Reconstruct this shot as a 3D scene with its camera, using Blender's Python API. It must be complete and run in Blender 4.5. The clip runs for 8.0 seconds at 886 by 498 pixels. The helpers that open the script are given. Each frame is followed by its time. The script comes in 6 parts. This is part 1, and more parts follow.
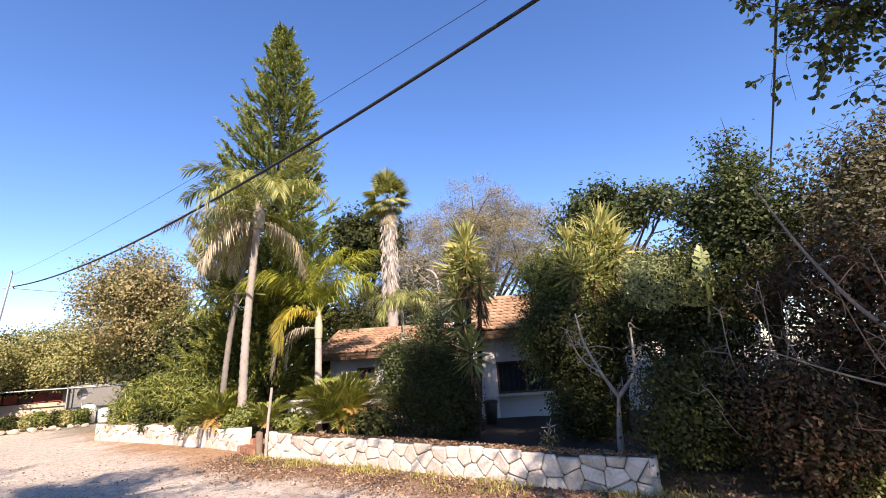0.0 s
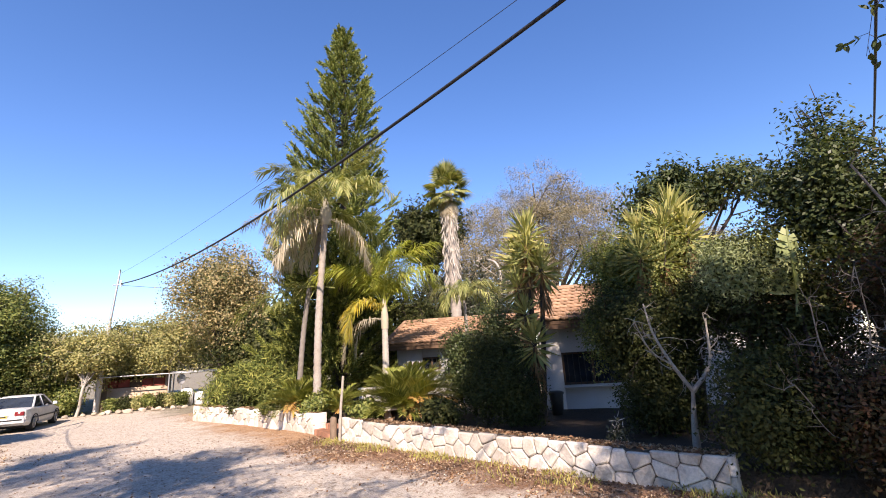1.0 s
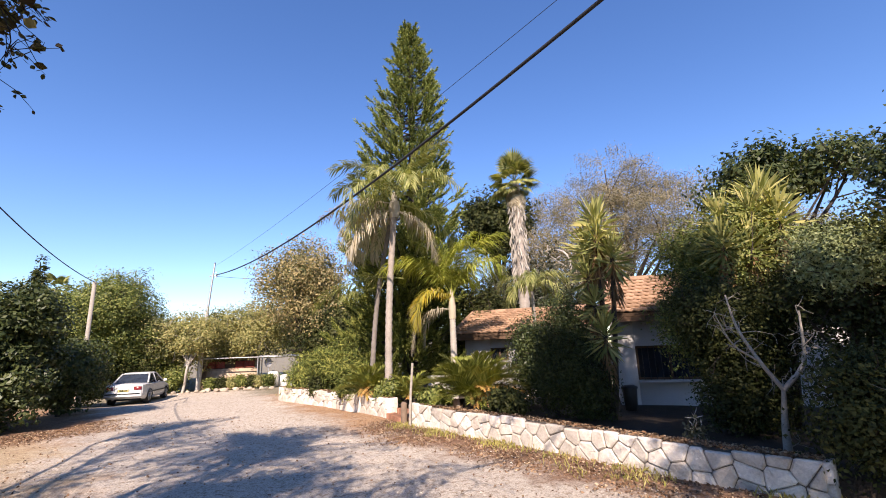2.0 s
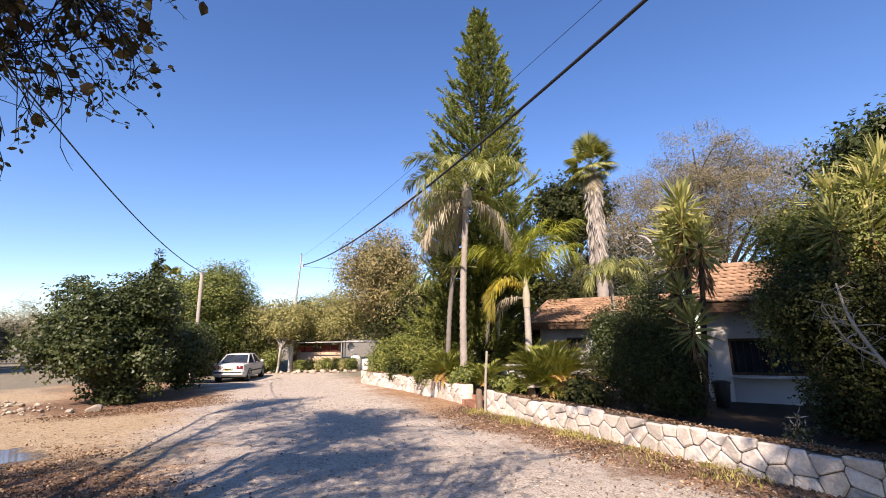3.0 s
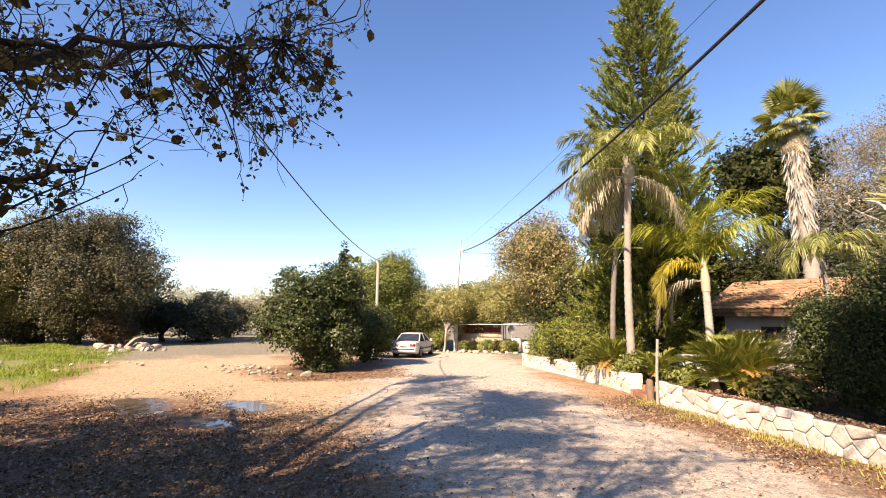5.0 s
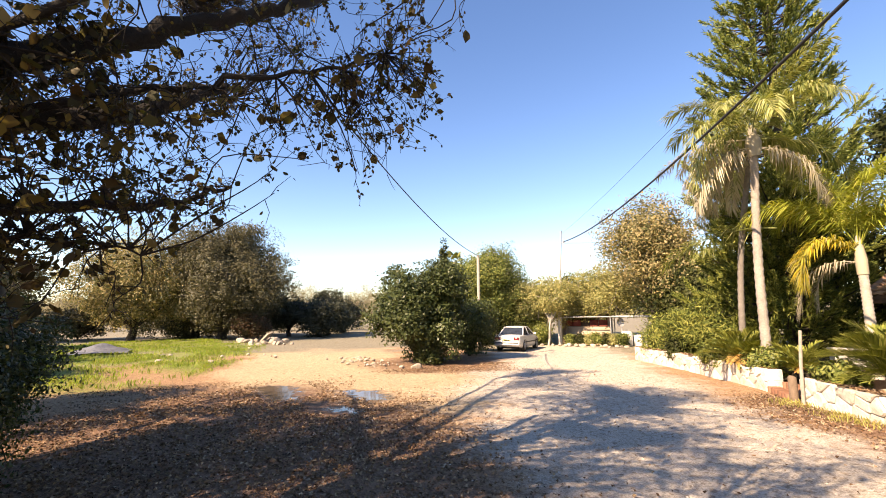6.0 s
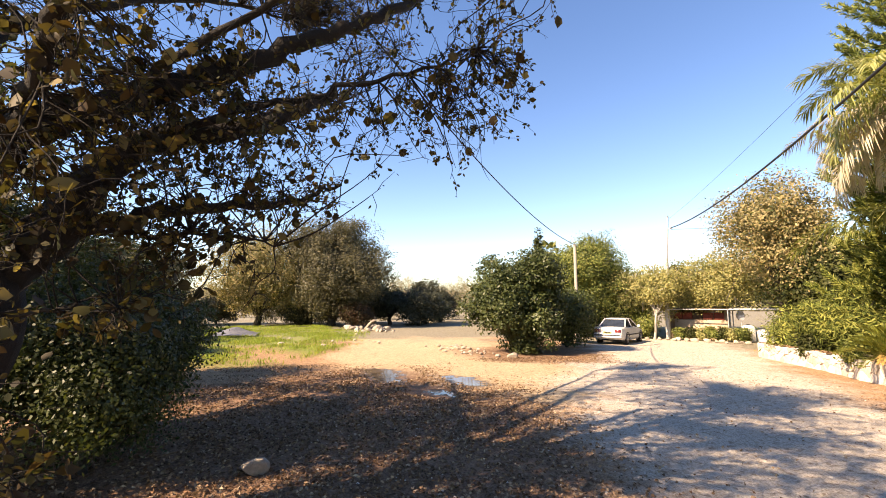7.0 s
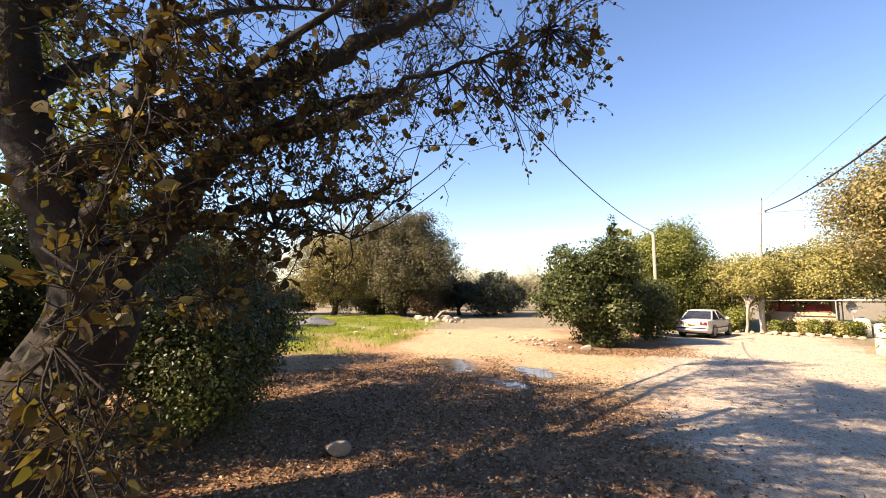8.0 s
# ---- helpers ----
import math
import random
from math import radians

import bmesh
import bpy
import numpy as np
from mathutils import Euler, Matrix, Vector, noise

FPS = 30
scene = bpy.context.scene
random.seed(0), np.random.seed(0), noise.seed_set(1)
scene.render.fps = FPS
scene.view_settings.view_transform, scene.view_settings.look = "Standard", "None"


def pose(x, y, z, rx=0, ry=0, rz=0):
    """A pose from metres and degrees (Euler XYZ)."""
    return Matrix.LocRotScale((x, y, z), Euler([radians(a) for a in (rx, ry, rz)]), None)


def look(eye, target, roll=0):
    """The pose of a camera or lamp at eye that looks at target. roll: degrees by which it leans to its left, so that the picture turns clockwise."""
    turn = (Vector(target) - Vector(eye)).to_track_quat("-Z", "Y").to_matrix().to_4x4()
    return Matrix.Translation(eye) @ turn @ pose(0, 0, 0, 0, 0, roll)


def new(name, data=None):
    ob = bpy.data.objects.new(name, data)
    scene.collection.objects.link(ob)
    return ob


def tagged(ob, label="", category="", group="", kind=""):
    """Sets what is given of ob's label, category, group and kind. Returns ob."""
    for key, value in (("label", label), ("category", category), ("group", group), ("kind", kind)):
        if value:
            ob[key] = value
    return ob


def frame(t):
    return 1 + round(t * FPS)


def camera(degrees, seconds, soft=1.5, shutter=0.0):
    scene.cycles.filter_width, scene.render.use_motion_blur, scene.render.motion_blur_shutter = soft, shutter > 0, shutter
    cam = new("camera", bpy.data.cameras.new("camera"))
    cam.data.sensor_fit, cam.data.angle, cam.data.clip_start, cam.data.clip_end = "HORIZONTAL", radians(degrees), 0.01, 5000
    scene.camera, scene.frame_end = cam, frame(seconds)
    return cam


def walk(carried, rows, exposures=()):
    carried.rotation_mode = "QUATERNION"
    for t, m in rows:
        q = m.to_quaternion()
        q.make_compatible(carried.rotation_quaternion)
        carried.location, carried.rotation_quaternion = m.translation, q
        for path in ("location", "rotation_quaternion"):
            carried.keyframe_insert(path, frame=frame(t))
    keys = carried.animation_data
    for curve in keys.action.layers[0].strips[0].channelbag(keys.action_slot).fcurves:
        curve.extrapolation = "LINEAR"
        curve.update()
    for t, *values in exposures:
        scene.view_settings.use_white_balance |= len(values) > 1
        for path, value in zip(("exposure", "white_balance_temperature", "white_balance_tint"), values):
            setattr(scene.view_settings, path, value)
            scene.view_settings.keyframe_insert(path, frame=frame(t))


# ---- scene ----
cam = camera(90.2, 8.0, soft=0.95)
PATH = [
    (0, (0.382, 0.654, 1.864), (0.348, 2.594, 2.352), -3.7),
    (0.5, (0.397, 0.619, 1.857), (0.221, 2.553, 2.336), -3.5),
    (1, (0.444, 0.602, 1.895), (0.127, 2.522, 2.354), -3.4),
    (1.5, (0.49, 0.579, 1.865), (0.026, 2.472, 2.316), -2.7),
    (3, (0.564, 0.494, 1.85), (-0.364, 2.222, 2.244), -0.9),
    (3.5, (0.593, 0.462, 1.86), (-0.473, 2.112, 2.233), -0.4),
    (4, (0.631, 0.416, 1.913), (-0.567, 1.978, 2.265), -0.1),
    (4.2, (0.642, 0.449, 1.892), (-0.614, 1.966, 2.238), 0.3),
    (5.5, (0.658, 0.336, 1.878), (-0.959, 1.471, 2.189), -0.2),
    (6, (0.669, 0.292, 1.871), (-1.068, 1.238, 2.168), -0.5),
    (6.5, (0.683, 0.264, 1.863), (-1.14, 1.04, 2.134), -0.2),
    (7, (0.792, 0.218, 1.823), (-1.111, 0.777, 2.081), 0.1),
    (7.5, (0.81, 0.209, 1.796), (-1.133, 0.616, 2.037), -0.1),
    (8, (0.75, 0.186, 1.817), (-1.221, 0.448, 2.034), 0.1),
]
walk(cam, [(t, look(e, g, r)) for t, e, g, r in PATH],
     exposures=[(0.0, 1.28, 6950, 20), (1.5, 1.14, 6850, 19), (3.5, 0.97, 7050, 20), (4.2, 1.07, 7350, 20), (5.5, 1.48, 8600, 18), (8.0, 1.57, 9000, 18)])

# ---- light ----
SUN_EL, SUN_AZ = radians(38), math.atan2(0.25, -0.97)
world = bpy.data.worlds.new("sky")
scene.world = world
world.use_nodes = True
_n = world.node_tree.nodes
_sky = _n.new("ShaderNodeTexSky")
_sky.sky_type, _sky.sun_disc = "NISHITA", False
_sky.sun_elevation, _sky.sun_rotation = SUN_EL, SUN_AZ
_sky.air_density, _sky.dust_density, _sky.ozone_density = 0.95, 0.05, 3.0
_hue = _n.new("ShaderNodeHueSaturation")
_hue.inputs["Hue"].default_value, _hue.inputs["Saturation"].default_value, _hue.inputs["Value"].default_value = 0.508, 1.2, 1.52
world.node_tree.links.new(_sky.outputs[0], _hue.inputs["Color"])
world.node_tree.links.new(_hue.outputs[0], _n["Background"].inputs[0])
_n["Background"].inputs[1].default_value = 0.077
sun_data = bpy.data.lights.new("sun", "SUN")
sun_data.energy, sun_data.angle, sun_data.color = 5.0, radians(0.5), (1.0, 0.9, 0.78)
sun_from = Vector((math.cos(SUN_EL) * math.sin(SUN_AZ), math.cos(SUN_EL) * math.cos(SUN_AZ), math.sin(SUN_EL)))
new("sun", sun_data).matrix_world = look(sun_from * 60, (0, 0, 0))


# ---- materials ----
def material(name, rough=0.8, metal=0.0, spec=0.3):
    m = bpy.data.materials.new(name)
    m.use_nodes = True
    b = m.node_tree.nodes["Principled BSDF"]
    b.inputs["Roughness"].default_value, b.inputs["Metallic"].default_value = rough, metal
    b.inputs["Specular IOR Level"].default_value = spec
    return m, m.node_tree.nodes, m.node_tree.links, b


def ramp(nodes, links, fac, stops):
    r = nodes.new("ShaderNodeValToRGB")
    e = r.color_ramp.elements
    while len(e) < len(stops):
        e.new(0.5)
    for el, (p, c) in zip(e, stops):
        el.position, el.color = p, (*c, 1)
    links.new(fac, r.inputs[0])
    return r.outputs[0]


def noise_tex(nodes, links, scale, detail=5, rough=0.6, object_space=True):
    n = nodes.new("ShaderNodeTexNoise")
    n.inputs["Scale"].default_value, n.inputs["Detail"].default_value, n.inputs["Roughness"].default_value = scale, detail, rough
    if object_space:
        g = nodes.new("ShaderNodeNewGeometry")
        links.new(g.outputs["Position"], n.inputs["Vector"])
    return n.outputs["Fac"]


def blend(nodes, links, fac, a, b, mode="MIX"):
    x = nodes.new("ShaderNodeMix")
    x.data_type, x.blend_type = "RGBA", mode
    for socket, v in ((x.inputs["Factor"], fac), (x.inputs["A"], a), (x.inputs["B"], b)):
        if isinstance(v, bpy.types.NodeSocket):
            links.new(v, socket)
        else:
            socket.default_value = v if isinstance(v, (int, float)) else (*v, 1)
    return x.outputs["Result"]


def bump(nodes, links, b, height, strength, dist):
    k = nodes.new("ShaderNodeBump")
    k.inputs["Strength"].default_value, k.inputs["Distance"].default_value = strength, dist
    links.new(height, k.inputs["Height"])
    links.new(k.outputs[0], b.inputs["Normal"])


def rough_surface(name, dark, light, scale, rough=0.85, fine=40, relief=0.4, dist=0.01, per_piece=0.0, metal=0.0, spec=0.3):
    """Two scales of stain and grain, with fine relief."""
    m, nodes, links, b = material(name, rough, metal, spec)
    big, small = noise_tex(nodes, links, scale), noise_tex(nodes, links, fine, 6, 0.7)
    mid = tuple((p + q) / 2 for p, q in zip(dark, light))
    c = ramp(nodes, links, big, [(0.3, dark), (0.5, mid), (0.7, light)])
    c = blend(nodes, links, 0.55, c, ramp(nodes, links, small, [(0.3, tuple(v * 0.55 for v in mid)), (0.7, tuple(min(1, v * 1.25) for v in mid))]))
    if per_piece:
        o = nodes.new("ShaderNodeObjectInfo")
        lo, hi = 1 - per_piece, 1 + per_piece
        c = blend(nodes, links, 1.0, c, ramp(nodes, links, o.outputs["Random"], [(0.0, (lo, lo * 0.97, lo * 0.93)), (0.55, (1, 0.98, 0.95)), (1.0, (hi, hi, hi))]), "MULTIPLY")
    links.new(c, b.inputs["Base Color"])
    bump(nodes, links, b, small, relief, dist)
    return m


def leaf_material(name, shades, rough=0.45, through_leaf=0.25, spec=0.18):
    """Leaf colours vary from leaf to leaf; part of the light passes through."""
    m, nodes, links, b = material(name, rough, 0, spec)
    g = nodes.new("ShaderNodeNewGeometry")
    stops = [(i / max(1, len(shades) - 1), s) for i, s in enumerate(shades)]
    c = ramp(nodes, links, g.outputs["Random Per Island"], stops)
    patch = ramp(nodes, links, noise_tex(nodes, links, 0.9, 3), [(0.3, (0.7, 0.72, 0.7)), (0.7, (1.25, 1.2, 1.05))])
    c = blend(nodes, links, 1.0, c, patch, "MULTIPLY")
    links.new(c, b.inputs["Base Color"])
    t = nodes.new("ShaderNodeBsdfTranslucent")
    tint = blend(nodes, links, 1.0, c, (1.5, 1.5, 0.7), "MULTIPLY")
    links.new(tint, t.inputs["Color"])
    mix = nodes.new("ShaderNodeMixShader")
    mix.inputs[0].default_value = through_leaf
    links.new(b.outputs[0], mix.inputs[1])
    links.new(t.outputs[0], mix.inputs[2])
    links.new(mix.outputs[0], nodes["Material Output"].inputs["Surface"])
    return m


BARK = rough_surface("bark", (0.025, 0.02, 0.016), (0.075, 0.06, 0.047), 6, fine=35, relief=0.9, dist=0.03)
PALE_BARK = rough_surface("pale_bark", (0.26, 0.23, 0.19), (0.5, 0.46, 0.4), 5, fine=30, relief=0.8, dist=0.02)
PALM_BARK = rough_surface("palm_bark", (0.19, 0.16, 0.13), (0.42, 0.37, 0.32), 3, fine=24, relief=0.8, dist=0.02)
STONE = rough_surface("limestone", (0.35, 0.285, 0.22), (0.76, 0.72, 0.66), 5, fine=26, relief=0.9, dist=0.016, per_piece=0.24)
MORTAR = rough_surface("mortar", (0.09, 0.075, 0.06), (0.24, 0.2, 0.16), 5, fine=60, relief=0.7, dist=0.01)
TILE = rough_surface("terracotta", (0.2, 0.115, 0.075), (0.39, 0.255, 0.165), 2, fine=12, relief=0.25, dist=0.004, per_piece=0.24)
PLASTER = rough_surface("plaster", (0.37, 0.35, 0.33), (0.54, 0.52, 0.5), 1.2, fine=60, relief=0.3, dist=0.004)
DARK_WOOD = rough_surface("dark_wood", (0.06, 0.035, 0.02), (0.13, 0.08, 0.05), 8, fine=50)
DIM_BARK = rough_surface("dim_bark", (0.1, 0.085, 0.07), (0.26, 0.23, 0.2), 6, fine=40)
GREY_WOOD = rough_surface("weathered_wood", (0.2, 0.175, 0.145), (0.4, 0.36, 0.3), 9, fine=50)
# almost black: the near tree's backlit shade is put into its bark colour
NEAR_BARK = rough_surface("shaded_dark_bark", (0.008, 0.006, 0.005), (0.035, 0.028, 0.022), 7, fine=40, relief=1.0, dist=0.03)
BROWN_WOOD = rough_surface("brown_wood", (0.11, 0.075, 0.05), (0.24, 0.17, 0.12), 9, fine=50)
BRICK = rough_surface("red_brick", (0.18, 0.08, 0.05), (0.34, 0.17, 0.1), 6, fine=50, per_piece=0.2)
SOIL = rough_surface("garden_soil", (0.025, 0.018, 0.013), (0.07, 0.05, 0.033), 2.5, fine=35, relief=1.0, dist=0.03)
CONCRETE = rough_surface("concrete", (0.4, 0.38, 0.35), (0.6, 0.58, 0.54), 2, fine=40)
GALVANISED = rough_surface("galvanised_pipe", (0.35, 0.36, 0.37), (0.5, 0.51, 0.52), 5, rough=0.5, metal=0.6)
CABLE = rough_surface("black_cable", (0.012, 0.012, 0.013), (0.03, 0.03, 0.032), 9, rough=0.6)
TAN_WALL = rough_surface("tan_render", (0.42, 0.3, 0.2), (0.6, 0.46, 0.33), 1.5, fine=40)
RED_PAINT = rough_surface("red_brown_paint", (0.16, 0.03, 0.02), (0.28, 0.07, 0.045), 3, fine=40, rough=0.6)
WHITE_PAINT = rough_surface("white_paint", (0.7, 0.69, 0.66), (0.85, 0.84, 0.82), 2, fine=40, rough=0.6)
TARP = rough_surface("dark_sheet", (0.05, 0.05, 0.055), (0.24, 0.24, 0.25), 6, fine=14, rough=0.5)
ROCK = rough_surface("field_stone", (0.26, 0.21, 0.16), (0.52, 0.46, 0.38), 5, fine=25, relief=0.7, dist=0.02, per_piece=0.25)
SHEET = rough_surface("grey_sheet", (0.28, 0.28, 0.29), (0.5, 0.5, 0.52), 3, fine=20, rough=0.6)
CAR_WHITE = rough_surface("car_paint", (0.46, 0.455, 0.44), (0.62, 0.615, 0.6), 1.5, fine=8, rough=0.28, relief=0.0, spec=0.5)
RUBBER = rough_surface("rubber", (0.015, 0.015, 0.015), (0.035, 0.035, 0.033), 12, rough=0.9)
BLACK_TRIM = rough_surface("black_trim", (0.015, 0.015, 0.016), (0.03, 0.03, 0.03), 12, rough=0.55)
RIM = rough_surface("steel_rim", (0.35, 0.35, 0.36), (0.5, 0.5, 0.5), 6, rough=0.4, metal=0.7)
TAIL_RED = rough_surface("red_lens", (0.12, 0.01, 0.01), (0.2, 0.02, 0.015), 10, rough=0.2, relief=0.0, spec=0.5)


def glass_material(name, tint):
    m, nodes, links, b = material(name, 0.06, 0, 0.6)
    links.new(ramp(nodes, links, noise_tex(nodes, links, 3), [(0.3, tint), (0.7, tuple(v * 1.6 for v in tint))]), b.inputs["Base Color"])
    return m


WINDOW_GLASS = glass_material("window_glass", (0.02, 0.024, 0.03))

LEAF_DARK = leaf_material("dark_leaf", [(0.02, 0.027, 0.01), (0.036, 0.046, 0.016), (0.075, 0.08, 0.03), (0.028, 0.034, 0.013)], rough=0.5, spec=0.1)
LEAF_CAROB = leaf_material("carob_leaf", [(0.0264, 0.0414, 0.016), (0.054, 0.0736, 0.026), (0.09, 0.106, 0.04), (0.036, 0.0552, 0.02)], rough=0.45, spec=0.28)
LEAF_GREEN = leaf_material("mid_green_leaf", [(0.05, 0.075, 0.02), (0.11, 0.14, 0.04), (0.19, 0.215, 0.065), (0.26, 0.26, 0.09)])
LEAF_YELLOW = leaf_material("yellowing_leaf", [(0.15, 0.17, 0.068), (0.28, 0.28, 0.12), (0.42, 0.365, 0.175), (0.2, 0.215, 0.08)])
LEAF_GOLD = leaf_material("golden_brown_leaf", [(0.14, 0.125, 0.06), (0.3, 0.245, 0.13), (0.41, 0.32, 0.18), (0.17, 0.17, 0.08), (0.07, 0.09, 0.036)])
LEAF_DRY = leaf_material("dry_grey_leaf", [(0.14, 0.13, 0.1), (0.24, 0.215, 0.165), (0.33, 0.265, 0.185), (0.17, 0.17, 0.11)], rough=0.7)
LEAF_OAK = leaf_material("oak_leaf", [(0.055, 0.0546, 0.035), (0.099, 0.0924, 0.06), (0.132, 0.116, 0.075), (0.066, 0.0683, 0.04)], rough=0.5)
LEAF_OLIVE = leaf_material("olive_leaf", [(0.045, 0.05, 0.035), (0.075, 0.08, 0.06), (0.04, 0.045, 0.03)], rough=0.5)
LEAF_RUST = leaf_material("rusty_leaf", [(0.034, 0.024, 0.016), (0.09, 0.045, 0.028), (0.03, 0.032, 0.016), (0.065, 0.052, 0.028)], rough=0.55)
LEAF_TAN = leaf_material("broad_tan_leaf", [(0.045, 0.03, 0.016), (0.09, 0.07, 0.03), (0.035, 0.024, 0.013), (0.05, 0.05, 0.02), (0.2, 0.155, 0.075), (0.028, 0.021, 0.012), (0.065, 0.04, 0.021)], rough=0.55, through_leaf=0.35)
LEAF_NEAR = leaf_material("quince_leaf", [(0.03, 0.036, 0.016), (0.05, 0.05, 0.02), (0.075, 0.055, 0.024), (0.035, 0.035, 0.018), (0.1, 0.08, 0.028), (0.03, 0.024, 0.016), (0.06, 0.036, 0.018), (0.04, 0.044, 0.02)], rough=0.55, through_leaf=0.3)
NEEDLE = leaf_material("conifer_needle", [(0.045, 0.07, 0.02), (0.11, 0.15, 0.045), (0.22, 0.25, 0.08), (0.35, 0.365, 0.125)], rough=0.5, through_leaf=0.15, spec=0.1)
# conifer needles darkened for the shaded lower crown; the feathery shrubs share them
NEEDLE_LOW = leaf_material("feathery_shaded_needle", [(0.035, 0.052, 0.014), (0.09, 0.115, 0.03), (0.19, 0.21, 0.058), (0.29, 0.29, 0.09)], rough=0.55, through_leaf=0.15, spec=0.08)
LEAF_PALE = leaf_material("pale_paddle_leaf", [(0.24, 0.28, 0.13), (0.32, 0.35, 0.19), (0.28, 0.32, 0.15)], rough=0.4, through_leaf=0.3)
FROND_GREEN = leaf_material("palm_frond", [(0.11, 0.14, 0.045), (0.23, 0.25, 0.09), (0.42, 0.4, 0.2)], rough=0.4)
FROND_BRIGHT = leaf_material("bright_palm_frond", [(0.18, 0.225, 0.038), (0.31, 0.345, 0.065), (0.44, 0.42, 0.12)], rough=0.4, through_leaf=0.3)
FROND_YELLOW = leaf_material("yellow_palm_frond", [(0.42, 0.3, 0.04), (0.46, 0.38, 0.07), (0.3, 0.3, 0.06), (0.4, 0.34, 0.2)], rough=0.45, through_leaf=0.35)
FROND_DRY = leaf_material("dry_palm_frond", [(0.36, 0.31, 0.25), (0.5, 0.45, 0.38), (0.3, 0.25, 0.19)], rough=0.7)
CYCAD = leaf_material("cycad_frond", [(0.09, 0.115, 0.02), (0.2, 0.22, 0.045), (0.36, 0.34, 0.1)], rough=0.35, spec=0.4, through_leaf=0.15)
CYCAD_DRY = leaf_material("dry_cycad_frond", [(0.4, 0.22, 0.08), (0.5, 0.3, 0.12), (0.42, 0.36, 0.1)], rough=0.6)
YUCCA = leaf_material("yucca_blade", [(0.143, 0.17, 0.06), (0.286, 0.29, 0.11), (0.418, 0.38, 0.17)], rough=0.4)
YUCCA_DRY = leaf_material("dry_yucca_blade", [(0.18, 0.11, 0.06), (0.26, 0.17, 0.1), (0.14, 0.09, 0.05)], rough=0.7)
GRASS = leaf_material("grass_blade", [(0.12, 0.19, 0.03), (0.2, 0.28, 0.045), (0.27, 0.32, 0.07), (0.28, 0.25, 0.11)], rough=0.5, through_leaf=0.35)
WEED = leaf_material("dry_grass_blade", [(0.22, 0.22, 0.05), (0.32, 0.29, 0.1), (0.38, 0.33, 0.15)], rough=0.6)
LITTER = leaf_material("fallen_leaf", [(0.12, 0.065, 0.04), (0.22, 0.13, 0.08), (0.36, 0.26, 0.18), (0.08, 0.045, 0.028), (0.18, 0.1, 0.06), (0.46, 0.36, 0.27)], rough=0.75, through_leaf=0.05)
PEBBLE = rough_surface("pebbles", (0.45, 0.38, 0.3), (0.68, 0.62, 0.53), 4, fine=60)


# ---- mesh helpers ----
def link_mesh(name, V, F, mat, parent=None, label="", smooth=False):
    """One mesh object from an array of points and faces (an array of equal faces, or a list)."""
    me = bpy.data.meshes.new(name)
    V = np.asarray(V, np.float32)
    if isinstance(F, np.ndarray):
        m, k = F.shape
        me.vertices.add(len(V)), me.loops.add(m * k), me.polygons.add(m)
        me.vertices.foreach_set("co", V.ravel())
        me.loops.foreach_set("vertex_index", F.astype(np.int32).ravel())
        me.polygons.foreach_set("loop_start", np.arange(0, m * k, k, dtype=np.int32))
        me.update(calc_edges=True)
    else:
        me.from_pydata(V.tolist(), [], [list(map(int, f)) for f in F])
        me.update()
    if smooth:
        me.polygons.foreach_set("use_smooth", np.ones(len(me.polygons), bool))
    me.materials.append(mat)
    ob = new(name, me)
    ob.parent = parent
    if label:
        ob["label"] = label
    return ob


def thing(name, at, label, category, group="", kind=""):
    """An Empty at the base of a thing, which carries its parts."""
    ob = new(name)
    ob.empty_display_size = 0.2
    ob.location = (at[0], at[1], at[2] - dip(at[0], at[1]))
    return tagged(ob, label, category, group, kind)


def join(pieces):
    V, F, k = [], [], 0
    for v, f in pieces:
        V.append(np.asarray(v, float)), F.append(np.asarray(f, int) + k)
        k += len(v)
    return np.concatenate(V), np.concatenate(F)


def tube(P, R, n=8):
    """A tapered tube of quads along a line of points, with closed ends left open."""
    P, R = np.asarray(P, float), np.asarray(R, float)
    T = np.gradient(P, axis=0)
    T /= np.linalg.norm(T, axis=1)[:, None] + 1e-9
    a = np.cross(T[0], (1.0, 0, 0) if abs(T[0][2]) > 0.9 else (0, 0, 1.0))
    A = np.empty_like(P)
    for i, t in enumerate(T):
        a = a - t * (a @ t)
        a /= math.sqrt(a @ a) + 1e-9
        A[i] = a
    B = np.cross(T, A)
    a = np.linspace(0, 2 * np.pi, n, endpoint=False)
    V = (P[:, None] + R[:, None, None] * (np.cos(a)[None, :, None] * A[:, None] + np.sin(a)[None, :, None] * B[:, None])).reshape(-1, 3)
    i, j = np.meshgrid(np.arange(len(P) - 1), np.arange(n), indexing="ij")
    j2 = (j + 1) % n
    return V, np.stack([i * n + j, i * n + j2, (i + 1) * n + j2, (i + 1) * n + j], -1).reshape(-1, 4)


def curve_line(points, n=8):
    """A smooth line through some points (Catmull-Rom)."""
    p = np.asarray(points, float)
    p = np.vstack([2 * p[0] - p[1], p, 2 * p[-1] - p[-2]])
    out = []
    for a, b, c, d in zip(p, p[1:], p[2:], p[3:]):
        for u in np.linspace(0, 1, n, endpoint=False):
            out.append(0.5 * (2 * b + (c - a) * u + (2 * a - 5 * b + 4 * c - d) * u * u + (3 * b - a - 3 * c + d) * u**3))
    return np.array(out + [p[-2]])


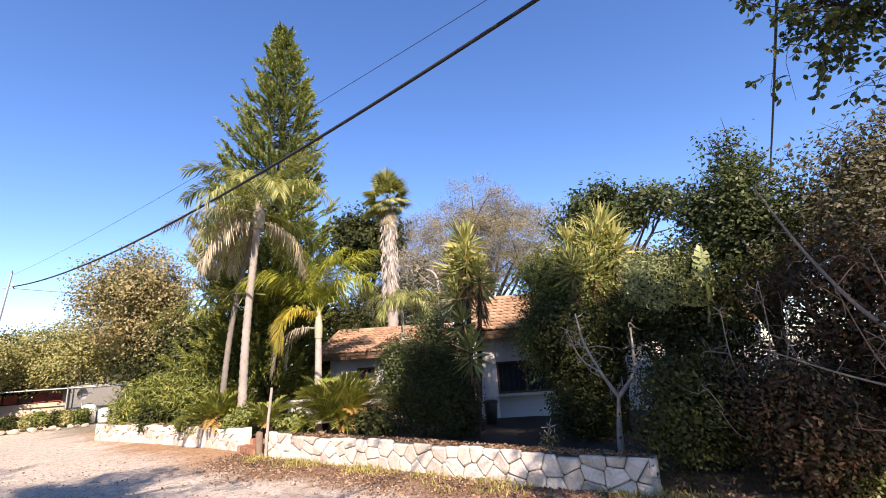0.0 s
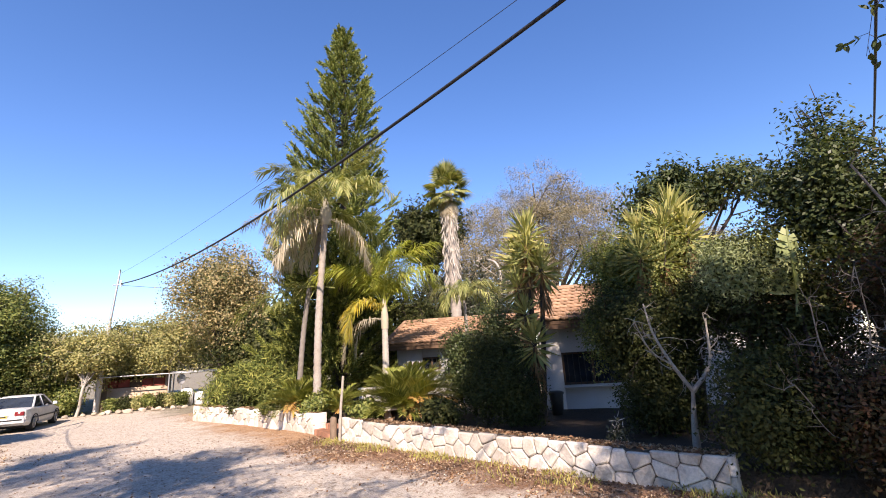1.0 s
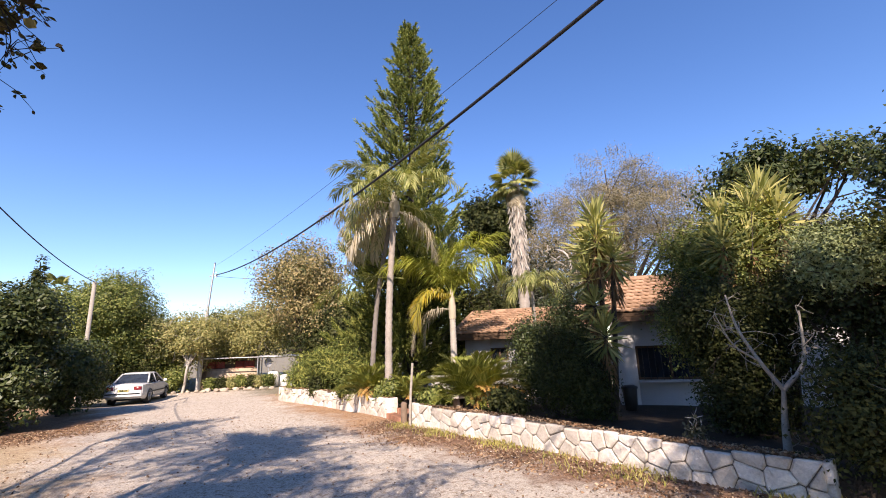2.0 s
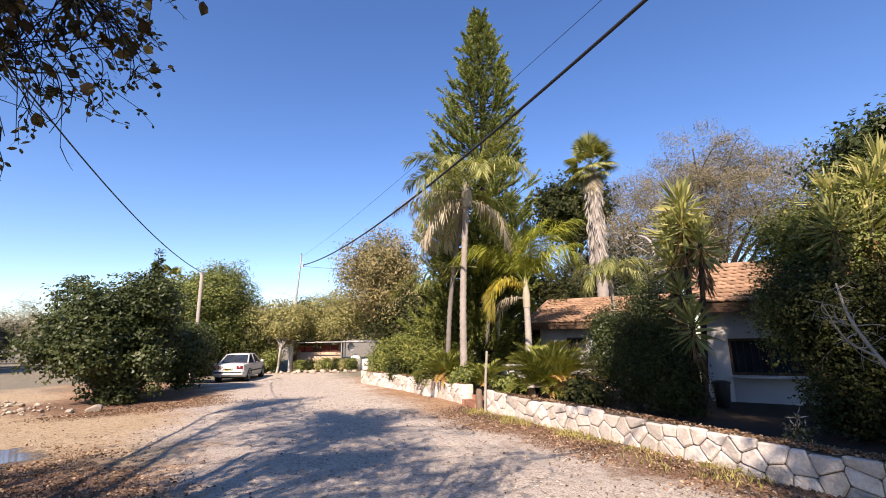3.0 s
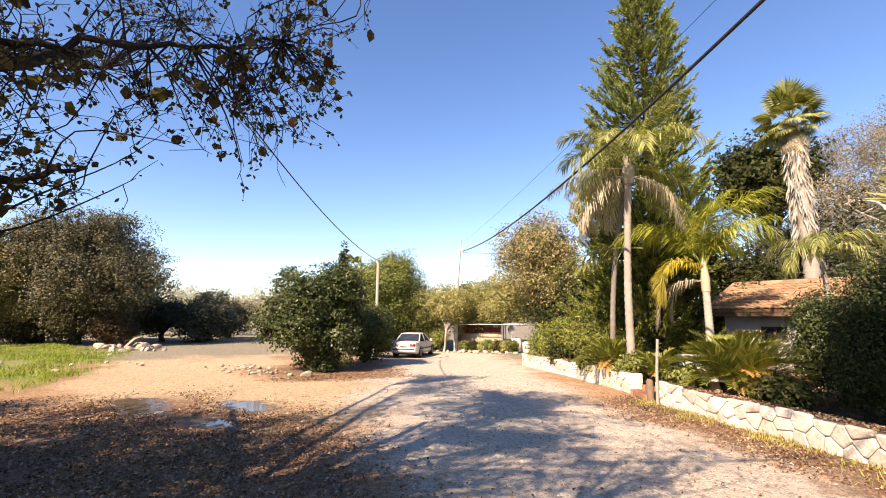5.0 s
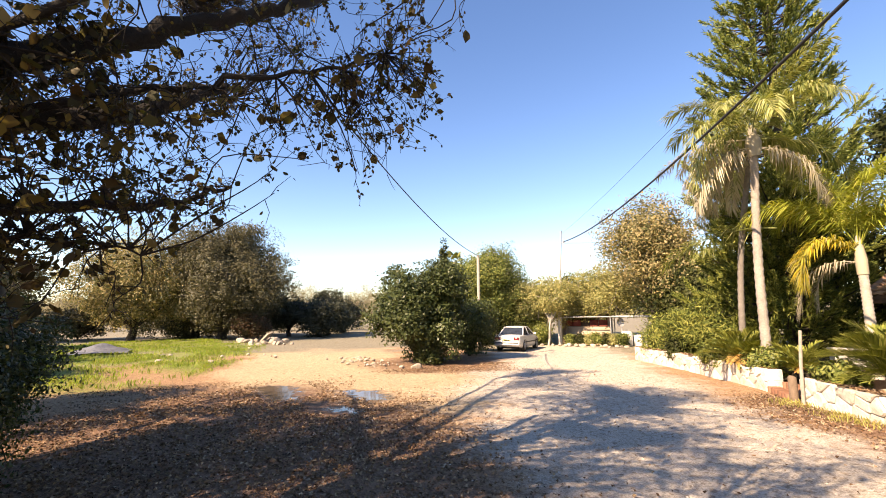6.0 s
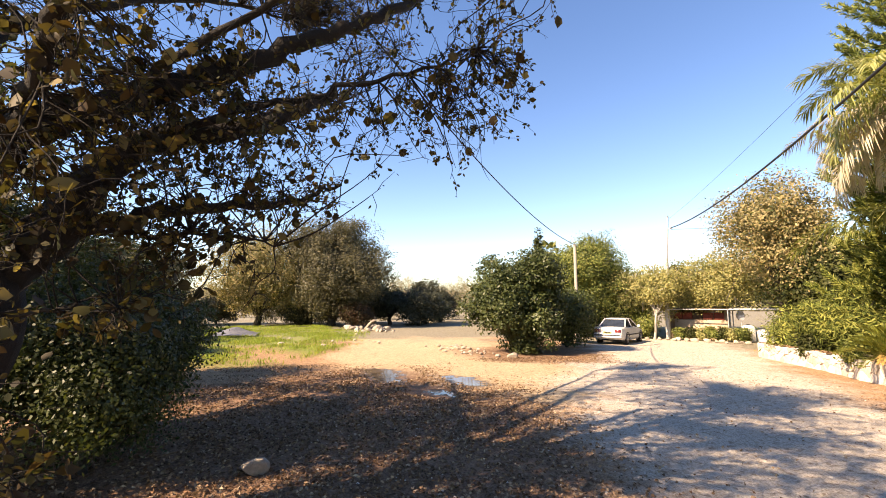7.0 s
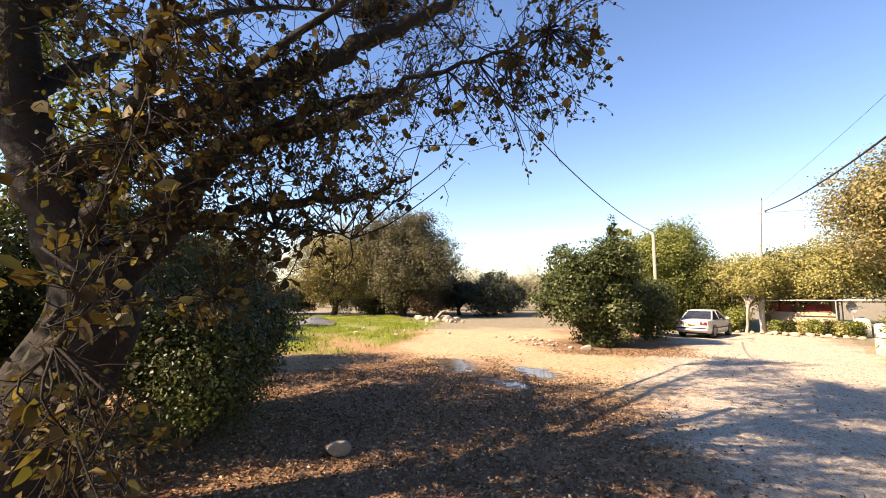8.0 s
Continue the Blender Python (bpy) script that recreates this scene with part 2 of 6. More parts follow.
def box(c, s, rz=0.0, bevel=0.0):
    """A box about a centre, its upright edges and top cut off by bevel; quads alone."""
    x, y, z = (v / 2 for v in s)
    b = min(bevel, x * 0.8, y * 0.8)
    ring = [(-x + b, -y), (x - b, -y), (x, -y + b), (x, y - b), (x - b, y), (-x + b, y), (-x, y - b), (-x, -y + b)] if b else [(-x, -y), (x, -y), (x, y), (-x, y)]
    n, V, F = len(ring), [], []
    for h, k in ((-z, 1.0), (z - b, 1.0), (z, 1 - b / max(x, y))) if b else ((-z, 1.0), (z, 1.0)):
        V += [(p * k, q * k, h) for p, q in ring]
    layers = len(V) // n
    for i in range(layers - 1):
        F += [(i * n + j, i * n + (j + 1) % n, (i + 1) * n + (j + 1) % n, (i + 1) * n + j) for j in range(n)]
    top = (layers - 1) * n
    for o in (0, top):
        F += [(o, o + 1, o + 2, o + 3)] if n == 4 else [(o, o + 1, o + 2, o + 7), (o + 7, o + 2, o + 3, o + 6), (o + 6, o + 3, o + 4, o + 5)]
    V = np.array(V) @ np.array([[math.cos(rz), math.sin(rz), 0], [-math.sin(rz), math.cos(rz), 0], [0, 0, 1]])
    return V + np.array(c), np.array(F)


def unit(v):
    return v / (np.linalg.norm(v, axis=-1, keepdims=True) + 1e-9)


def leaf_quads(C, length, width, rng, rise=0.2, D=None, fold=0.12, facing=None):
    """A folded diamond leaf at each place of C, turned at random or along D."""
    n = len(C)
    if D is None:
        D = unit(rng.normal(size=(n, 3)) + [0, 0, rise])
    if facing is not None:
        D = unit(np.cross(unit(facing + rng.normal(size=(n, 3)) * 0.62), rng.normal(size=(n, 3))))
        S = unit(np.cross(D, facing + rng.normal(size=(n, 3)) * 0.4))
    else:
        S = unit(np.cross(D, rng.normal(size=(n, 3))))
    N = np.cross(D, S)
    L = (length * rng.uniform(0.65, 1.35, n))[:, None]
    W = (width * rng.uniform(0.7, 1.3, n))[:, None]
    mid = C + D * L * 0.1
    V = np.stack([C - D * L * 0.5, mid + S * W * 0.5 + N * W * fold, C + D * L * 0.5, mid - S * W * 0.5 + N * W * fold], 1)
    return V.reshape(-1, 3), np.arange(4 * n).reshape(-1, 4)


def clumped(blobs, clumps, per_clump, spread, rng, inner=0.25):
    """Leaf places in tufts over and inside a set of ellipsoids (x, y, z, rx, ry, rz)."""
    B = np.asarray(blobs, float)
    area = (B[:, 3] * B[:, 4] + B[:, 3] * B[:, 5] + B[:, 4] * B[:, 5])
    pick = rng.choice(len(B), clumps, p=area / area.sum())
    d = unit(rng.normal(size=(clumps, 3)))
    r = np.where(rng.random(clumps) < inner, rng.uniform(0.2, 0.8, clumps), rng.normal(0.9, 0.12, clumps))[:, None]
    c = B[pick, :3] + d * B[pick, 3:] * r
    size = (spread * rng.uniform(0.6, 1.4, clumps))[:, None, None]
    out = c[:, None] + np.clip(rng.normal(size=(clumps, per_clump, 3)), -1.35, 1.35) * size * [1, 1, 0.75] + (d * spread * 0.5)[:, None]
    return out.reshape(-1, 3), np.repeat(c, per_clump, axis=0)


def sub_blobs(c, r, k, rng, size=0.5):
    """Uneven smaller masses that make up one crown."""
    out = [(*c, *(np.asarray(r) * 0.55))]
    for _ in range(int(k * 1.3)):
        d = unit(rng.normal(size=3))
        d[2] = d[2] * 0.8 + 0.1
        s = size * rng.uniform(0.4, 1.15)
        out.append((*(np.asarray(c) + d * np.asarray(r) * rng.uniform(0.5, 1.0) * (1.08 - s * 0.7)), *(np.asarray(r) * s * rng.uniform(0.75, 1.25, 3))))
    return out


def limb_set(base, fork, ends, r0, rng, bend=0.25, twigs=3):
    """Trunk from base to fork, and limbs from there to the ends, each with a few side limbs; one mesh of tubes."""
    base, fork = np.asarray(base, float), np.asarray(fork, float)
    h = np.linalg.norm(fork - base)
    mids = [base + (fork - base) * u + rng.normal(size=3) * [1, 1, 0] * h * 0.05 for u in (0.33, 0.66)]
    line = curve_line([base, *mids, fork], 5)
    out = [tube(line, np.linspace(r0 * 1.25, r0 * 0.8, len(line)), 9)]
    for e in ends:
        e = np.asarray(e, float)
        start = line[-1 - rng.integers(0, 4)]
        L = np.linalg.norm(e - start)
        m = start + (e - start) * 0.5 + rng.normal(size=3) * L * bend * 0.4 + [0, 0, L * 0.08]
        c = curve_line([start, m, e], 6)
        out.append(tube(c, np.linspace(r0 * 0.55, r0 * 0.1, len(c)), 6))
        for _ in range(twigs):
            k = rng.integers(3, len(c) - 1)
            tip = c[k] + unit(rng.normal(size=3) + [0, 0, 0.4]) * L * rng.uniform(0.25, 0.5)
            q = curve_line([c[k], (c[k] + tip) / 2 + rng.normal(size=3) * L * 0.05, tip], 4)
            out.append(tube(q, np.linspace(r0 * 0.18, r0 * 0.04, len(q)), 5))
    return join(out)


def broad_tree(name, label, category, at, crown, radii, leaf, bark, trunk_r, clumps, per, leaf_size, seed,
               spread=0.3, blobs=9, size=0.5, fork=0.4, aspect=0.55, group="", inner=0.4, trunk_at=None, rise=0.2):
    """A tree or shrub: trunk with limbs, and a crown of leaf tufts."""
    rng = np.random.default_rng(seed)
    root = thing(name, at, label, category, group)
    o = np.array(at, float)
    c = np.asarray(crown, float) - o
    B = sub_blobs(c, radii, blobs, rng, size)
    P, heart = clumped(B, clumps // 4, per * 4, spread * 1.15, rng, inner)
    P[:, 2] = np.maximum(P[:, 2], 0.04 + 0.1 * rng.random(len(P)))
    # shoots that break the outline
    k = max(8, clumps // 7)
    pick = rng.integers(0, len(B), k)
    d = unit(rng.normal(size=(k, 3)) + [0, 0, 0.35])
    Bn = np.asarray(B)
    s0 = Bn[pick, :3] + d * Bn[pick, 3:] * 0.85
    way = unit(d + rng.normal(size=(k, 3)) * 0.35 + [0, 0, 0.5])
    reach = rng.uniform(0.4, 1.5, k)[:, None, None] * spread * 1.6
    along = rng.uniform(0, 1, (k, 16, 1)) ** 1.3
    heart = np.concatenate([heart, np.repeat(s0 - way * 0.2, 16, axis=0)])
    P = np.concatenate([P, (s0[:, None] + way[:, None] * along * reach + rng.normal(size=(k, 16, 3)) * spread * 0.09).reshape(-1, 3)])
    P[:, 2] = np.maximum(P[:, 2], 0.04 + 0.1 * rng.random(len(P)))
    facing = unit(P - heart) * 0.75 + unit(P - c) * 0.25 + [0, 0, 0.35]
    V, F = leaf_quads(P, leaf_size, leaf_size * aspect, rng, rise, facing=facing)
    link_mesh("crown", V, F, leaf, root)["kind"] = "stuff"
    # thin bare twigs that reach through the leaves
    k = max(20, clumps // 6)
    pick = rng.integers(0, len(B), k)
    d = unit(rng.normal(size=(k, 3)) + [0, 0, 0.25])
    s0 = Bn[pick, :3] + d * Bn[pick, 3:] * 0.92
    s0[:, 2] = np.maximum(s0[:, 2], 0.1)
    way = unit(d + rng.normal(size=(k, 3)) * 0.55 + [0, 0, 0.35])
    link_mesh("fine_wood", *leaf_quads(s0 + way * spread * 0.5, spread * 2.6, 0.012 + leaf_size * 0.09, rng, D=way, fold=0.5), bark, root)["kind"] = "stuff"
    f = np.array([c[0] * fork, c[1] * fork, max(0.3, (c[2] - radii[2]) * 0.75 + radii[2] * fork * 0.5)])
    ends = [b[:3] for b in B[1:12]]
    V, F = limb_set((0, 0, -0.1), f, ends, trunk_r, rng)
    link_mesh("trunk", V, F, bark, root, smooth=True)
    return root


# ---- ground ----
WALL_B = curve_line([(-4.05, 11.25), (-2.6, 10.35), (-0.9, 9.35), (1.0, 8.05), (2.0, 7.45), (2.8, 7.05)], 6)
BED_B = curve_line([(-4.05, 11.25), (-2.6, 10.35), (-0.9, 9.35), (1.0, 8.05), (2.0, 7.45), (2.8, 7.05), (4.6, 6.6), (6.8, 6.2), (9.5, 6.0)], 6)
WALL_A = curve_line([(-11.9, 16.15), (-9.8, 15.1), (-7.8, 14.0), (-5.25, 12.4)], 6)


def line_distance(X, Y, line):
    best = np.full(X.shape, 1e9)
    line = np.asarray(line, float)
    for a, b in zip(line, line[1:]):
        d = b - a
        u = np.clip(((X - a[0]) * d[0] + (Y - a[1]) * d[1]) / (d @ d), 0, 1)
        best = np.minimum(best, np.hypot(X - a[0] - u * d[0], Y - a[1] - u * d[1]))
    return best


def step(v, a, b):
    u = np.clip((v - a) / (b - a), 0, 1)
    return u * u * (3 - 2 * u)


def wavy(X, Y, f, seed=0):
    """A cheap smooth unevenness between about -1 and 1."""
    r = np.random.default_rng(seed)
    out = np.zeros(X.shape)
    for k in range(6):
        a, ph, s = r.uniform(0, 6.28), r.uniform(0, 6.28), f * r.uniform(0.6, 1.9)
        out += np.sin((X * math.cos(a) + Y * math.sin(a)) * s + ph)
    return out / 3.0


ROAD = [(9, 1.5), (4, 3.4), (-1, 5.4), (-6.5, 8.2), (-11.5, 11.6), (-17, 16.2), (-21, 20.5)]
LANE = [(-10, 4.5), (-16, 4.2), (-24, 6.5), (-40, 11), (-60, 18)]


def zones(X, Y):
    """How far road gravel, sand, grass, leaf litter and wet mud cover the ground at each place."""
    w = wavy(X, Y, 1.1, 3) * 0.45 + wavy(X, Y, 4.0, 5) * 0.2
    road = 1 - step(line_distance(X, Y, ROAD) + w * 1.1, 2.0, 4.0)
    sand = 1 - step(line_distance(X, Y, LANE) + w, 2.2, 4.5)
    g1 = (1 - step(np.hypot((X + 28.5) / 14.5, (Y + 3.6) / 7.6) + w * 0.16, 0.82, 1.08))
    grass = np.clip((g1 - sand * 0.7) * np.clip(0.75 + 0.55 * wavy(X, Y, 0.9, 14), 0, 1), 0, 1)
    wallside = np.minimum(line_distance(X, Y, WALL_B), 9)
    litter = 1 - step(wallside + w * 0.5, 0.75, 1.7)
    litter = np.maximum(litter, (1 - step(np.hypot((X + 6.5) / 7.2, (Y - 0.4) / 4.6) + w * 0.3, 0.55, 1.2)) * (1 - road))
    litter = np.maximum(litter, (1 - step(np.hypot((X + 15.4) / 3.2, (Y - 8.6) / 3.2) + w * 0.2, 0.8, 1.1)) * 0.8)
    wet = np.zeros(X.shape)
    for x, y, rx, ry in ((-8.7, 2.7, 1.1, 0.5), (-11.6, 2.3, 1.6, 0.65), (-10.0, 4.0, 1.2, 0.5), (-13.6, 15.1, 0.7, 0.3)):
        wet = np.maximum(wet, 1 - step(np.hypot((X - x) / rx, (Y - y) / ry) + w * 0.8, 0.6, 1.15))
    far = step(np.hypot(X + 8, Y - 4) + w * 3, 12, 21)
    return road, sand, grass, litter, wet, far


def dip(x, y):
    """How far the ground sinks at the end of the road, round the shed and the parked car."""
    return 0.26 * (1 - step(np.hypot(x + 22.5, y - 21.5), 5.5, 9.5))


def ground_height(X, Y):
    far = step(np.hypot(X, Y), 60, 400)
    h = 0.018 * wavy(X, Y, 2.2, 7) + 0.01 * wavy(X, Y, 6.5, 8)
    road, sand, grass, litter, wet, _ = zones(X, Y)
    h += grass * (0.05 + 0.06 * wavy(X, Y, 1.0, 9)) + litter * 0.012 - wet * 0.02
    return h * (1 - far) - 0.01 - dip(X, Y)


def build_ground():
    def axis(c, n, inner, outer):
        u = np.linspace(-1, 1, n)
        k = 5.2
        return c + np.sinh(u * k) / math.sinh(k) * outer + u * inner
    xs, ys = axis(-8, 360, 26, 2500), axis(3.5, 340, 16, 2500)
    X, Y = np.meshgrid(xs, ys)
    Z = ground_height(X, Y)
    n, m = len(xs), len(ys)
    V = np.stack([X, Y, Z], -1).reshape(-1, 3)
    i, j = np.meshgrid(np.arange(m - 1), np.arange(n - 1), indexing="ij")
    F = np.stack([i * n + j, i * n + j + 1, (i + 1) * n + j + 1, (i + 1) * n + j], -1).reshape(-1, 4)
    mat, nodes, links, b = material("yard_ground", 0.92, 0, 0.2)
    ob = link_mesh("ground", V, F, mat, smooth=True)
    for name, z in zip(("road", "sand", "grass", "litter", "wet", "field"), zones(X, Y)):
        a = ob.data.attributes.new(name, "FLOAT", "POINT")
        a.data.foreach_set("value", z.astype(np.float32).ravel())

    def mask(name, scale, soft=0.32):
        t = nodes.new("ShaderNodeAttribute")
        t.attribute_name = name
        v = nodes.new("ShaderNodeMath")
        v.operation = "SUBTRACT"
        links.new(noise_tex(nodes, links, scale, 6, 0.7), v.inputs[0])
        v.inputs[1].default_value = 0.5
        s = nodes.new("ShaderNodeMath")
        s.operation = "MULTIPLY_ADD"
        links.new(v.outputs[0], s.inputs[0])
        s.inputs[1].default_value = 1.5
        links.new(t.outputs["Fac"], s.inputs[2])
        r = nodes.new("ShaderNodeMapRange")
        links.new(s.outputs[0], r.inputs[0])
        r.inputs[1].default_value, r.inputs[2].default_value = 0.5 - soft, 0.5 + soft
        return r.outputs[0]

    n1, n2, n3 = noise_tex(nodes, links, 0.7, 6, 0.65), noise_tex(nodes, links, 4.5, 8, 0.75), noise_tex(nodes, links, 38, 5, 0.75)

    def tone(*three):
        a, c, d = (tuple(0.85 * v for v in t) for t in three)
        lo = ramp(nodes, links, n1, [(0.3, a), (0.7, c)])
        lo = blend(nodes, links, 0.6, lo, ramp(nodes, links, n2, [(0.38, d), (0.62, tuple(min(1, v * 1.1) for v in c))]))
        return blend(nodes, links, 0.5, lo, ramp(nodes, links, n3, [(0.4, tuple(v * 0.45 for v in a)), (0.58, tuple(min(1, v * 1.2) for v in c))]))

    c = tone((0.32, 0.18, 0.092), (0.51, 0.325, 0.185), (0.21, 0.1, 0.055))
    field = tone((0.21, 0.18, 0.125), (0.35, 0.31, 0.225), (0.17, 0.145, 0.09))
    c = blend(nodes, links, mask("sand", 1.1, 0.2), c, tone((0.46, 0.335, 0.195), (0.64, 0.5, 0.32), (0.38, 0.235, 0.13)))
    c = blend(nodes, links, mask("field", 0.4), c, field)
    c = blend(nodes, links, mask("road", 3.0), c, tone((0.46, 0.38, 0.295), (0.72, 0.64, 0.535), (0.36, 0.26, 0.185)))
    c = blend(nodes, links, mask("litter", 5.0), c, tone((0.17, 0.09, 0.055), (0.36, 0.22, 0.14), (0.1, 0.05, 0.03)))
    c = blend(nodes, links, mask("grass", 3.0), c, tone((0.13, 0.19, 0.035), (0.25, 0.31, 0.06), (0.24, 0.19, 0.09)))
    fleck = ramp(nodes, links, noise_tex(nodes, links, 11, 3, 0.55), [(0.0, (1, 1, 1)), (0.56, (1, 1, 1)), (0.63, (0.62, 0.55, 0.48)), (1.0, (0.5, 0.42, 0.36))])
    c = blend(nodes, links, 0.9, c, fleck, "MULTIPLY")
    wet = mask("wet", 3.5, 0.15)
    c = blend(nodes, links, wet, c, (0.12, 0.09, 0.065))
    links.new(c, b.inputs["Base Color"])
    r = nodes.new("ShaderNodeMapRange")
    links.new(wet, r.inputs[0])
    r.inputs[3].default_value, r.inputs[4].default_value = 0.92, 0.08
    links.new(r.outputs[0], b.inputs["Roughness"])
    h = nodes.new("ShaderNodeMath")
    links.new(n2, h.inputs[0])
    links.new(n3, h.inputs[1])
    k = nodes.new("ShaderNodeMath")
    k.operation = "MULTIPLY"
    inv = nodes.new("ShaderNodeMath")
    inv.operation = "SUBTRACT"
    inv.inputs[0].default_value = 1.0
    links.new(wet, inv.inputs[1])
    links.new(h.outputs[0], k.inputs[0])
    links.new(inv.outputs[0], k.inputs[1])
    bump(nodes, links, b, k.outputs[0], 0.9, 0.035)
    return tagged(ob, "pale gravel yard with reddish earth, leaf litter and grass", "ground", kind="structure")


build_ground()


def scatter(area, n, rng):
    x0, x1, y0, y1 = area
    return rng.uniform(x0, x1, n), rng.uniform(y0, y1, n)


def build_ground_cover():
    rng = np.random.default_rng(41)
    # fallen leaves
    X, Y = scatter((-14, 6, -6, 12), 420000, rng)
    z = zones(X, Y)
    keep = rng.random(len(X)) < np.clip(z[3] * 0.75 + 0.018 - z[4], 0, 1) * 0.55
    X, Y = X[keep], Y[keep]
    C = np.stack([X, Y, ground_height(X, Y) + rng.uniform(0.008, 0.03, len(X))], -1)
    D = unit(np.stack([rng.normal(size=len(X)), rng.normal(size=len(X)), rng.normal(0, 0.25, len(X))], -1))
    V, F = leaf_quads(C, 0.048, 0.03, rng, D=D, fold=0.3)
    tagged(link_mesh("leaf_litter", V, F, LITTER), "dry brown fallen leaves scattered over the ground", "leaf litter", kind="stuff")
    # loose gravel: small uneven stones
    X, Y = scatter((-13, 6, 0, 13), 42000, rng)
    z = zones(X, Y)
    keep = rng.random(len(X)) < np.clip(z[0] * 0.55 + 0.15, 0, 1) * (1 - z[4])
    X, Y = X[keep], Y[keep]
    n = len(X)
    s = rng.gamma(2.0, 0.003, n) + 0.004
    base = np.array([(1, 0, 0), (0, 1, 0), (-1, 0, 0), (0, -1, 0), (0, 0, 0.7)], float)
    a = rng.uniform(0, 6.28, n)
    R = np.stack([np.stack([np.cos(a), -np.sin(a), 0 * a], -1), np.stack([np.sin(a), np.cos(a), 0 * a], -1), np.stack([0 * a, 0 * a, 1 + 0 * a], -1)], 1)
    V = np.einsum("nij,kj->nki", R, base) * (s[:, None, None] * rng.uniform(0.7, 1.3, (n, 5, 1)))
    V += np.stack([X, Y, ground_height(X, Y)], -1)[:, None]
    F = (np.array([(0, 1, 4), (1, 2, 4), (2, 3, 4), (3, 0, 4)])[None] + 5 * np.arange(n)[:, None, None]).reshape(-1, 3)
    tagged(link_mesh("gravel", V.reshape(-1, 3), F, PEBBLE), "loose pale limestone gravel on the yard", "gravel", kind="stuff")

    def blades(name, area, n, weight, length, mat, label):
        X, Y = scatter(area, n, rng)
        keep = rng.random(n) < weight(X, Y)
        X, Y = X[keep], Y[keep]
        L = length * rng.uniform(0.5, 1.5, len(X))
        C = np.stack([X, Y, ground_height(X, Y) + L * 0.42], -1)
        D = unit(np.stack([rng.normal(0, 0.45, len(X)), rng.normal(0, 0.45, len(X)), np.ones(len(X))], -1))
        V, F = leaf_quads(C, length, length * 0.16, rng, D=D)
        tagged(link_mesh(name, V, F, mat), label, "grass", kind="stuff")

    tufty = lambda X, Y: np.clip(0.45 + 1.1 * wavy(X, Y, 2.3, 12), 0, 1)
    blades("grass", (-44, -14, -13, 5), 150000, lambda X, Y: zones(X, Y)[2] * tufty(X, Y), 0.17, GRASS, "fresh green grass on the open plot")
    blades("verge_grass", (-4.5, 3.5, 6, 11.5), 42000, lambda X, Y: (1 - step(line_distance(X, Y, WALL_B), 0.2, 1.1)) * 0.55 * tufty(X, Y), 0.1, WEED, "short dry weeds along the foot of the wall")


build_ground_cover()


def build_garden():
    """Raised soil behind the two walls."""
    for line, depth, z in ((BED_B, 9.0, 0.2), (WALL_A, 7.0, 0.28)):
        d = unit(np.gradient(line, axis=0))
        nrm = np.stack([-d[:, 1], d[:, 0]], -1)
        rows = [np.column_stack([line + nrm * 0.12, np.full(len(line), -0.15)])]
        for k in np.linspace(0.16, 1, 16):
            p = line + nrm * (0.2 if k < 0.17 else k * depth)
            rows.append(np.column_stack([p, z + 0.05 * wavy(p[:, 0], p[:, 1], 1.7, 4)]))
        rows.append(np.column_stack([rows[-1][:, :2], np.full(len(line), -0.2)]))
        V = np.concatenate(rows)
        n = len(line)
        i, j = np.meshgrid(np.arange(len(rows) - 1), np.arange(n - 1), indexing="ij")
        F = np.stack([i * n + j, i * n + j + 1, (i + 1) * n + j + 1, (i + 1) * n + j], -1).reshape(-1, 4)
        tagged(link_mesh("garden_bed", V, F, SOIL, smooth=True), "dark garden soil held behind the stone wall", "garden bed", kind="structure")


build_garden()


# ---- house ----
def tile_mesh():
    """One curved roof tile, lip towards -y."""
    V, F = [], []
    for k, (y, z) in enumerate(((-0.19, 0.062), (0.18, 0.0), (-0.145, -0.01))):
        for i in range(7):
            u = i / 6
            V.append((-0.102 + 0.204 * u, y, z + 0.017 * math.sin(math.pi * min(1, u / 0.62)) ** 0.8 if u < 0.62 else z - 0.006))
    for i in range(6):
        F += [(i, i + 1, 8 + i, 7 + i), (14 + i, 15 + i, i + 1, i)]
    me = bpy.data.meshes.new("roof_tile")
    me.from_pydata(V, [], F)
    me.materials.append(TILE)
    me.polygons.foreach_set("use_smooth", np.ones(len(F), bool))
    return me


TILE_MESH = tile_mesh()


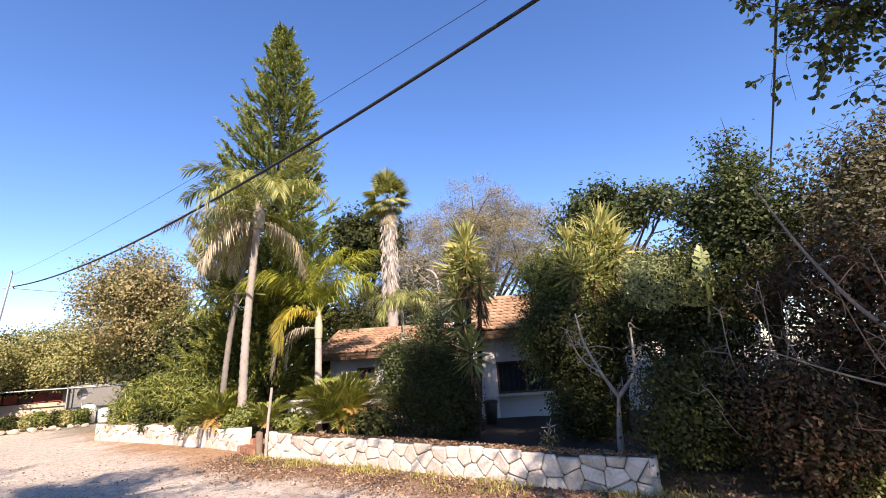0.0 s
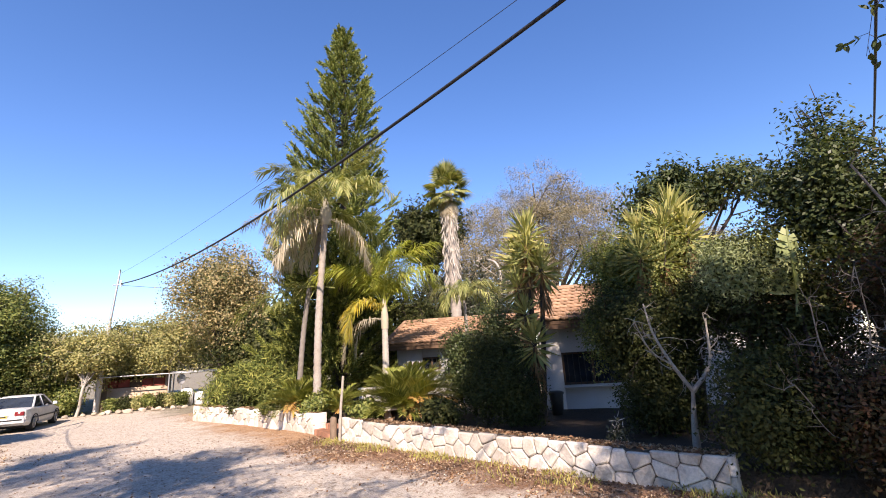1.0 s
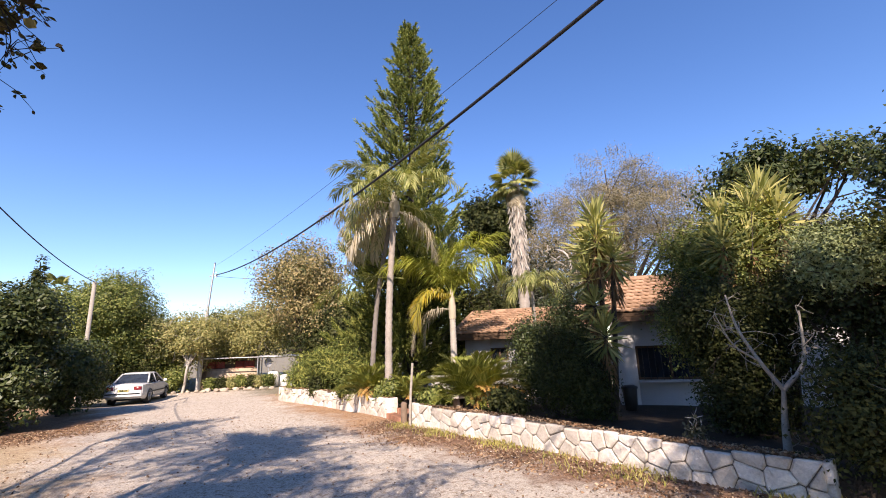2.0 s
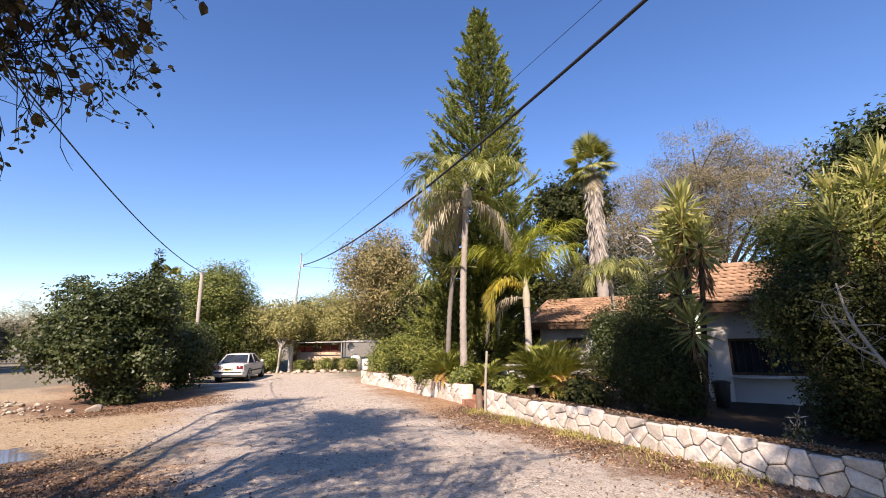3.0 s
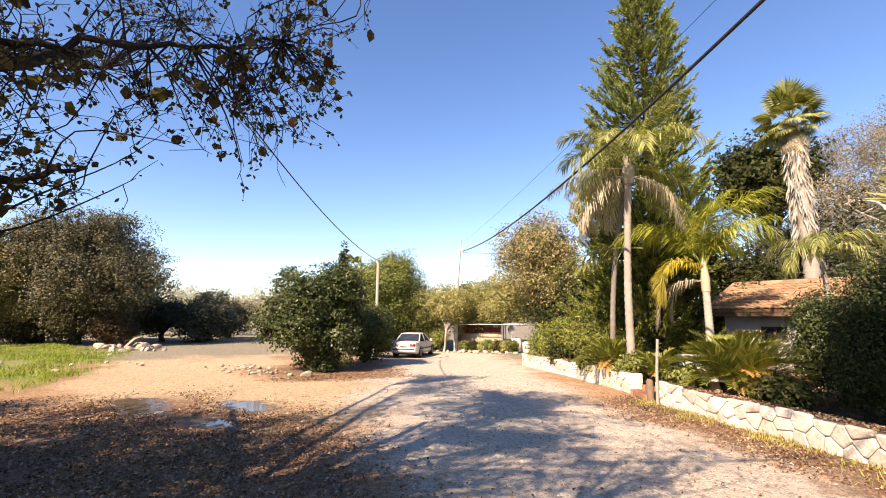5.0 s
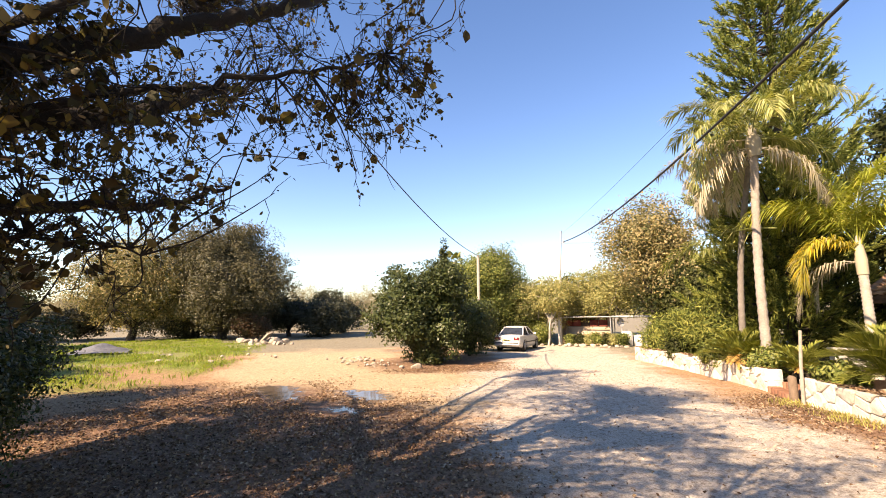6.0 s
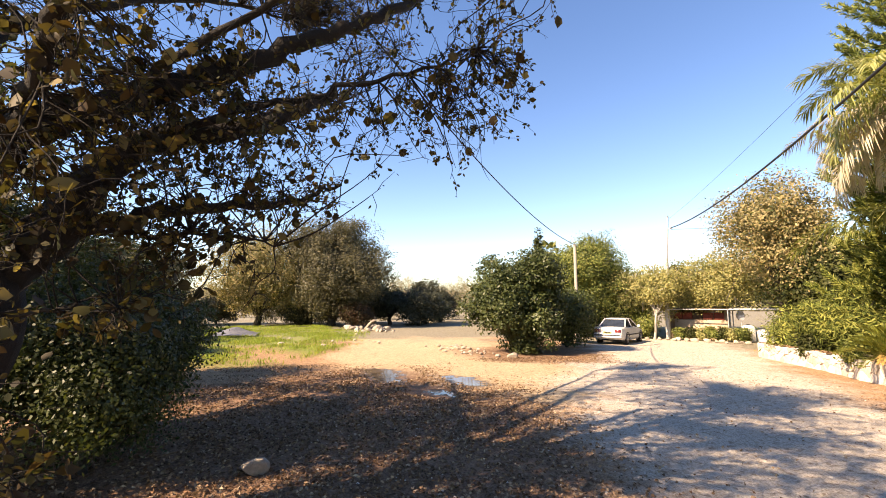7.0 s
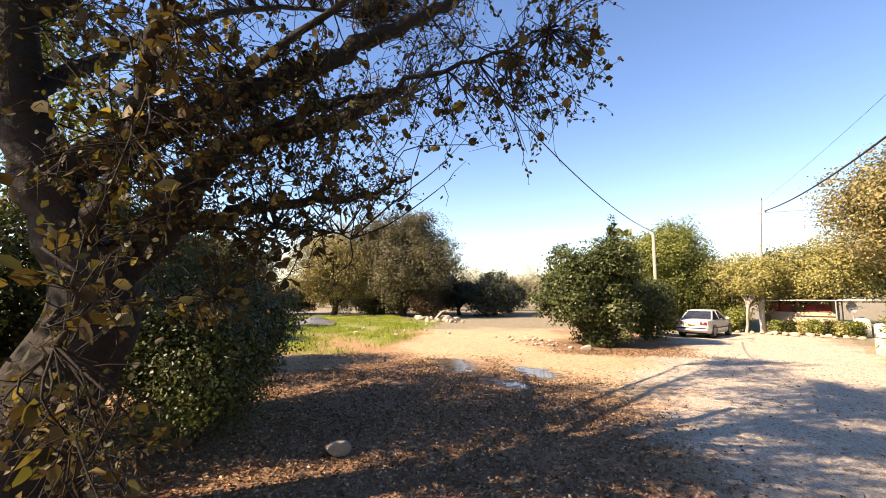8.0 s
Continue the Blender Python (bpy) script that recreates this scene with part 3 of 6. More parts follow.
def house_wing(root, name, x0, x1, y_eave, z_eave, y_ridge, z_ridge, wall_y, hip, opening, back_y):
    """One wing: plastered front with a window opening, end walls, eaves board, roof body and tiles on the front slope."""
    wx0, wx1 = x0 + 0.35, x1 - 0.2
    ox0, ox1, oz0, oz1 = opening
    zt = z_eave + 0.05
    front = [box(((wx0 + ox0) / 2, wall_y + 0.12, zt / 2), (ox0 - wx0, 0.24, zt)),
             box(((ox1 + wx1) / 2, wall_y + 0.12, zt / 2), (wx1 - ox1, 0.24, zt)),
             box(((ox0 + ox1) / 2, wall_y + 0.12, oz0 / 2), (ox1 - ox0, 0.24, oz0)),
             box(((ox0 + ox1) / 2, wall_y + 0.12, (oz1 + zt) / 2), (ox1 - ox0, 0.24, zt - oz1)),
             box((wx0 + 0.12, (wall_y + back_y) / 2 + 0.12, zt / 2), (0.24, back_y - wall_y - 0.24, zt)),
             box((wx1 - 0.12, (wall_y + back_y) / 2 + 0.12, zt / 2), (0.24, back_y - wall_y - 0.24, zt)),
             box(((wx0 + wx1) / 2, back_y, zt / 2), (wx1 - wx0, 0.24, zt))]
    for V, F in front:
        link_mesh("wall", V, F, PLASTER, root, "pale grey plastered wall in tree shade")
    w = link_mesh("window", *join([box(((ox0 + ox1) / 2, wall_y + 0.1, z), (ox1 - ox0, 0.07, 0.06)) for z in (oz0 + 0.03, oz1 - 0.03)]
                  + [box((x, wall_y + 0.1, (oz0 + oz1) / 2), (0.06, 0.07, oz1 - oz0 - 0.12)) for x in (ox0 + 0.03, (ox0 + ox1) / 2, ox1 - 0.03)]), DARK_WOOD, root, "dark framed window with bars")
    link_mesh("pane", *box(((ox0 + ox1) / 2, wall_y + 0.13, (oz0 + oz1) / 2), (ox1 - ox0 - 0.1, 0.012, oz1 - oz0 - 0.1)), WINDOW_GLASS, w)
    bars = int((ox1 - ox0) / 0.14)
    for i in range(1, bars):
        x = ox0 + (ox1 - ox0) * i / bars
        link_mesh("bar", *tube([(x, wall_y - 0.02, oz0), (x, wall_y - 0.02, oz1)], [0.009, 0.009], 5), BLACK_TRIM, w)
    link_mesh("sill", *box(((ox0 + ox1) / 2, wall_y - 0.03, oz0 - 0.04), (ox1 - ox0 + 0.04, 0.14, 0.04), bevel=0.008), PLASTER, w)
    # roof body: front slope, hip end, back slope
    yb = 2 * y_ridge - y_eave
    h = hip
    t = 0.09
    P = [(x0, y_eave, z_eave), (x1, y_eave, z_eave), (x1 - h, y_ridge, z_ridge), (x0 + h, y_ridge, z_ridge), (x0, yb, z_eave), (x1, yb, z_eave)]
    V = np.array(P + [(x, y, z - t) for x, y, z in P])
    F = [(0, 1, 2, 3), (5, 4, 3, 2), (4, 0, 3), (1, 5, 2), (6, 9, 8, 7), (11, 8, 9, 10), (10, 9, 6), (7, 8, 11), (0, 6, 7, 1), (4, 5, 11, 10), (0, 4, 10, 6), (1, 7, 11, 5)]
    roof = link_mesh("roof", V, F, DARK_WOOD, root, "terracotta tiled pitched roof")
    link_mesh("eaves_board", *box(((x0 + x1) / 2, y_eave + 0.03, z_eave - 0.12), (x1 - x0, 0.03, 0.2)), DARK_WOOD, root)
    slope = math.atan2(z_ridge - z_eave, y_ridge - y_eave)
    run = math.hypot(z_ridge - z_eave, y_ridge - y_eave)
    rows = int(run / 0.26) + 1
    rng = random.Random(7)
    for r in range(rows):
        s = 0.16 + r * 0.26
        f = s / run
        a, b = x0 + h * f, x1 - h * f
        for i in range(int((b - a) / 0.2)):
            ob = bpy.data.objects.new("roof_tile", TILE_MESH)
            scene.collection.objects.link(ob)
            ob.parent = roof
            ob.location = (a + 0.1 + i * 0.2, y_eave + s * math.cos(slope) - 0.03, z_eave + s * math.sin(slope) + 0.02)
            ob.rotation_euler = (slope + rng.uniform(-0.02, 0.02), rng.uniform(-0.02, 0.02), rng.uniform(-0.025, 0.025))
    # ridge and hip caps
    for p, q in ((P[3], P[2]), (P[0], P[3]), (P[4], P[3])):
        p, q = np.array(p), np.array(q)
        n = max(1, int(np.linalg.norm(q - p) / 0.36))
        for i in range(n):
            a, b = p + (q - p) * i / n, p + (q - p) * (i + 1.12) / n
            V, F = tube([a + [0, 0, 0.02], b + [0, 0, 0.035]], [0.11, 0.095], 10)
            link_mesh("ridge_tile", V, F, TILE, roof, smooth=True)


house = thing("house", (0, 0, 0), "single-storey plastered house with terracotta roofs among trees", "house")
house_wing(house, "right", 0.62, 9.2, 13.2, 2.58, 15.4, 3.7, 13.65, 0.45, (1.45, 3.1, 0.85, 1.72), 17.2)
house_wing(house, "left", -4.8, 0.45, 17.2, 2.32, 19.6, 3.27, 17.75, 0.25, (-3.45, -2.75, 1.3, 1.78), 21.4)

# low white parapet and box on the porch of the left wing
porch = thing("porch_parapet", (-5.1, 16.4, 0.2), "low whitewashed parapet beside the house", "parapet")
link_mesh("parapet_wall", *box((0, 0, 0.3), (0.8, 0.18, 0.6), bevel=0.02), PLASTER, porch)
link_mesh("coping", *box((0, 0, 0.63), (0.86, 0.24, 0.06), bevel=0.015), CONCRETE, porch)


# ---- conifer ----
def build_conifer():
    rng = np.random.default_rng(5)
    root = thing("conifer_tree", (-6.75, 17.9, 0.2), "tall cone-shaped green conifer behind the garden wall", "tree")
    H = 16.9
    line = curve_line([(0, 0, -0.2), (0.05, 0, 5), (0.1, 0.05, 11), (0.1, 0, H - 0.3)], 6)
    link_mesh("trunk", *tube(line, np.linspace(0.3, 0.03, len(line)), 9), BARK, root, smooth=True)
    C, D, limbs = [], [], []
    z = 0.5
    while z < H - 0.1:
        f = z / H
        R = min(2.65, max(0.12, 0.7 * (H - z) ** 0.62 - 0.4)) * rng.uniform(0.86, 1.08)
        k = int(6 + 5 * (1 - f))
        spin = rng.uniform(0, 6.283)
        for j in range(k):
            a = spin + 6.283 * j / k + rng.normal(0, 0.2)
            L = R * rng.uniform(0.72, 1.1)
            dip = -0.16 if f < 0.35 else 0.06
            out = np.array([math.cos(a), math.sin(a), 0])
            p0 = np.array([0.1 - 0.95 * max(0, 0.75 - f), 0, z])
            tip = p0 + out * L + [0, 0, L * (dip + 0.3)]
            mid = p0 + out * L * 0.55 + [0, 0, L * dip * 0.4]
            q = curve_line([p0, mid, tip], 5)
            limbs.append(tube(q, np.linspace(0.035 + 0.02 * (1 - f), 0.008, len(q)), 4))
            # upturned plumes of short needles along the outer part of the bough
            side = np.array([-out[1], out[0], 0])
            for _ in range(int(4 + 5 * (1 - f)) + (6 if f < 0.4 else 0)):
                u = 1 - rng.uniform(0, 0.75) ** 1.4
                foot = q[int(u * (len(q) - 1))] + side * rng.normal(0, 0.1 + 0.16 * L * (1.1 - u))
                way = unit(out * 0.75 + side * rng.normal(0, 0.35) + [0, 0, rng.uniform(0.25, 0.9)])
                reach = rng.uniform(0.35, 0.75) * (0.65 + 0.35 * min(1, L / 2))
                m = 84
                along = rng.uniform(0, 1, (m, 1))
                curl = foot + way * along * reach + np.array([0, 0, 0.22]) * along ** 2 * reach
                d = unit(way + rng.normal(size=(m, 3)) * 0.42)
                D.append(d)
                C.append(curl + d * 0.07)
        z += 0.27 + 0.14 * (1 - f)
    C, D = np.concatenate(C), np.concatenate(D)
    # low needles take the darker colour that stands for shade
    low = C[:, 2] < 5.2 + rng.normal(0, 0.5, len(C))
    for keep, name, mat in ((~low, "crown", NEEDLE), (low, "lower_crown", NEEDLE_LOW)):
        link_mesh(name, *leaf_quads(C[keep], 0.2, 0.028, rng, D=D[keep]), mat, root)["kind"] = "stuff"
    link_mesh("branch_wood", *join(limbs), BARK, root, smooth=True)["kind"] = "stuff"


build_conifer()


# ---- palms ----
def frond_mesh(name, L, pairs, leaf_len, start, bend, droop, width, mat, rng, vee=0.35, stalk=0.15, r=0.018, sweep=0.55, ruffle=0.16):
    """A feather frond that leaves the origin along +x and bends down."""
    s = np.linspace(0, 1, 14)
    ang = np.maximum(start - bend * s**1.3, -1.5)
    dx, dz = np.cos(ang) * L / 13, np.sin(ang) * L / 13
    P = np.column_stack([np.cumsum(dx) - dx[0], 0.02 * L * np.sin(s * 3) * rng.uniform(-1, 1), np.cumsum(dz) - dz[0]])
    V0, F0 = tube(P, np.linspace(r, r * 0.2, 14), 5)
    u = np.repeat(np.linspace(stalk, 0.995, pairs), 2)
    side = np.tile([1.0, -1.0], pairs)
    at = np.column_stack([np.interp(u, s, P[:, k]) for k in range(3)])
    th = np.interp(u, s, ang)
    tan = np.column_stack([np.cos(th), 0 * th, np.sin(th)])
    up = np.column_stack([-np.sin(th), 0 * th, np.cos(th)])
    sw = sweep + 0.9 * u**2 + rng.normal(0, 0.1, len(u))
    D = unit(np.column_stack([0 * u, side, 0 * u]) + tan * sw[:, None] + up * (vee + rng.normal(0, ruffle, len(u)))[:, None])
    ll = leaf_len * (0.35 + 1.0 * np.sin(np.pi * (0.12 + 0.8 * u))) * rng.uniform(0.85, 1.15, len(u))
    W = unit(np.cross(D, up))
    mid = at + D * (ll * 0.45)[:, None] - np.array([0, 0, 1]) * (droop * ll * 0.12)[:, None]
    tip = at + D * (ll * (1 - 0.3 * droop))[:, None] - np.array([0, 0, 1]) * (droop * ll * 0.75)[:, None]
    n = len(u)
    w = (width * rng.uniform(0.8, 1.2, n))[:, None]
    V1 = np.stack([at, mid + W * w, tip, mid - W * w], 1).reshape(-1, 3)
    V, F = join([(V0, F0), (V1, np.arange(4 * n).reshape(-1, 4))])
    ob = link_mesh(name, V, F, mat)
    me = ob.data
    bpy.data.objects.remove(ob)
    return me


def add_frond(me, root, at, az, tilt=0.0, scale=1.0, label=""):
    ob = new(me.name.split(".")[0], me)
    ob.parent = root
    ob.location, ob.rotation_euler, ob.scale = at, (0, -tilt, az), (scale,) * 3
    if label:
        ob["label"] = label
    return ob


def ringed_trunk(points, r0, r1, rings):
    line = curve_line(points, 14)
    t = np.linspace(0, 1, len(line) * 2)
    P = np.column_stack([np.interp(t, np.linspace(0, 1, len(line)), line[:, k]) for k in range(3)])
    R = r0 + (r1 - r0) * t + 0.02 * (np.arange(len(t)) % 2) * r0 / 0.15 + 0.05 * np.exp(-t * 18)
    return tube(P, R, 12)


def build_feather_palm():
    rng = np.random.default_rng(11)
    root = thing("feather_palm", (-5.73, 13.47, 0.2), "tall feather palm with drooping green and dead grey fronds", "palm")
    link_mesh("trunk", *ringed_trunk([(0, 0, -0.2), (0.03, 0.03, 3), (0.22, 0.08, 6.3)], 0.115, 0.09, 40), PALM_BARK, root, smooth=True)
    top = np.array([0.22, 0.08, 6.35])
    link_mesh("crown_shaft", *tube([top - [0, 0, 0.4], top, top + [0, 0, 0.5]], [0.15, 0.2, 0.06], 10), FROND_DRY, root, "fibrous dry leaf bases", smooth=True)
    green = [frond_mesh("frond", 2.9, 78, 0.6, a, b, 0.6, 0.022, FROND_GREEN, rng, sweep=0.8, ruffle=0.5) for a, b in ((1.4, 1.2), (1.15, 1.6), (0.75, 1.6), (0.3, 1.4))]
    for i in range(20):
        add_frond(green[i % 4], root, top + [0, 0, rng.uniform(0, 0.35)], i * 2.399 + rng.uniform(-0.3, 0.3), rng.uniform(-0.45, 0.3), rng.uniform(0.7, 1.08))
    dead = [frond_mesh("dead_frond", 2.5, 60, 0.5, -0.1, b, 0.9, 0.022, FROND_DRY, rng, ruffle=0.4) for b in (1.1, 1.35)]
    for i in range(9):
        add_frond(dead[i % 2], root, top + [0, 0, -0.12], (2.7 + i * 0.26 if i < 7 else 0.2 + 0.5 * (i - 7)) + rng.uniform(-0.1, 0.1), rng.uniform(-0.35, 0.25), rng.uniform(0.75, 1.05), "hanging dead grey frond")
    # second, thinner stem just behind
    link_mesh("second_stem", *ringed_trunk([(-1.0, 0.7, -0.2), (-0.75, 0.7, 3.2), (-0.1, 0.5, 6.2)], 0.085, 0.065, 40), DIM_BARK, root, smooth=True)
    low = frond_mesh("frond", 2.2, 56, 0.46, 0.2, 1.0, 0.6, 0.014, FROND_GREEN, rng, ruffle=0.45)
    add_frond(low, root, (0.35, 0.5, 3.95), 3.35, 0.0, 1.5)
    straw = frond_mesh("straw_frond", 2.9, 70, 0.5, 0.3, 1.0, 0.8, 0.018, FROND_DRY, rng, ruffle=0.4)
    for az in (3.0, 3.4):
        add_frond(straw, root, top + [0, 0, 0.1], az, rng.uniform(-0.1, 0.15), rng.uniform(0.85, 1.05), "pale straw-coloured frond")
    add_frond(low, root, (-0.7, 0.7, 3.6), 4.2, 0.0, 0.7)


build_feather_palm()


def build_young_palm():
    rng = np.random.default_rng(12)
    root = thing("young_palm", (-4.07, 14.98, 0.2), "bright yellow-green young feather palm with one yellowed frond", "palm")
    link_mesh("trunk", *ringed_trunk([(0, 0, -0.2), (0.02, 0, 1.4), (0.02, 0, 2.85)], 0.115, 0.09, 26), PALE_BARK, root, "smooth pale grey stem", smooth=True)
    top = np.array([0.02, 0, 2.9])
    link_mesh("crown_shaft", *tube([top - [0, 0, 0.3], top + [0, 0, 0.1], top + [0, 0, 0.7]], [0.12, 0.13, 0.05], 10), FROND_DRY, root, smooth=True)
    live = [frond_mesh("frond", 3.0, 95, 0.6, a, b, 0.6, 0.017, FROND_BRIGHT, rng, stalk=0.2, vee=0.15, sweep=0.8, ruffle=0.6) for a, b in ((1.45, 0.9), (1.32, 1.4), (1.2, 1.9))]
    for i, (az, tilt) in enumerate(((3.0, 0.0), (0.2, 0.0), (-0.5, 0.05), (2.5, 0.1), (3.5, 0.0), (0.6, 0.1), (-0.1, -0.1), (3.2, -0.12), (2.8, 0.12), (-2.2, 0.1), (-1.0, 0.12), (1.4, 0.05), (3.3, 0.18), (0.0, 0.2), (2.7, 0.25), (0.45, -0.15), (-0.7, 0.3), (3.8, 0.1))):
        add_frond(live[i % 3], root, top + [0, 0, 0.3], az, tilt, rng.uniform(0.85, 1.05))
    add_frond(frond_mesh("spear", 1.9, 20, 0.12, 1.35, 0.15, 0.1, 0.012, FROND_BRIGHT, rng), root, top + [0, 0, 0.5], 0.3, -0.35, 1.0)
    old = frond_mesh("yellow_frond", 2.4, 90, 0.45, 1.0, 3.4, 0.65, 0.017, FROND_YELLOW, rng, stalk=0.1, sweep=0.8, ruffle=0.5)
    for az, s in ((3.6, 0.95), (4.1, 1.0), (3.85, 0.9)):
        add_frond(old, root, top + [0, 0, 0.2], az, 0.0, s, "arching orange-yellow frond")
    dry = frond_mesh("dry_frond", 2.2, 46, 0.4, 0.2, 2.4, 1.0, 0.016, FROND_DRY, rng)
    add_frond(dry, root, top, 3.75, 0.1, 1.0, "dry straw-coloured frond")
    add_frond(dry, root, top, 3.2, 0.0, 0.8, "dry straw-coloured frond")
    # the slim neighbour with a small drooping head
    slim = thing("slim_palm", (-1.4, 15.6, 0.2), "slim palm with a small drooping yellow-green head", "palm")
    link_mesh("trunk", *ringed_trunk([(0, 0, -0.2), (0.02, 0, 1.6), (0, 0, 3.4)], 0.07, 0.05, 30), PALM_BARK, slim, smooth=True)
    weep = [frond_mesh("frond", 1.7, 64, 0.42, a, b, 0.7, 0.014, FROND_GREEN, rng, sweep=0.8, ruffle=0.5) for a, b in ((1.3, 2.6), (1.0, 2.6))]
    for i in range(9):
        add_frond(weep[i % 2], slim, (0, 0, 3.4), i * 2.399, rng.uniform(-0.1, 0.1), rng.uniform(0.8, 1.05))


build_young_palm()


def build_fan_palm(name, at, H, n, scale, seed, label, skirt=True):
    rng = np.random.default_rng(seed)
    root = thing(name, at, label, "palm")
    link_mesh("trunk", *ringed_trunk([(0, 0, -0.2), (0.05, 0, H * 0.5), (0, 0, H)], 0.26 * scale, 0.2 * scale, 40), PALM_BARK, root, smooth=True)
    # one fan: stalk and pleated fingers
    k = 24
    fan = np.linspace(-1.9, 1.9, k)
    V, F = [], []
    for i, a in enumerate(fan):
        L = 0.72 * (1 - 0.12 * abs(a)) * scale
        d, e = np.array([math.cos(a), math.sin(a), 0]), np.array([-math.sin(a), math.cos(a), 0])
        o = np.array([0.72 * scale, 0, 0])
        V += [o, o + d * L * 0.55 + e * 0.05 * scale + [0, 0, 0.03], o + d * L + [0, 0, -0.22 * scale], o + d * L * 0.55 - e * 0.05 * scale - [0, 0, 0.01]]
        F.append((4 * i, 4 * i + 1, 4 * i + 2, 4 * i + 3))
    fan_v, fan_f = join([tube([(0, 0, 0), (0.36 * scale, 0, 0.03), (0.72 * scale, 0, 0)], [0.02, 0.016, 0.01], 5), (np.array(V), np.array(F))])
    ob = link_mesh("fan_leaf", fan_v, fan_f, FROND_GREEN)
    green = ob.data
    bpy.data.objects.remove(ob)
    brown = green.copy()
    brown.materials.clear()
    brown.materials.append(FROND_DRY)
    for i in range(n):
        f = i / n
        o = add_frond(green, root, (0, 0, H + 0.1 - 0.3 * f), i * 2.399, 1.3 - 2.2 * f + rng.uniform(-0.25, 0.25), rng.uniform(0.8, 1.1))
    for i in range(n if skirt else 0):
        f = i / n
        add_frond(brown, root, (0, 0, H - 0.2 - 0.7 * f), i * 2.399, -1.0 - 0.5 * f + rng.uniform(-0.1, 0.1), rng.uniform(0.6, 0.85), "dead straw-coloured fan leaf")
    if skirt:
        m = 620
        a, h = rng.uniform(0, 6.28, m), H - 1.0 - rng.uniform(0, 1, m) ** 1.2 * 4.8
        rr = 0.26 * scale * rng.uniform(0.9, 1.5, m)
        C = np.column_stack([np.cos(a) * rr, np.sin(a) * rr, h])
        D = unit(np.column_stack([np.cos(a) * 0.25, np.sin(a) * 0.25, -np.ones(m)]) + rng.normal(size=(m, 3)) * 0.18)
        link_mesh("leaf_skirt", *leaf_quads(C, 0.6, 0.06, rng, D=D), PALE_BARK, root, "ragged skirt of old grey leaf bases")["kind"] = "stuff"
    return root


build_fan_palm("fan_palm", (-2.73, 22.43, 0.2), 10.0, 30, 1.08, 21, "tall fan palm with a ragged skirt of dead leaves")


# ---- cycads and yuccas ----
def build_cycad(at, scale, n, dry, seed, label):
    rng = np.random.default_rng(seed)
    root = thing("cycad", at, label, "cycad", "cycads in the garden")
    link_mesh("trunk", *tube([(0, 0, -0.15), (0, 0, 0.1), (0, 0, 0.4 * scale)], [0.22 * scale, 0.26 * scale, 0.16 * scale], 10), BARK, root, smooth=True)
    kinds = [frond_mesh("frond", 1.12 * scale, 54, 0.24 * scale, a, b, 0.05, 0.013, CYCAD, rng, vee=0.55, stalk=0.1, r=0.012, sweep=1.3) for a, b in ((1.2, 0.8), (0.95, 0.85), (0.68, 0.9), (0.4, 0.8))]
    brown = frond_mesh("dry_frond", 1.15 * scale, 44, 0.19 * scale, 0.5, 0.9, 0.4, 0.015, CYCAD_DRY, rng, stalk=0.12, r=0.012)
    for i in range(n):
        f = i / n
        add_frond(kinds[min(3, int(f * 4))], root, (0, 0, 0.25 * scale), i * 2.399, rng.uniform(-0.12, 0.12), rng.uniform(0.85, 1.1))
    for i in range(dry):
        add_frond(brown, root, (0, 0, 0.3 * scale), -1.3 + i * 0.17 + rng.uniform(-0.1, 0.1), rng.uniform(-0.25, 0.12), rng.uniform(0.8, 1.05), "dry orange-brown frond")


build_cycad((-2.6, 12.0, 0.25), 1.25, 84, 14, 31, "large sago cycad with brown dry lower fronds behind the wall")
build_cycad((-6.6, 13.9, 0.3), 1.0, 44, 2, 32, "smaller green sago cycad beside the palm trunk")
build_cycad((-4.95, 13.3, 0.25), 0.75, 30, 1, 33, "small sago cycad next to the gate")


def build_yucca(at, heads, seed, label):
    """Stems with rosettes of sword leaves; heads are places of the rosettes relative to the base, with their size."""
    rng = np.random.default_rng(seed)
    root = thing("yucca", at, label, "yucca", "yuccas by the house")
    for hx, hy, hz, s in heads:
        link_mesh("stem", *tube(curve_line([(hx * 0.3, hy * 0.3, -0.15), (hx * 0.7, hy * 0.8, hz * 0.5), (hx, hy, hz)], 5), np.linspace(0.065, 0.05, 11), 8), BARK, root, smooth=True)
        s *= 0.92
        m = 95
        a, e = np.arange(m) * 2.399, np.linspace(1.35, -0.9, m) + rng.normal(0, 0.2, m)
        D = np.column_stack([np.cos(a) * np.cos(e), np.sin(a) * np.cos(e), np.sin(e)])
        C = np.array([hx, hy, hz]) + D * (s * 0.45) + np.column_stack([0 * a, 0 * a, np.linspace(0.25, -0.35, m) * s])
        link_mesh("rosette", *leaf_quads(C, s * 0.98, s * 0.1, rng, D=D), YUCCA, root)["kind"] = "stuff"
        m = 110
        a = rng.uniform(0, 6.28, m)
        C = np.array([hx, hy, hz]) + np.column_stack([np.cos(a) * 0.16 * s, np.sin(a) * 0.16 * s, -rng.uniform(0.3, 1.7, m) * s])
        D = unit(np.column_stack([np.cos(a) * 0.4, np.sin(a) * 0.4, -np.ones(m)]))
        link_mesh("dry_skirt", *leaf_quads(C, s * 0.7, s * 0.06, rng, D=D), YUCCA_DRY, root, "hanging dry brown blades")["kind"] = "stuff"


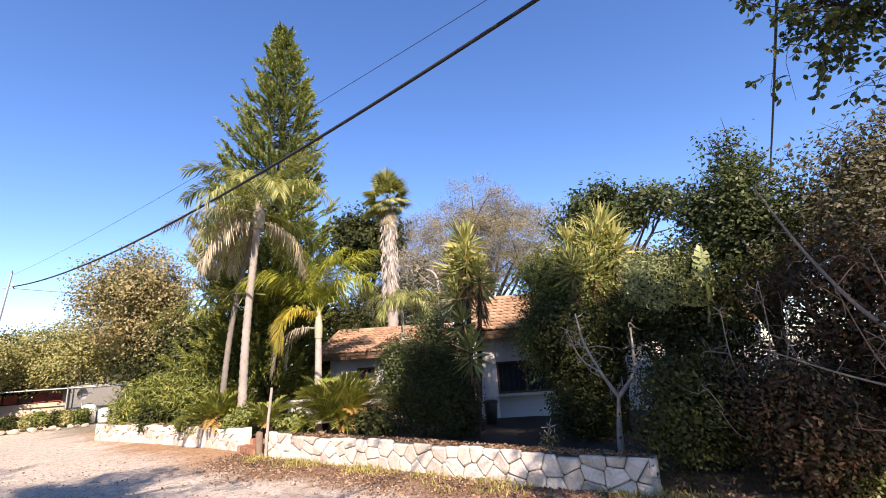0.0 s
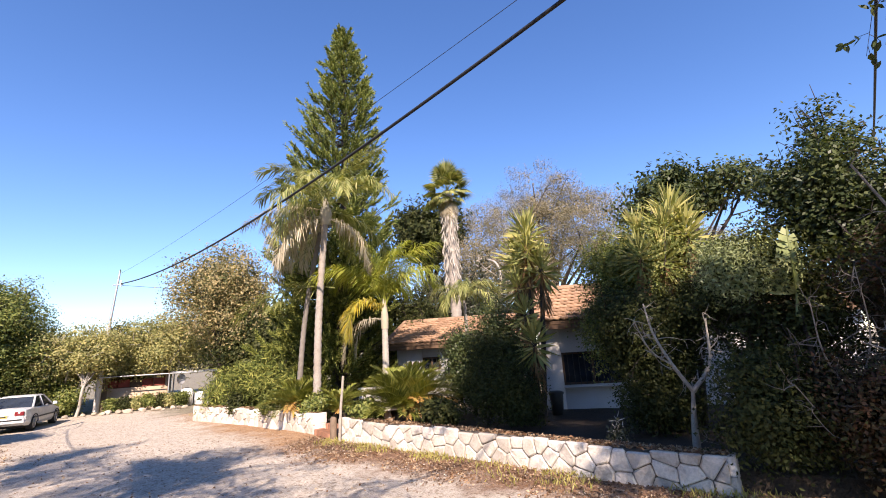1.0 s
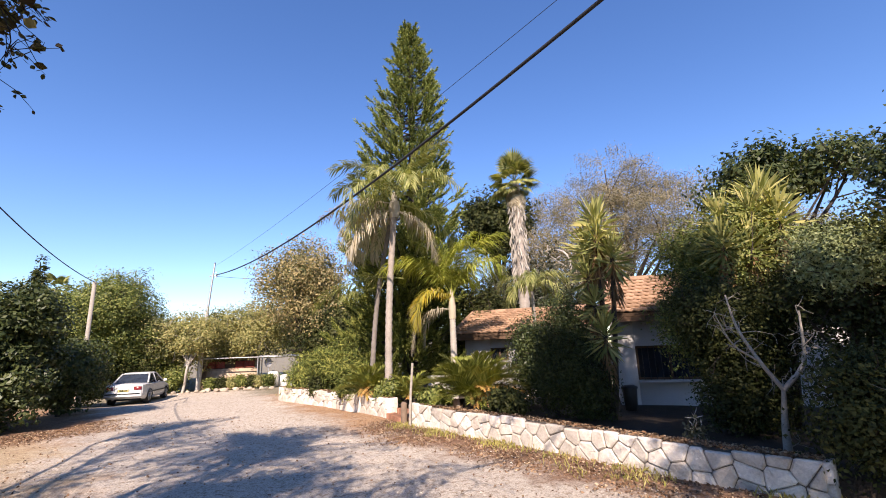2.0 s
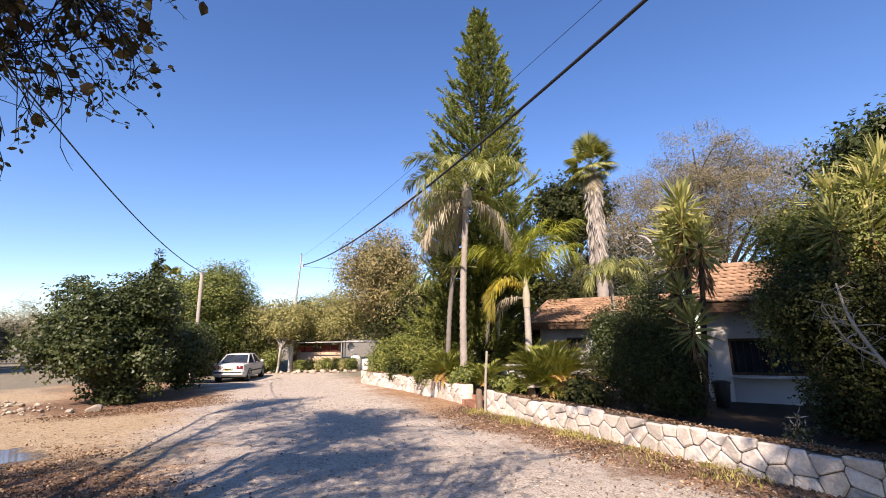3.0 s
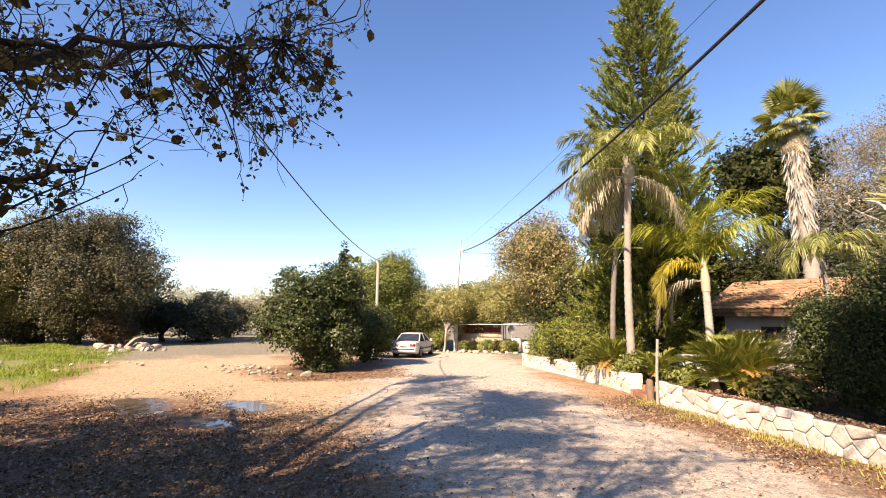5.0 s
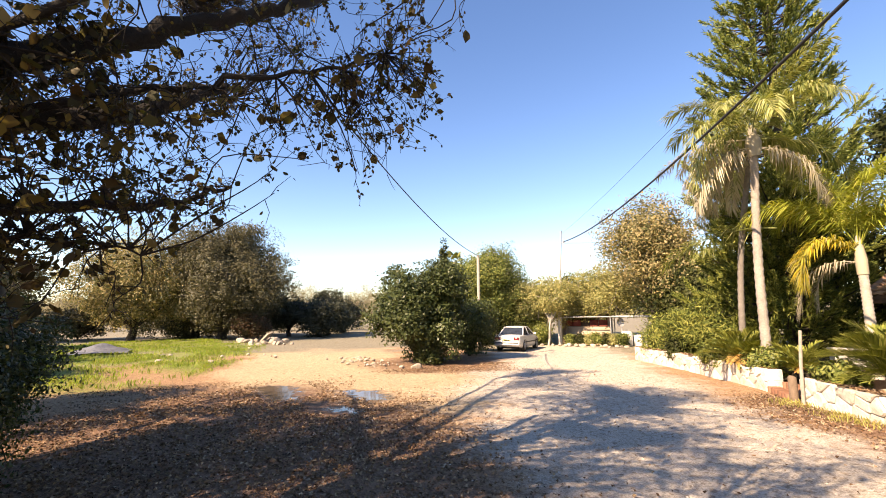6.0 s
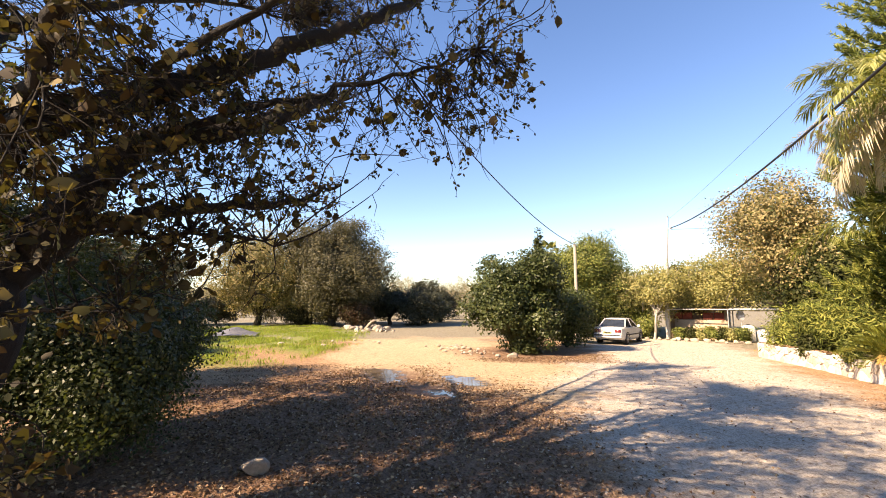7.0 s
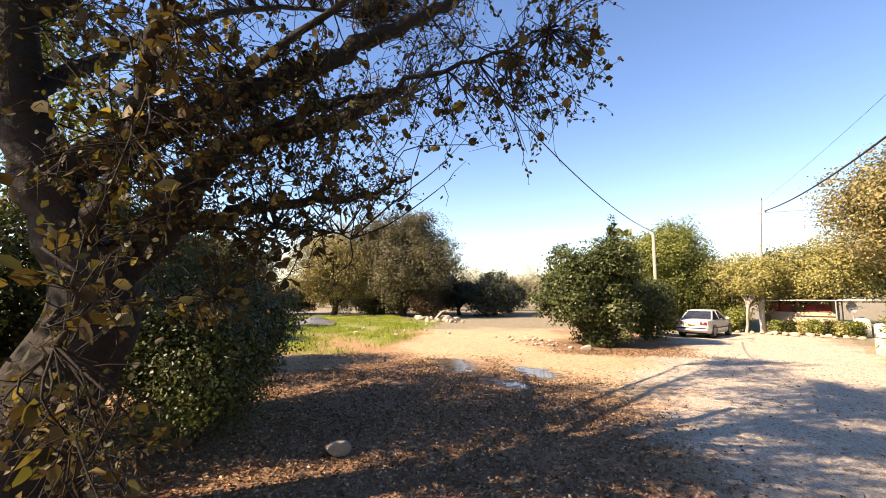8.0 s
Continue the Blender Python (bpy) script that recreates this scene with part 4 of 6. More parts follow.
build_yucca((0.6, 11.7, 0.2), [(0.15, 0, 4.5, 0.75), (-0.1, 0.1, 3.9, 0.75), (0.45, -0.1, 3.6, 0.7), (-0.15, 0, 3.2, 0.65), (0.15, -0.1, 4.05, 0.7), (0.1, -0.3, 1.8, 0.65), (-0.05, -0.2, 2.5, 0.55)], 51, "tall many-headed yucca with sword leaves")
build_yucca((3.7, 10.7, 0.2), [(0.2, 0, 4.35, 0.75), (-0.5, 0.1, 3.95, 0.7), (0.35, -0.3, 3.85, 0.7), (-0.25, -0.5, 3.3, 0.65), (-0.1, -0.3, 3.95, 0.65), (-0.7, -0.5, 3.4, 0.6)], 52, "sunlit yucca rising out of dark shrubs")


# ---- trees and shrubs ----
T = broad_tree
T("bush", "dense dark green rounded carob bush beside the road", "bush", (-15.5, 8.5, 0), (-15.5, 8.5, 1.8), (2.15, 2.1, 2.05), LEAF_CAROB, BARK, 0.12, 2900, 24, 0.125, 61, spread=0.2, blobs=26, size=0.32, fork=0.2)
T("tree", "broad green carob tree beyond the parked car", "tree", (-27.0, 19.6, 0), (-27.0, 19.2, 3.6), (3.5, 3.7, 3.6), LEAF_GREEN, BARK, 0.25, 3800, 22, 0.14, 62, spread=0.35, blobs=12)
T("tree", "pale yellow-green tree with thin foliage near the shed", "tree", (-25.2, 22.2, 0), (-25.0, 22.0, 2.9), (2.6, 2.6, 2.1), LEAF_YELLOW, PALE_BARK, 0.14, 1700, 18, 0.13, 63, spread=0.3)
T("tree", "small yellowing tree in front of the utility pole", "tree", (-23.3, 21.6, 0), (-22.9, 21.9, 3.2), (1.3, 1.1, 1.1), LEAF_YELLOW, PALE_BARK, 0.07, 620, 18, 0.13, 49, spread=0.25)
T("tree", "yellowing round-crowned tree over the shed", "tree", (-22.6, 25.6, 0), (-21.8, 25.2, 3.6), (2.9, 2.4, 1.9), LEAF_YELLOW, PALE_BARK, 0.16, 2100, 20, 0.13, 64, spread=0.32)
T("tree", "tall golden-brown autumn tree behind the wall", "tree", (-16.0, 23.2, 0), (-15.9, 23.0, 5.5), (3.3, 2.9, 3.3), LEAF_GOLD, BARK, 0.22, 1900, 20, 0.14, 65, spread=0.35, blobs=11)
T("tree", "dark green tree under the golden crown", "tree", (-14.2, 23.5, 0), (-14.0, 23.2, 3.0), (2.4, 2.4, 2.6), LEAF_DARK, BARK, 0.18, 900, 20, 0.2, 66, spread=0.32)
T("shrub", "green feathery shrub at the far end of the garden wall", "shrub", (-10.4, 16.9, 0.2), (-10.3, 16.9, 0.85), (1.6, 1.1, 0.85), NEEDLE_LOW, BARK, 0.06, 1000, 22, 0.24, 67, spread=0.26, aspect=0.12, blobs=18, size=0.33)
T("shrub", "green feathery shrub below the conifer", "shrub", (-8.7, 16.0, 0.2), (-8.6, 16.1, 1.1), (1.5, 1.0, 1.15), NEEDLE_LOW, BARK, 0.06, 1000, 22, 0.24, 68, spread=0.26, aspect=0.12, blobs=18, size=0.33)
T("tree", "large grey-brown tree with dry feathery foliage behind the house", "tree", (3.4, 31.5, 0), (2.8, 31.2, 9.6), (6.6, 4.5, 4.4), LEAF_DRY, BARK, 0.26, 4200, 24, 0.1, 69, spread=0.3, blobs=34, size=0.27, fork=0.5, aspect=0.45)
T("tree", "second grey-brown feathery tree behind the tiled roof", "tree", (10.2, 31.5, 0), (10.4, 31.2, 7.2), (4.6, 3.6, 3.2), LEAF_DRY, BARK, 0.22, 2100, 24, 0.1, 48, spread=0.3, blobs=24, size=0.28, fork=0.5, aspect=0.45)
T("tree", "grey twiggy leafless tree low behind the roof", "tree", (-0.9, 28.6, 0), (-0.9, 28.6, 5.6), (4.2, 2.6, 3.6), LEAF_DRY, PALE_BARK, 0.25, 1500, 20, 0.16, 56, spread=0.34, blobs=24, size=0.32, fork=0.5, aspect=0.35)
T("shrub", "dark evergreen thicket beside the conifer", "shrub", (-4.6, 20.6, 0.1), (-4.6, 20.6, 2.7), (2.0, 1.3, 2.6), LEAF_DARK, BARK, 0.12, 1100, 22, 0.12, 55, spread=0.3, blobs=18, size=0.34)
T("tree", "dark pine crown behind the fan palm", "tree", (-5.2, 29.5, 0), (-5.0, 29.5, 9.6), (2.4, 2.4, 2.6), LEAF_DARK, BARK, 0.25, 800, 20, 0.25, 70, spread=0.4)
T("shrub", "grey-green feathery thicket behind the roof", "shrub", (-2.6, 24.5, 0), (-2.8, 24.5, 3.9), (3.2, 1.8, 2.6), LEAF_OLIVE, PALE_BARK, 0.14, 1100, 18, 0.22, 71, spread=0.35, aspect=0.3)
T("shrub", "dark leafy shrub in front of the house", "shrub", (-0.5, 11.3, 0.2), (-0.35, 11.3, 1.2), (0.52, 0.5, 1.1), LEAF_DARK, BARK, 0.05, 560, 24, 0.06, 72, spread=0.2, blobs=16, size=0.34)
T("shrub", "tall dark shrub leaning against the house corner", "shrub", (0.1, 11.9, 0.2), (0.0, 11.9, 1.9), (0.55, 0.5, 1.3), LEAF_CAROB, BARK, 0.05, 620, 24, 0.065, 60, spread=0.22, blobs=16, size=0.34)
T("shrub", "dark shrub in front of the far wing of the house", "shrub", (-1.0, 13.2, 0.2), (-1.0, 13.2, 1.35), (0.6, 0.55, 1.25), LEAF_CAROB, BARK, 0.05, 760, 24, 0.075, 59, spread=0.22, blobs=14, size=0.34)
T("shrub", "dark low shrub under the yucca beside the house", "shrub", (0.3, 11.2, 0.2), (0.28, 11.2, 0.85), (0.2, 0.25, 0.75), LEAF_DARK, BARK, 0.05, 320, 24, 0.06, 47, spread=0.2, blobs=16, size=0.34)
T("shrub", "tall mixed green shrub against the house", "shrub", (3.3, 11.2, 0.2), (3.1, 11.1, 2.75), (1.5, 1.1, 1.9), LEAF_GREEN, BARK, 0.12, 2600, 26, 0.065, 74, spread=0.2, blobs=24, size=0.3)
T("shrub", "dark dense shrub beside the house wall", "shrub", (3.1, 10.2, 0.2), (3.0, 10.2, 2.0), (1.0, 0.8, 1.4), LEAF_DARK, BARK, 0.1, 1500, 26, 0.065, 75, spread=0.2, blobs=20, size=0.3)
T("shrub", "low dark shrub against the foot of the house wall", "shrub", (2.9, 10.0, 0.2), (2.9, 10.0, 0.85), (0.7, 0.5, 0.75), LEAF_DARK, BARK, 0.05, 520, 22, 0.065, 46, spread=0.2, blobs=16, size=0.32)
T("shrub", "dark evergreen shrub in deep shade", "shrub", (4.8, 9.2, 0.2), (4.8, 9.2, 1.9), (1.3, 1.0, 1.8), LEAF_DARK, BARK, 0.1, 1150, 24, 0.075, 76, spread=0.2, blobs=24, size=0.29)
T("shrub", "light feathery green shrub catching the sun", "shrub", (4.3, 9.0, 0.2), (4.1, 8.9, 2.95), (0.6, 0.5, 0.6), LEAF_PALE, BARK, 0.05, 900, 22, 0.06, 57, spread=0.16, blobs=16, size=0.32, aspect=0.4)
T("tree", "slender dark green tree with sunlit top", "tree", (6.5, 9.4, 0.1), (6.3, 9.3, 4.1), (1.0, 0.9, 2.0), LEAF_CAROB, BARK, 0.12, 1200, 22, 0.09, 77, spread=0.2, blobs=18, size=0.34)
T("tree", "bluish green tree rising behind the house roof", "tree", (5.6, 15.6, 0), (5.9, 15.4, 6.5), (2.5, 1.5, 1.2), LEAF_CAROB, BARK, 0.14, 560, 20, 0.15, 78, spread=0.24, blobs=10, size=0.34)
T("tree", "olive-brown spreading tree with dry twigs", "tree", (8.3, 8.0, 0.1), (8.2, 8.0, 3.9), (2.0, 1.7, 1.7), LEAF_OAK, BARK, 0.16, 1200, 22, 0.095, 79, spread=0.24, blobs=24, size=0.3)
T("shrub", "dark rusty shrub with tangled twigs", "shrub", (6.2, 7.2, 0.1), (6.1, 7.2, 1.9), (1.5, 1.1, 1.6), LEAF_RUST, BARK, 0.1, 800, 22, 0.075, 80, spread=0.22, blobs=22, size=0.3)
T("shrub", "dark shrub over the end of the stone wall", "shrub", (3.6, 7.3, 0.1), (3.6, 7.2, 0.95), (0.8, 0.7, 0.95), LEAF_DARK, BARK, 0.06, 640, 24, 0.06, 81, spread=0.18, blobs=16, size=0.32)
T("shrub", "low dark shrub with small leaves", "shrub", (4.5, 6.5, 0), (4.5, 6.5, 0.85), (0.9, 0.7, 0.85), LEAF_RUST, BARK, 0.05, 620, 24, 0.06, 82, spread=0.18, blobs=16, size=0.32)
T("shrub", "light green shrub catching some sun", "shrub", (5.3, 7.4, 0), (5.2, 7.3, 1.0), (0.55, 0.5, 0.5), LEAF_GREEN, BARK, 0.04, 420, 18, 0.07, 83, spread=0.12)
T("shrub", "tangled brown shrub at the edge of the yard", "shrub", (7.0, 5.6, 0), (7.0, 5.6, 1.5), (1.3, 1.1, 1.5), LEAF_RUST, BARK, 0.07, 760, 24, 0.07, 84, spread=0.2, blobs=20, size=0.3)
T("ground_cover", "leafy green ground cover under the shrubs", "ground cover", (5.6, 6.1, 0), (5.6, 6.1, 0.16), (1.0, 0.6, 0.2), LEAF_GREEN, BARK, 0.02, 420, 16, 0.06, 85, spread=0.12, blobs=5)

# open plot: oak, yellow tree, olives, thickets
T("oak_tree", "large rounded grey-green oak on the open plot", "tree", (-42, 2.0, 0), (-42, 2.0, 4.8), (6.2, 6.0, 5.2), LEAF_OAK, BARK, 0.4, 5200, 22, 0.165, 91, spread=0.4, blobs=16, size=0.42)
T("tree", "yellow autumn tree next to the oak", "tree", (-43, -4.6, 0), (-43, -4.0, 4.6), (4.4, 4.4, 4.4), LEAF_GOLD, BARK, 0.3, 3400, 20, 0.16, 92, spread=0.4, blobs=13)
for k, (x, y, r, h) in enumerate(((-49, -1.5, 3.4, 3.0), (-50, 5.5, 3.4, 3.2), (-49, -9.0, 3.4, 3.0), (-45.5, 0.2, 2.6, 2.2))):
    T("thicket", "dark undergrowth behind the oak", "thicket", (x, y, 0), (x, y, h * 0.5), (r, r, h * 0.5), LEAF_OAK, BARK, 0.08, 620, 20, 0.2, 181 + k, spread=0.35, group="undergrowth behind the oak")
T("shrub", "dry brown shrub at the foot of the oak", "shrub", (-37.5, 3.6, 0), (-37.5, 3.6, 1.0), (1.5, 1.5, 1.0), LEAF_RUST, BARK, 0.06, 420, 18, 0.15, 93, spread=0.25)
for k, (x, y, r, h) in enumerate(((-41, 10.0, 2.6, 4.3), (-44.5, 11.6, 2.8, 4.6), (-49, 14.5, 2.8, 4.4), (-44, 7.8, 2.4, 4.4))):
    T("olive_tree", "dark small olive tree on the field", "tree", (x, y, 0), (x, y, h - r * 0.85), (r, r, r * 0.85), LEAF_OLIVE, BARK, 0.2, 620, 18, 0.2, 94 + k, spread=0.3, group="olive trees", fork=0.5)
for k, (x, y, r, h) in enumerate(((-58, 17, 4, 4.6), (-66, 24, 5, 5.5), (-50, 21, 3, 4.0), (-62, 10, 4, 4.2), (-80, 22, 6, 6), (-86, 10, 6, 6.5), (-84, -4, 6, 6), (-92, 32, 7, 7), (-75, 36, 6, 6), (-78, -16, 6, 6), (-70, 16, 6, 7.5), (-68, 3, 6, 7), (-74, 28, 6, 7.5), (-82, 17, 7, 8))):
    T("thicket", "pale leafless thicket beyond the field", "thicket", (x, y, 0), (x, y, h * 0.55), (r, r, h * 0.5), LEAF_DRY, PALE_BARK, 0.1, 520, 18, 0.22, 101 + k, spread=0.5, aspect=0.25, group="far thickets")
for k, (x, y, r, h) in enumerate(((-33, -13, 3.6, 7.0), (-24, -12, 3.0, 5.5), (-46, -14, 4.2, 7.5), (-17, -9, 2.4, 4.2))):
    T("tree", "dark green tree bordering the open plot", "tree", (x, y, 0), (x, y, h * 0.55), (r, r, h * 0.45), LEAF_OAK, BARK, 0.25, 900, 18, 0.22, 111 + k, spread=0.4, group="trees round the plot")
for k, (x, y, r, h) in enumerate(((-31, 25, 3.0, 4.8), (-28, 31, 3.4, 6.0), (-20, 31, 3.2, 6.5), (-12, 29, 3.4, 7.0), (-34, 16, 2.6, 3.6))):
    T("tree", "mixed green tree standing beyond the shed", "tree", (x, y, 0), (x, y, h * 0.55), (r, r, h * 0.45), (LEAF_GREEN, LEAF_DARK)[k % 2], BARK, 0.2, 800, 18, 0.24, 121 + k, spread=0.4, group="trees beyond the shed")
for k, (x, y, r, h) in enumerate(((-25.6, 20.4, 1.3, 2.3), (-24.6, 21.6, 1.0, 1.7), (-26.6, 18.6, 1.4, 2.4))):
    T("shrub", "dark undergrowth behind the parked car", "shrub", (x, y, 0), (x, y, h * 0.5), (r, r, h * 0.5), (LEAF_DARK, LEAF_GREEN)[k == 1], BARK, 0.05, 700, 20, 0.12, 171 + k, spread=0.22, group="undergrowth behind the car")
T("shrub", "dark green shrub between the bush and the parked car", "shrub", (-21.9, 14.6, 0), (-21.9, 14.6, 1.1), (1.5, 1.5, 1.15), LEAF_DARK, BARK, 0.06, 600, 18, 0.14, 88, spread=0.25)
# extra tree, mostly out of view, added to shade the near leaf litter
T("tree", "leafy tree added behind the near fruit tree to shade the ground", "tree", (-6.0, -7.2, 0), (-5.6, -5.9, 5.8), (4.8, 2.3, 1.9), LEAF_GREEN, BARK, 0.24, 640, 20, 0.13, 89, spread=0.35, blobs=14, size=0.4)
T("shrub", "dark green shrub round the foot of the wooden pole", "shrub", (-17.4, 11.5, 0), (-17.4, 11.5, 1.5), (1.2, 1.2, 1.5), LEAF_CAROB, BARK, 0.07, 800, 20, 0.13, 90, spread=0.22)
T("tree", "dark leafy tree beyond the near trunk", "tree", (-10.5, -6.8, 0), (-10.5, -6.6, 2.9), (2.6, 2.4, 2.8), LEAF_DARK, BARK, 0.16, 1000, 20, 0.14, 58, spread=0.3)
T("cypress", "narrow dark cypress far behind the bush", "cypress", (-52, 29.1, 0), (-52, 29.1, 6.3), (0.8, 0.8, 5.6), LEAF_DARK, BARK, 0.15, 500, 16, 0.3, 131, spread=0.25, blobs=5, fork=0.2)
build_fan_palm("far_fan_palm", (-51.2, 30.4, 0), 9.0, 18, 1.3, 22, "yellowish fan palm far behind the bush", False)
T("shrub", "dense dark small-leaved shrub under the near tree", "shrub", (-6.2, -2.7, 0), (-6.2, -2.6, 1.45), (1.75, 1.45, 1.45), LEAF_CAROB, BARK, 0.07, 2400, 22, 0.055, 141, spread=0.16, blobs=24, size=0.32)
T("shrub", "low dark glossy shrub in front of the near trunk", "shrub", (-5.2, -2.1, 0), (-5.2, -2.05, 0.95), (1.15, 0.8, 0.95), LEAF_CAROB, BARK, 0.05, 1500, 22, 0.05, 143, spread=0.16, blobs=20, size=0.32)
T("shrub", "dark green shrub behind the near tree", "shrub", (-5.2, -5.2, 0), (-5.2, -5.0, 1.5), (2.2, 1.6, 1.6), LEAF_DARK, BARK, 0.07, 1500, 20, 0.08, 142, spread=0.2)


def build_hills():
    """Low wooded ridge on the horizon: one long uneven strip of ground with far tree clumps on it."""
    rng = np.random.default_rng(9)
    a = np.linspace(math.pi * 0.52, math.pi * 1.12, 90)
    rows = []
    for r, h in ((230, -1.0), (300, 7.0), (380, 12.0), (520, 4.0)):
        rows.append(np.column_stack([np.cos(a) * r, np.sin(a) * r, h * (0.9 + 0.25 * wavy(a * 40, a * 9, 0.5, 3)) if h > 0 else np.full(len(a), h)]))
    V = np.concatenate(rows)
    n = len(a)
    i, j = np.meshgrid(np.arange(3), np.arange(n - 1), indexing="ij")
    F = np.stack([i * n + j, i * n + j + 1, (i + 1) * n + j + 1, (i + 1) * n + j], -1).reshape(-1, 4)
    hill = rough_surface("far_hillside", (0.12, 0.11, 0.06), (0.26, 0.23, 0.14), 0.05, fine=0.6)
    tagged(link_mesh("hills", V, F, hill, smooth=True), "low scrub-covered hills on the horizon", "hills", kind="structure")
    m = 900
    t, f = rng.uniform(a[0], a[-1], m), rng.uniform(0, 1, m)
    r = 225 + 150 * f
    z = np.interp(r, [230, 300, 380], [-1, 7, 12])
    B = np.column_stack([np.cos(t) * r, np.sin(t) * r, z + 0.8, rng.uniform(2, 4.5, m), rng.uniform(2, 4.5, m), rng.uniform(1.5, 3.2, m)])
    P, _ = clumped(B, 9000, 5, 0.8, rng)
    tagged(link_mesh("far_woods", *leaf_quads(P, 1.5, 1.1, rng), LEAF_OAK), "distant scattered scrub trees on the hills", "woods", kind="stuff")


build_hills()


# ---- tree beside the camera ----
def nearest(P, q):
    return P[np.argmin(((P - q) ** 2).sum(1))]


def twiggy_tree(name, at, trunk, limbs, masses, twigs, leaves, leaf, bark, seed, label, leaf_len=0.045, leaf_w=0.028, trunk_r=0.26, broad=0.0):
    """A tree seen from close by: drawn limbs, twigs from the nearest limb into each mass, and single folded leaves along them."""
    rng = np.random.default_rng(seed)
    o = np.array(at, float)
    root = thing(name, at, label, "tree")
    line = curve_line(np.array(trunk) - o, 7)
    wood = [tube(line, np.linspace(trunk_r * 1.2, trunk_r * 0.75, len(line)), 12)]
    nodes_ = [line[-1:]]
    for pts, r in limbs:
        c = curve_line(np.array(pts) - o, 8)
        c[1:-1] += rng.normal(0, 0.02, (len(c) - 2, 3))
        wood.append(tube(c, np.linspace(r, r * 0.25, len(c)), 8))
        nodes_.append(c[len(c) // 3:])
    N = np.concatenate(nodes_)
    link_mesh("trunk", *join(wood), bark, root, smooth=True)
    B = np.asarray(masses, float)
    B[:, :3] -= o
    pick = np.repeat(np.arange(len(B)), (B[:, 6] * twigs).astype(int))
    small, C, D = [], [], []
    for k in pick:
        tip = B[k, :3] + unit(rng.normal(size=3)) * B[k, 3:6] * rng.uniform(0.25, 1.05)
        s = nearest(N, tip + rng.normal(0, 0.25, 3))
        L = np.linalg.norm(tip - s)
        c = curve_line([s, s + (tip - s) * 0.35 + rng.normal(0, 0.12, 3) * L, s + (tip - s) * 0.7 + rng.normal(0, 0.12, 3) * L, tip - [0, 0, 0.06 * L]], 3)
        small.append(tube(c, np.linspace(0.0045 + 0.0035 * L, 0.0022, len(c)), 4))
        # short side sprigs that carry the leaves in clusters
        for _ in range(4):
            u = 1 - rng.uniform(0, min(0.7, 0.8 / max(L, 0.3)))
            p = np.array([np.interp(u * (len(c) - 1), np.arange(len(c)), c[:, i]) for i in range(3)])
            w = unit(rng.normal(size=3) + unit(c[-1] - c[0]) * 0.7 + [0, 0, -0.15]) * rng.uniform(0.1, 0.3)
            bend = p + w * 0.5 + rng.normal(0, 0.02, 3)
            small.append(tube([p, bend, p + w], [0.0035, 0.0028, 0.0016], 3))
            m = rng.poisson(leaves / 4)
            v = rng.uniform(0.25, 1.08, (m, 1))
            d = unit(rng.normal(size=(m, 3)) + unit(w) * 0.8 + [0, 0, -0.4])
            C.append(p + w * v + d * leaf_len * 0.6 + rng.normal(0, 0.01, (m, 3))), D.append(d)
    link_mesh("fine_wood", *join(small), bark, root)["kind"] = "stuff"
    C, D = np.concatenate(C), np.concatenate(D)
    n = len(C)
    S = unit(np.cross(D, rng.normal(size=(n, 3))))
    Nn = np.cross(D, S)
    # broad leaves grow mostly low on the shaded side
    big = rng.random(n) < broad * np.where(C[:, 1] + o[1] < -0.5, 1.8, 1.0)
    grow = np.where(big, 2.3, 1.0)
    ll, ww = (leaf_len * grow * rng.uniform(0.6, 1.3, n))[:, None], (leaf_w * grow * np.where(big, 1.25, 1.0) * rng.uniform(0.6, 1.2, n))[:, None]
    cup = rng.uniform(-0.15, 0.4, n)[:, None]
    pts = []
    for u, w in ((-0.5, 0.0), (-0.22, 0.42), (0.12, 0.5), (0.5, 0.0), (0.12, -0.5), (-0.22, -0.42)):
        pts.append(C + D * ll * u + S * ww * w + Nn * (abs(w) * ww * cup * 1.4 + ll * 0.18 * (u * u)))
    V = np.stack(pts, 1)
    for name_, keep, mat in (("leaves", ~big, leaf), ("broad_leaves", big, LEAF_TAN)):
        m = int(keep.sum())
        if m:
            k = 6 * np.arange(m)[:, None]
            link_mesh(name_, V[keep].reshape(-1, 3), np.concatenate([k + [0, 1, 2, 3], k + [0, 3, 4, 5]]), mat, root)["kind"] = "stuff"
    return root


# dense high canopy tufts with gaps, added out of view to dapple the road
_tuft = random.Random(9)
SHADOW_TUFTS = []
for cx, cy, cz, spread_x, spread_y, count in ((-2.6, -0.9, 7.3, 1.1, 1.0, 12), (-0.6, -2.6, 7.2, 1.0, 1.1, 12), (-5.0, -0.4, 8.0, 1.5, 0.9, 13), (-8.0, 0.9, 8.2, 1.2, 0.9, 9), (-3.8, -1.6, 8.2, 1.4, 1.0, 12), (-4.4, -3.4, 7.4, 1.3, 1.1, 9)):
    for _ in range(int(count * 2.6)):
        r = _tuft.uniform(0.09, 0.3)
        SHADOW_TUFTS.append((cx + _tuft.uniform(-1.25, 1.25) * spread_x, cy + _tuft.uniform(-1.25, 1.25) * spread_y, cz + _tuft.uniform(-0.5, 0.5), r, r, r * 0.7, r * 1.4))
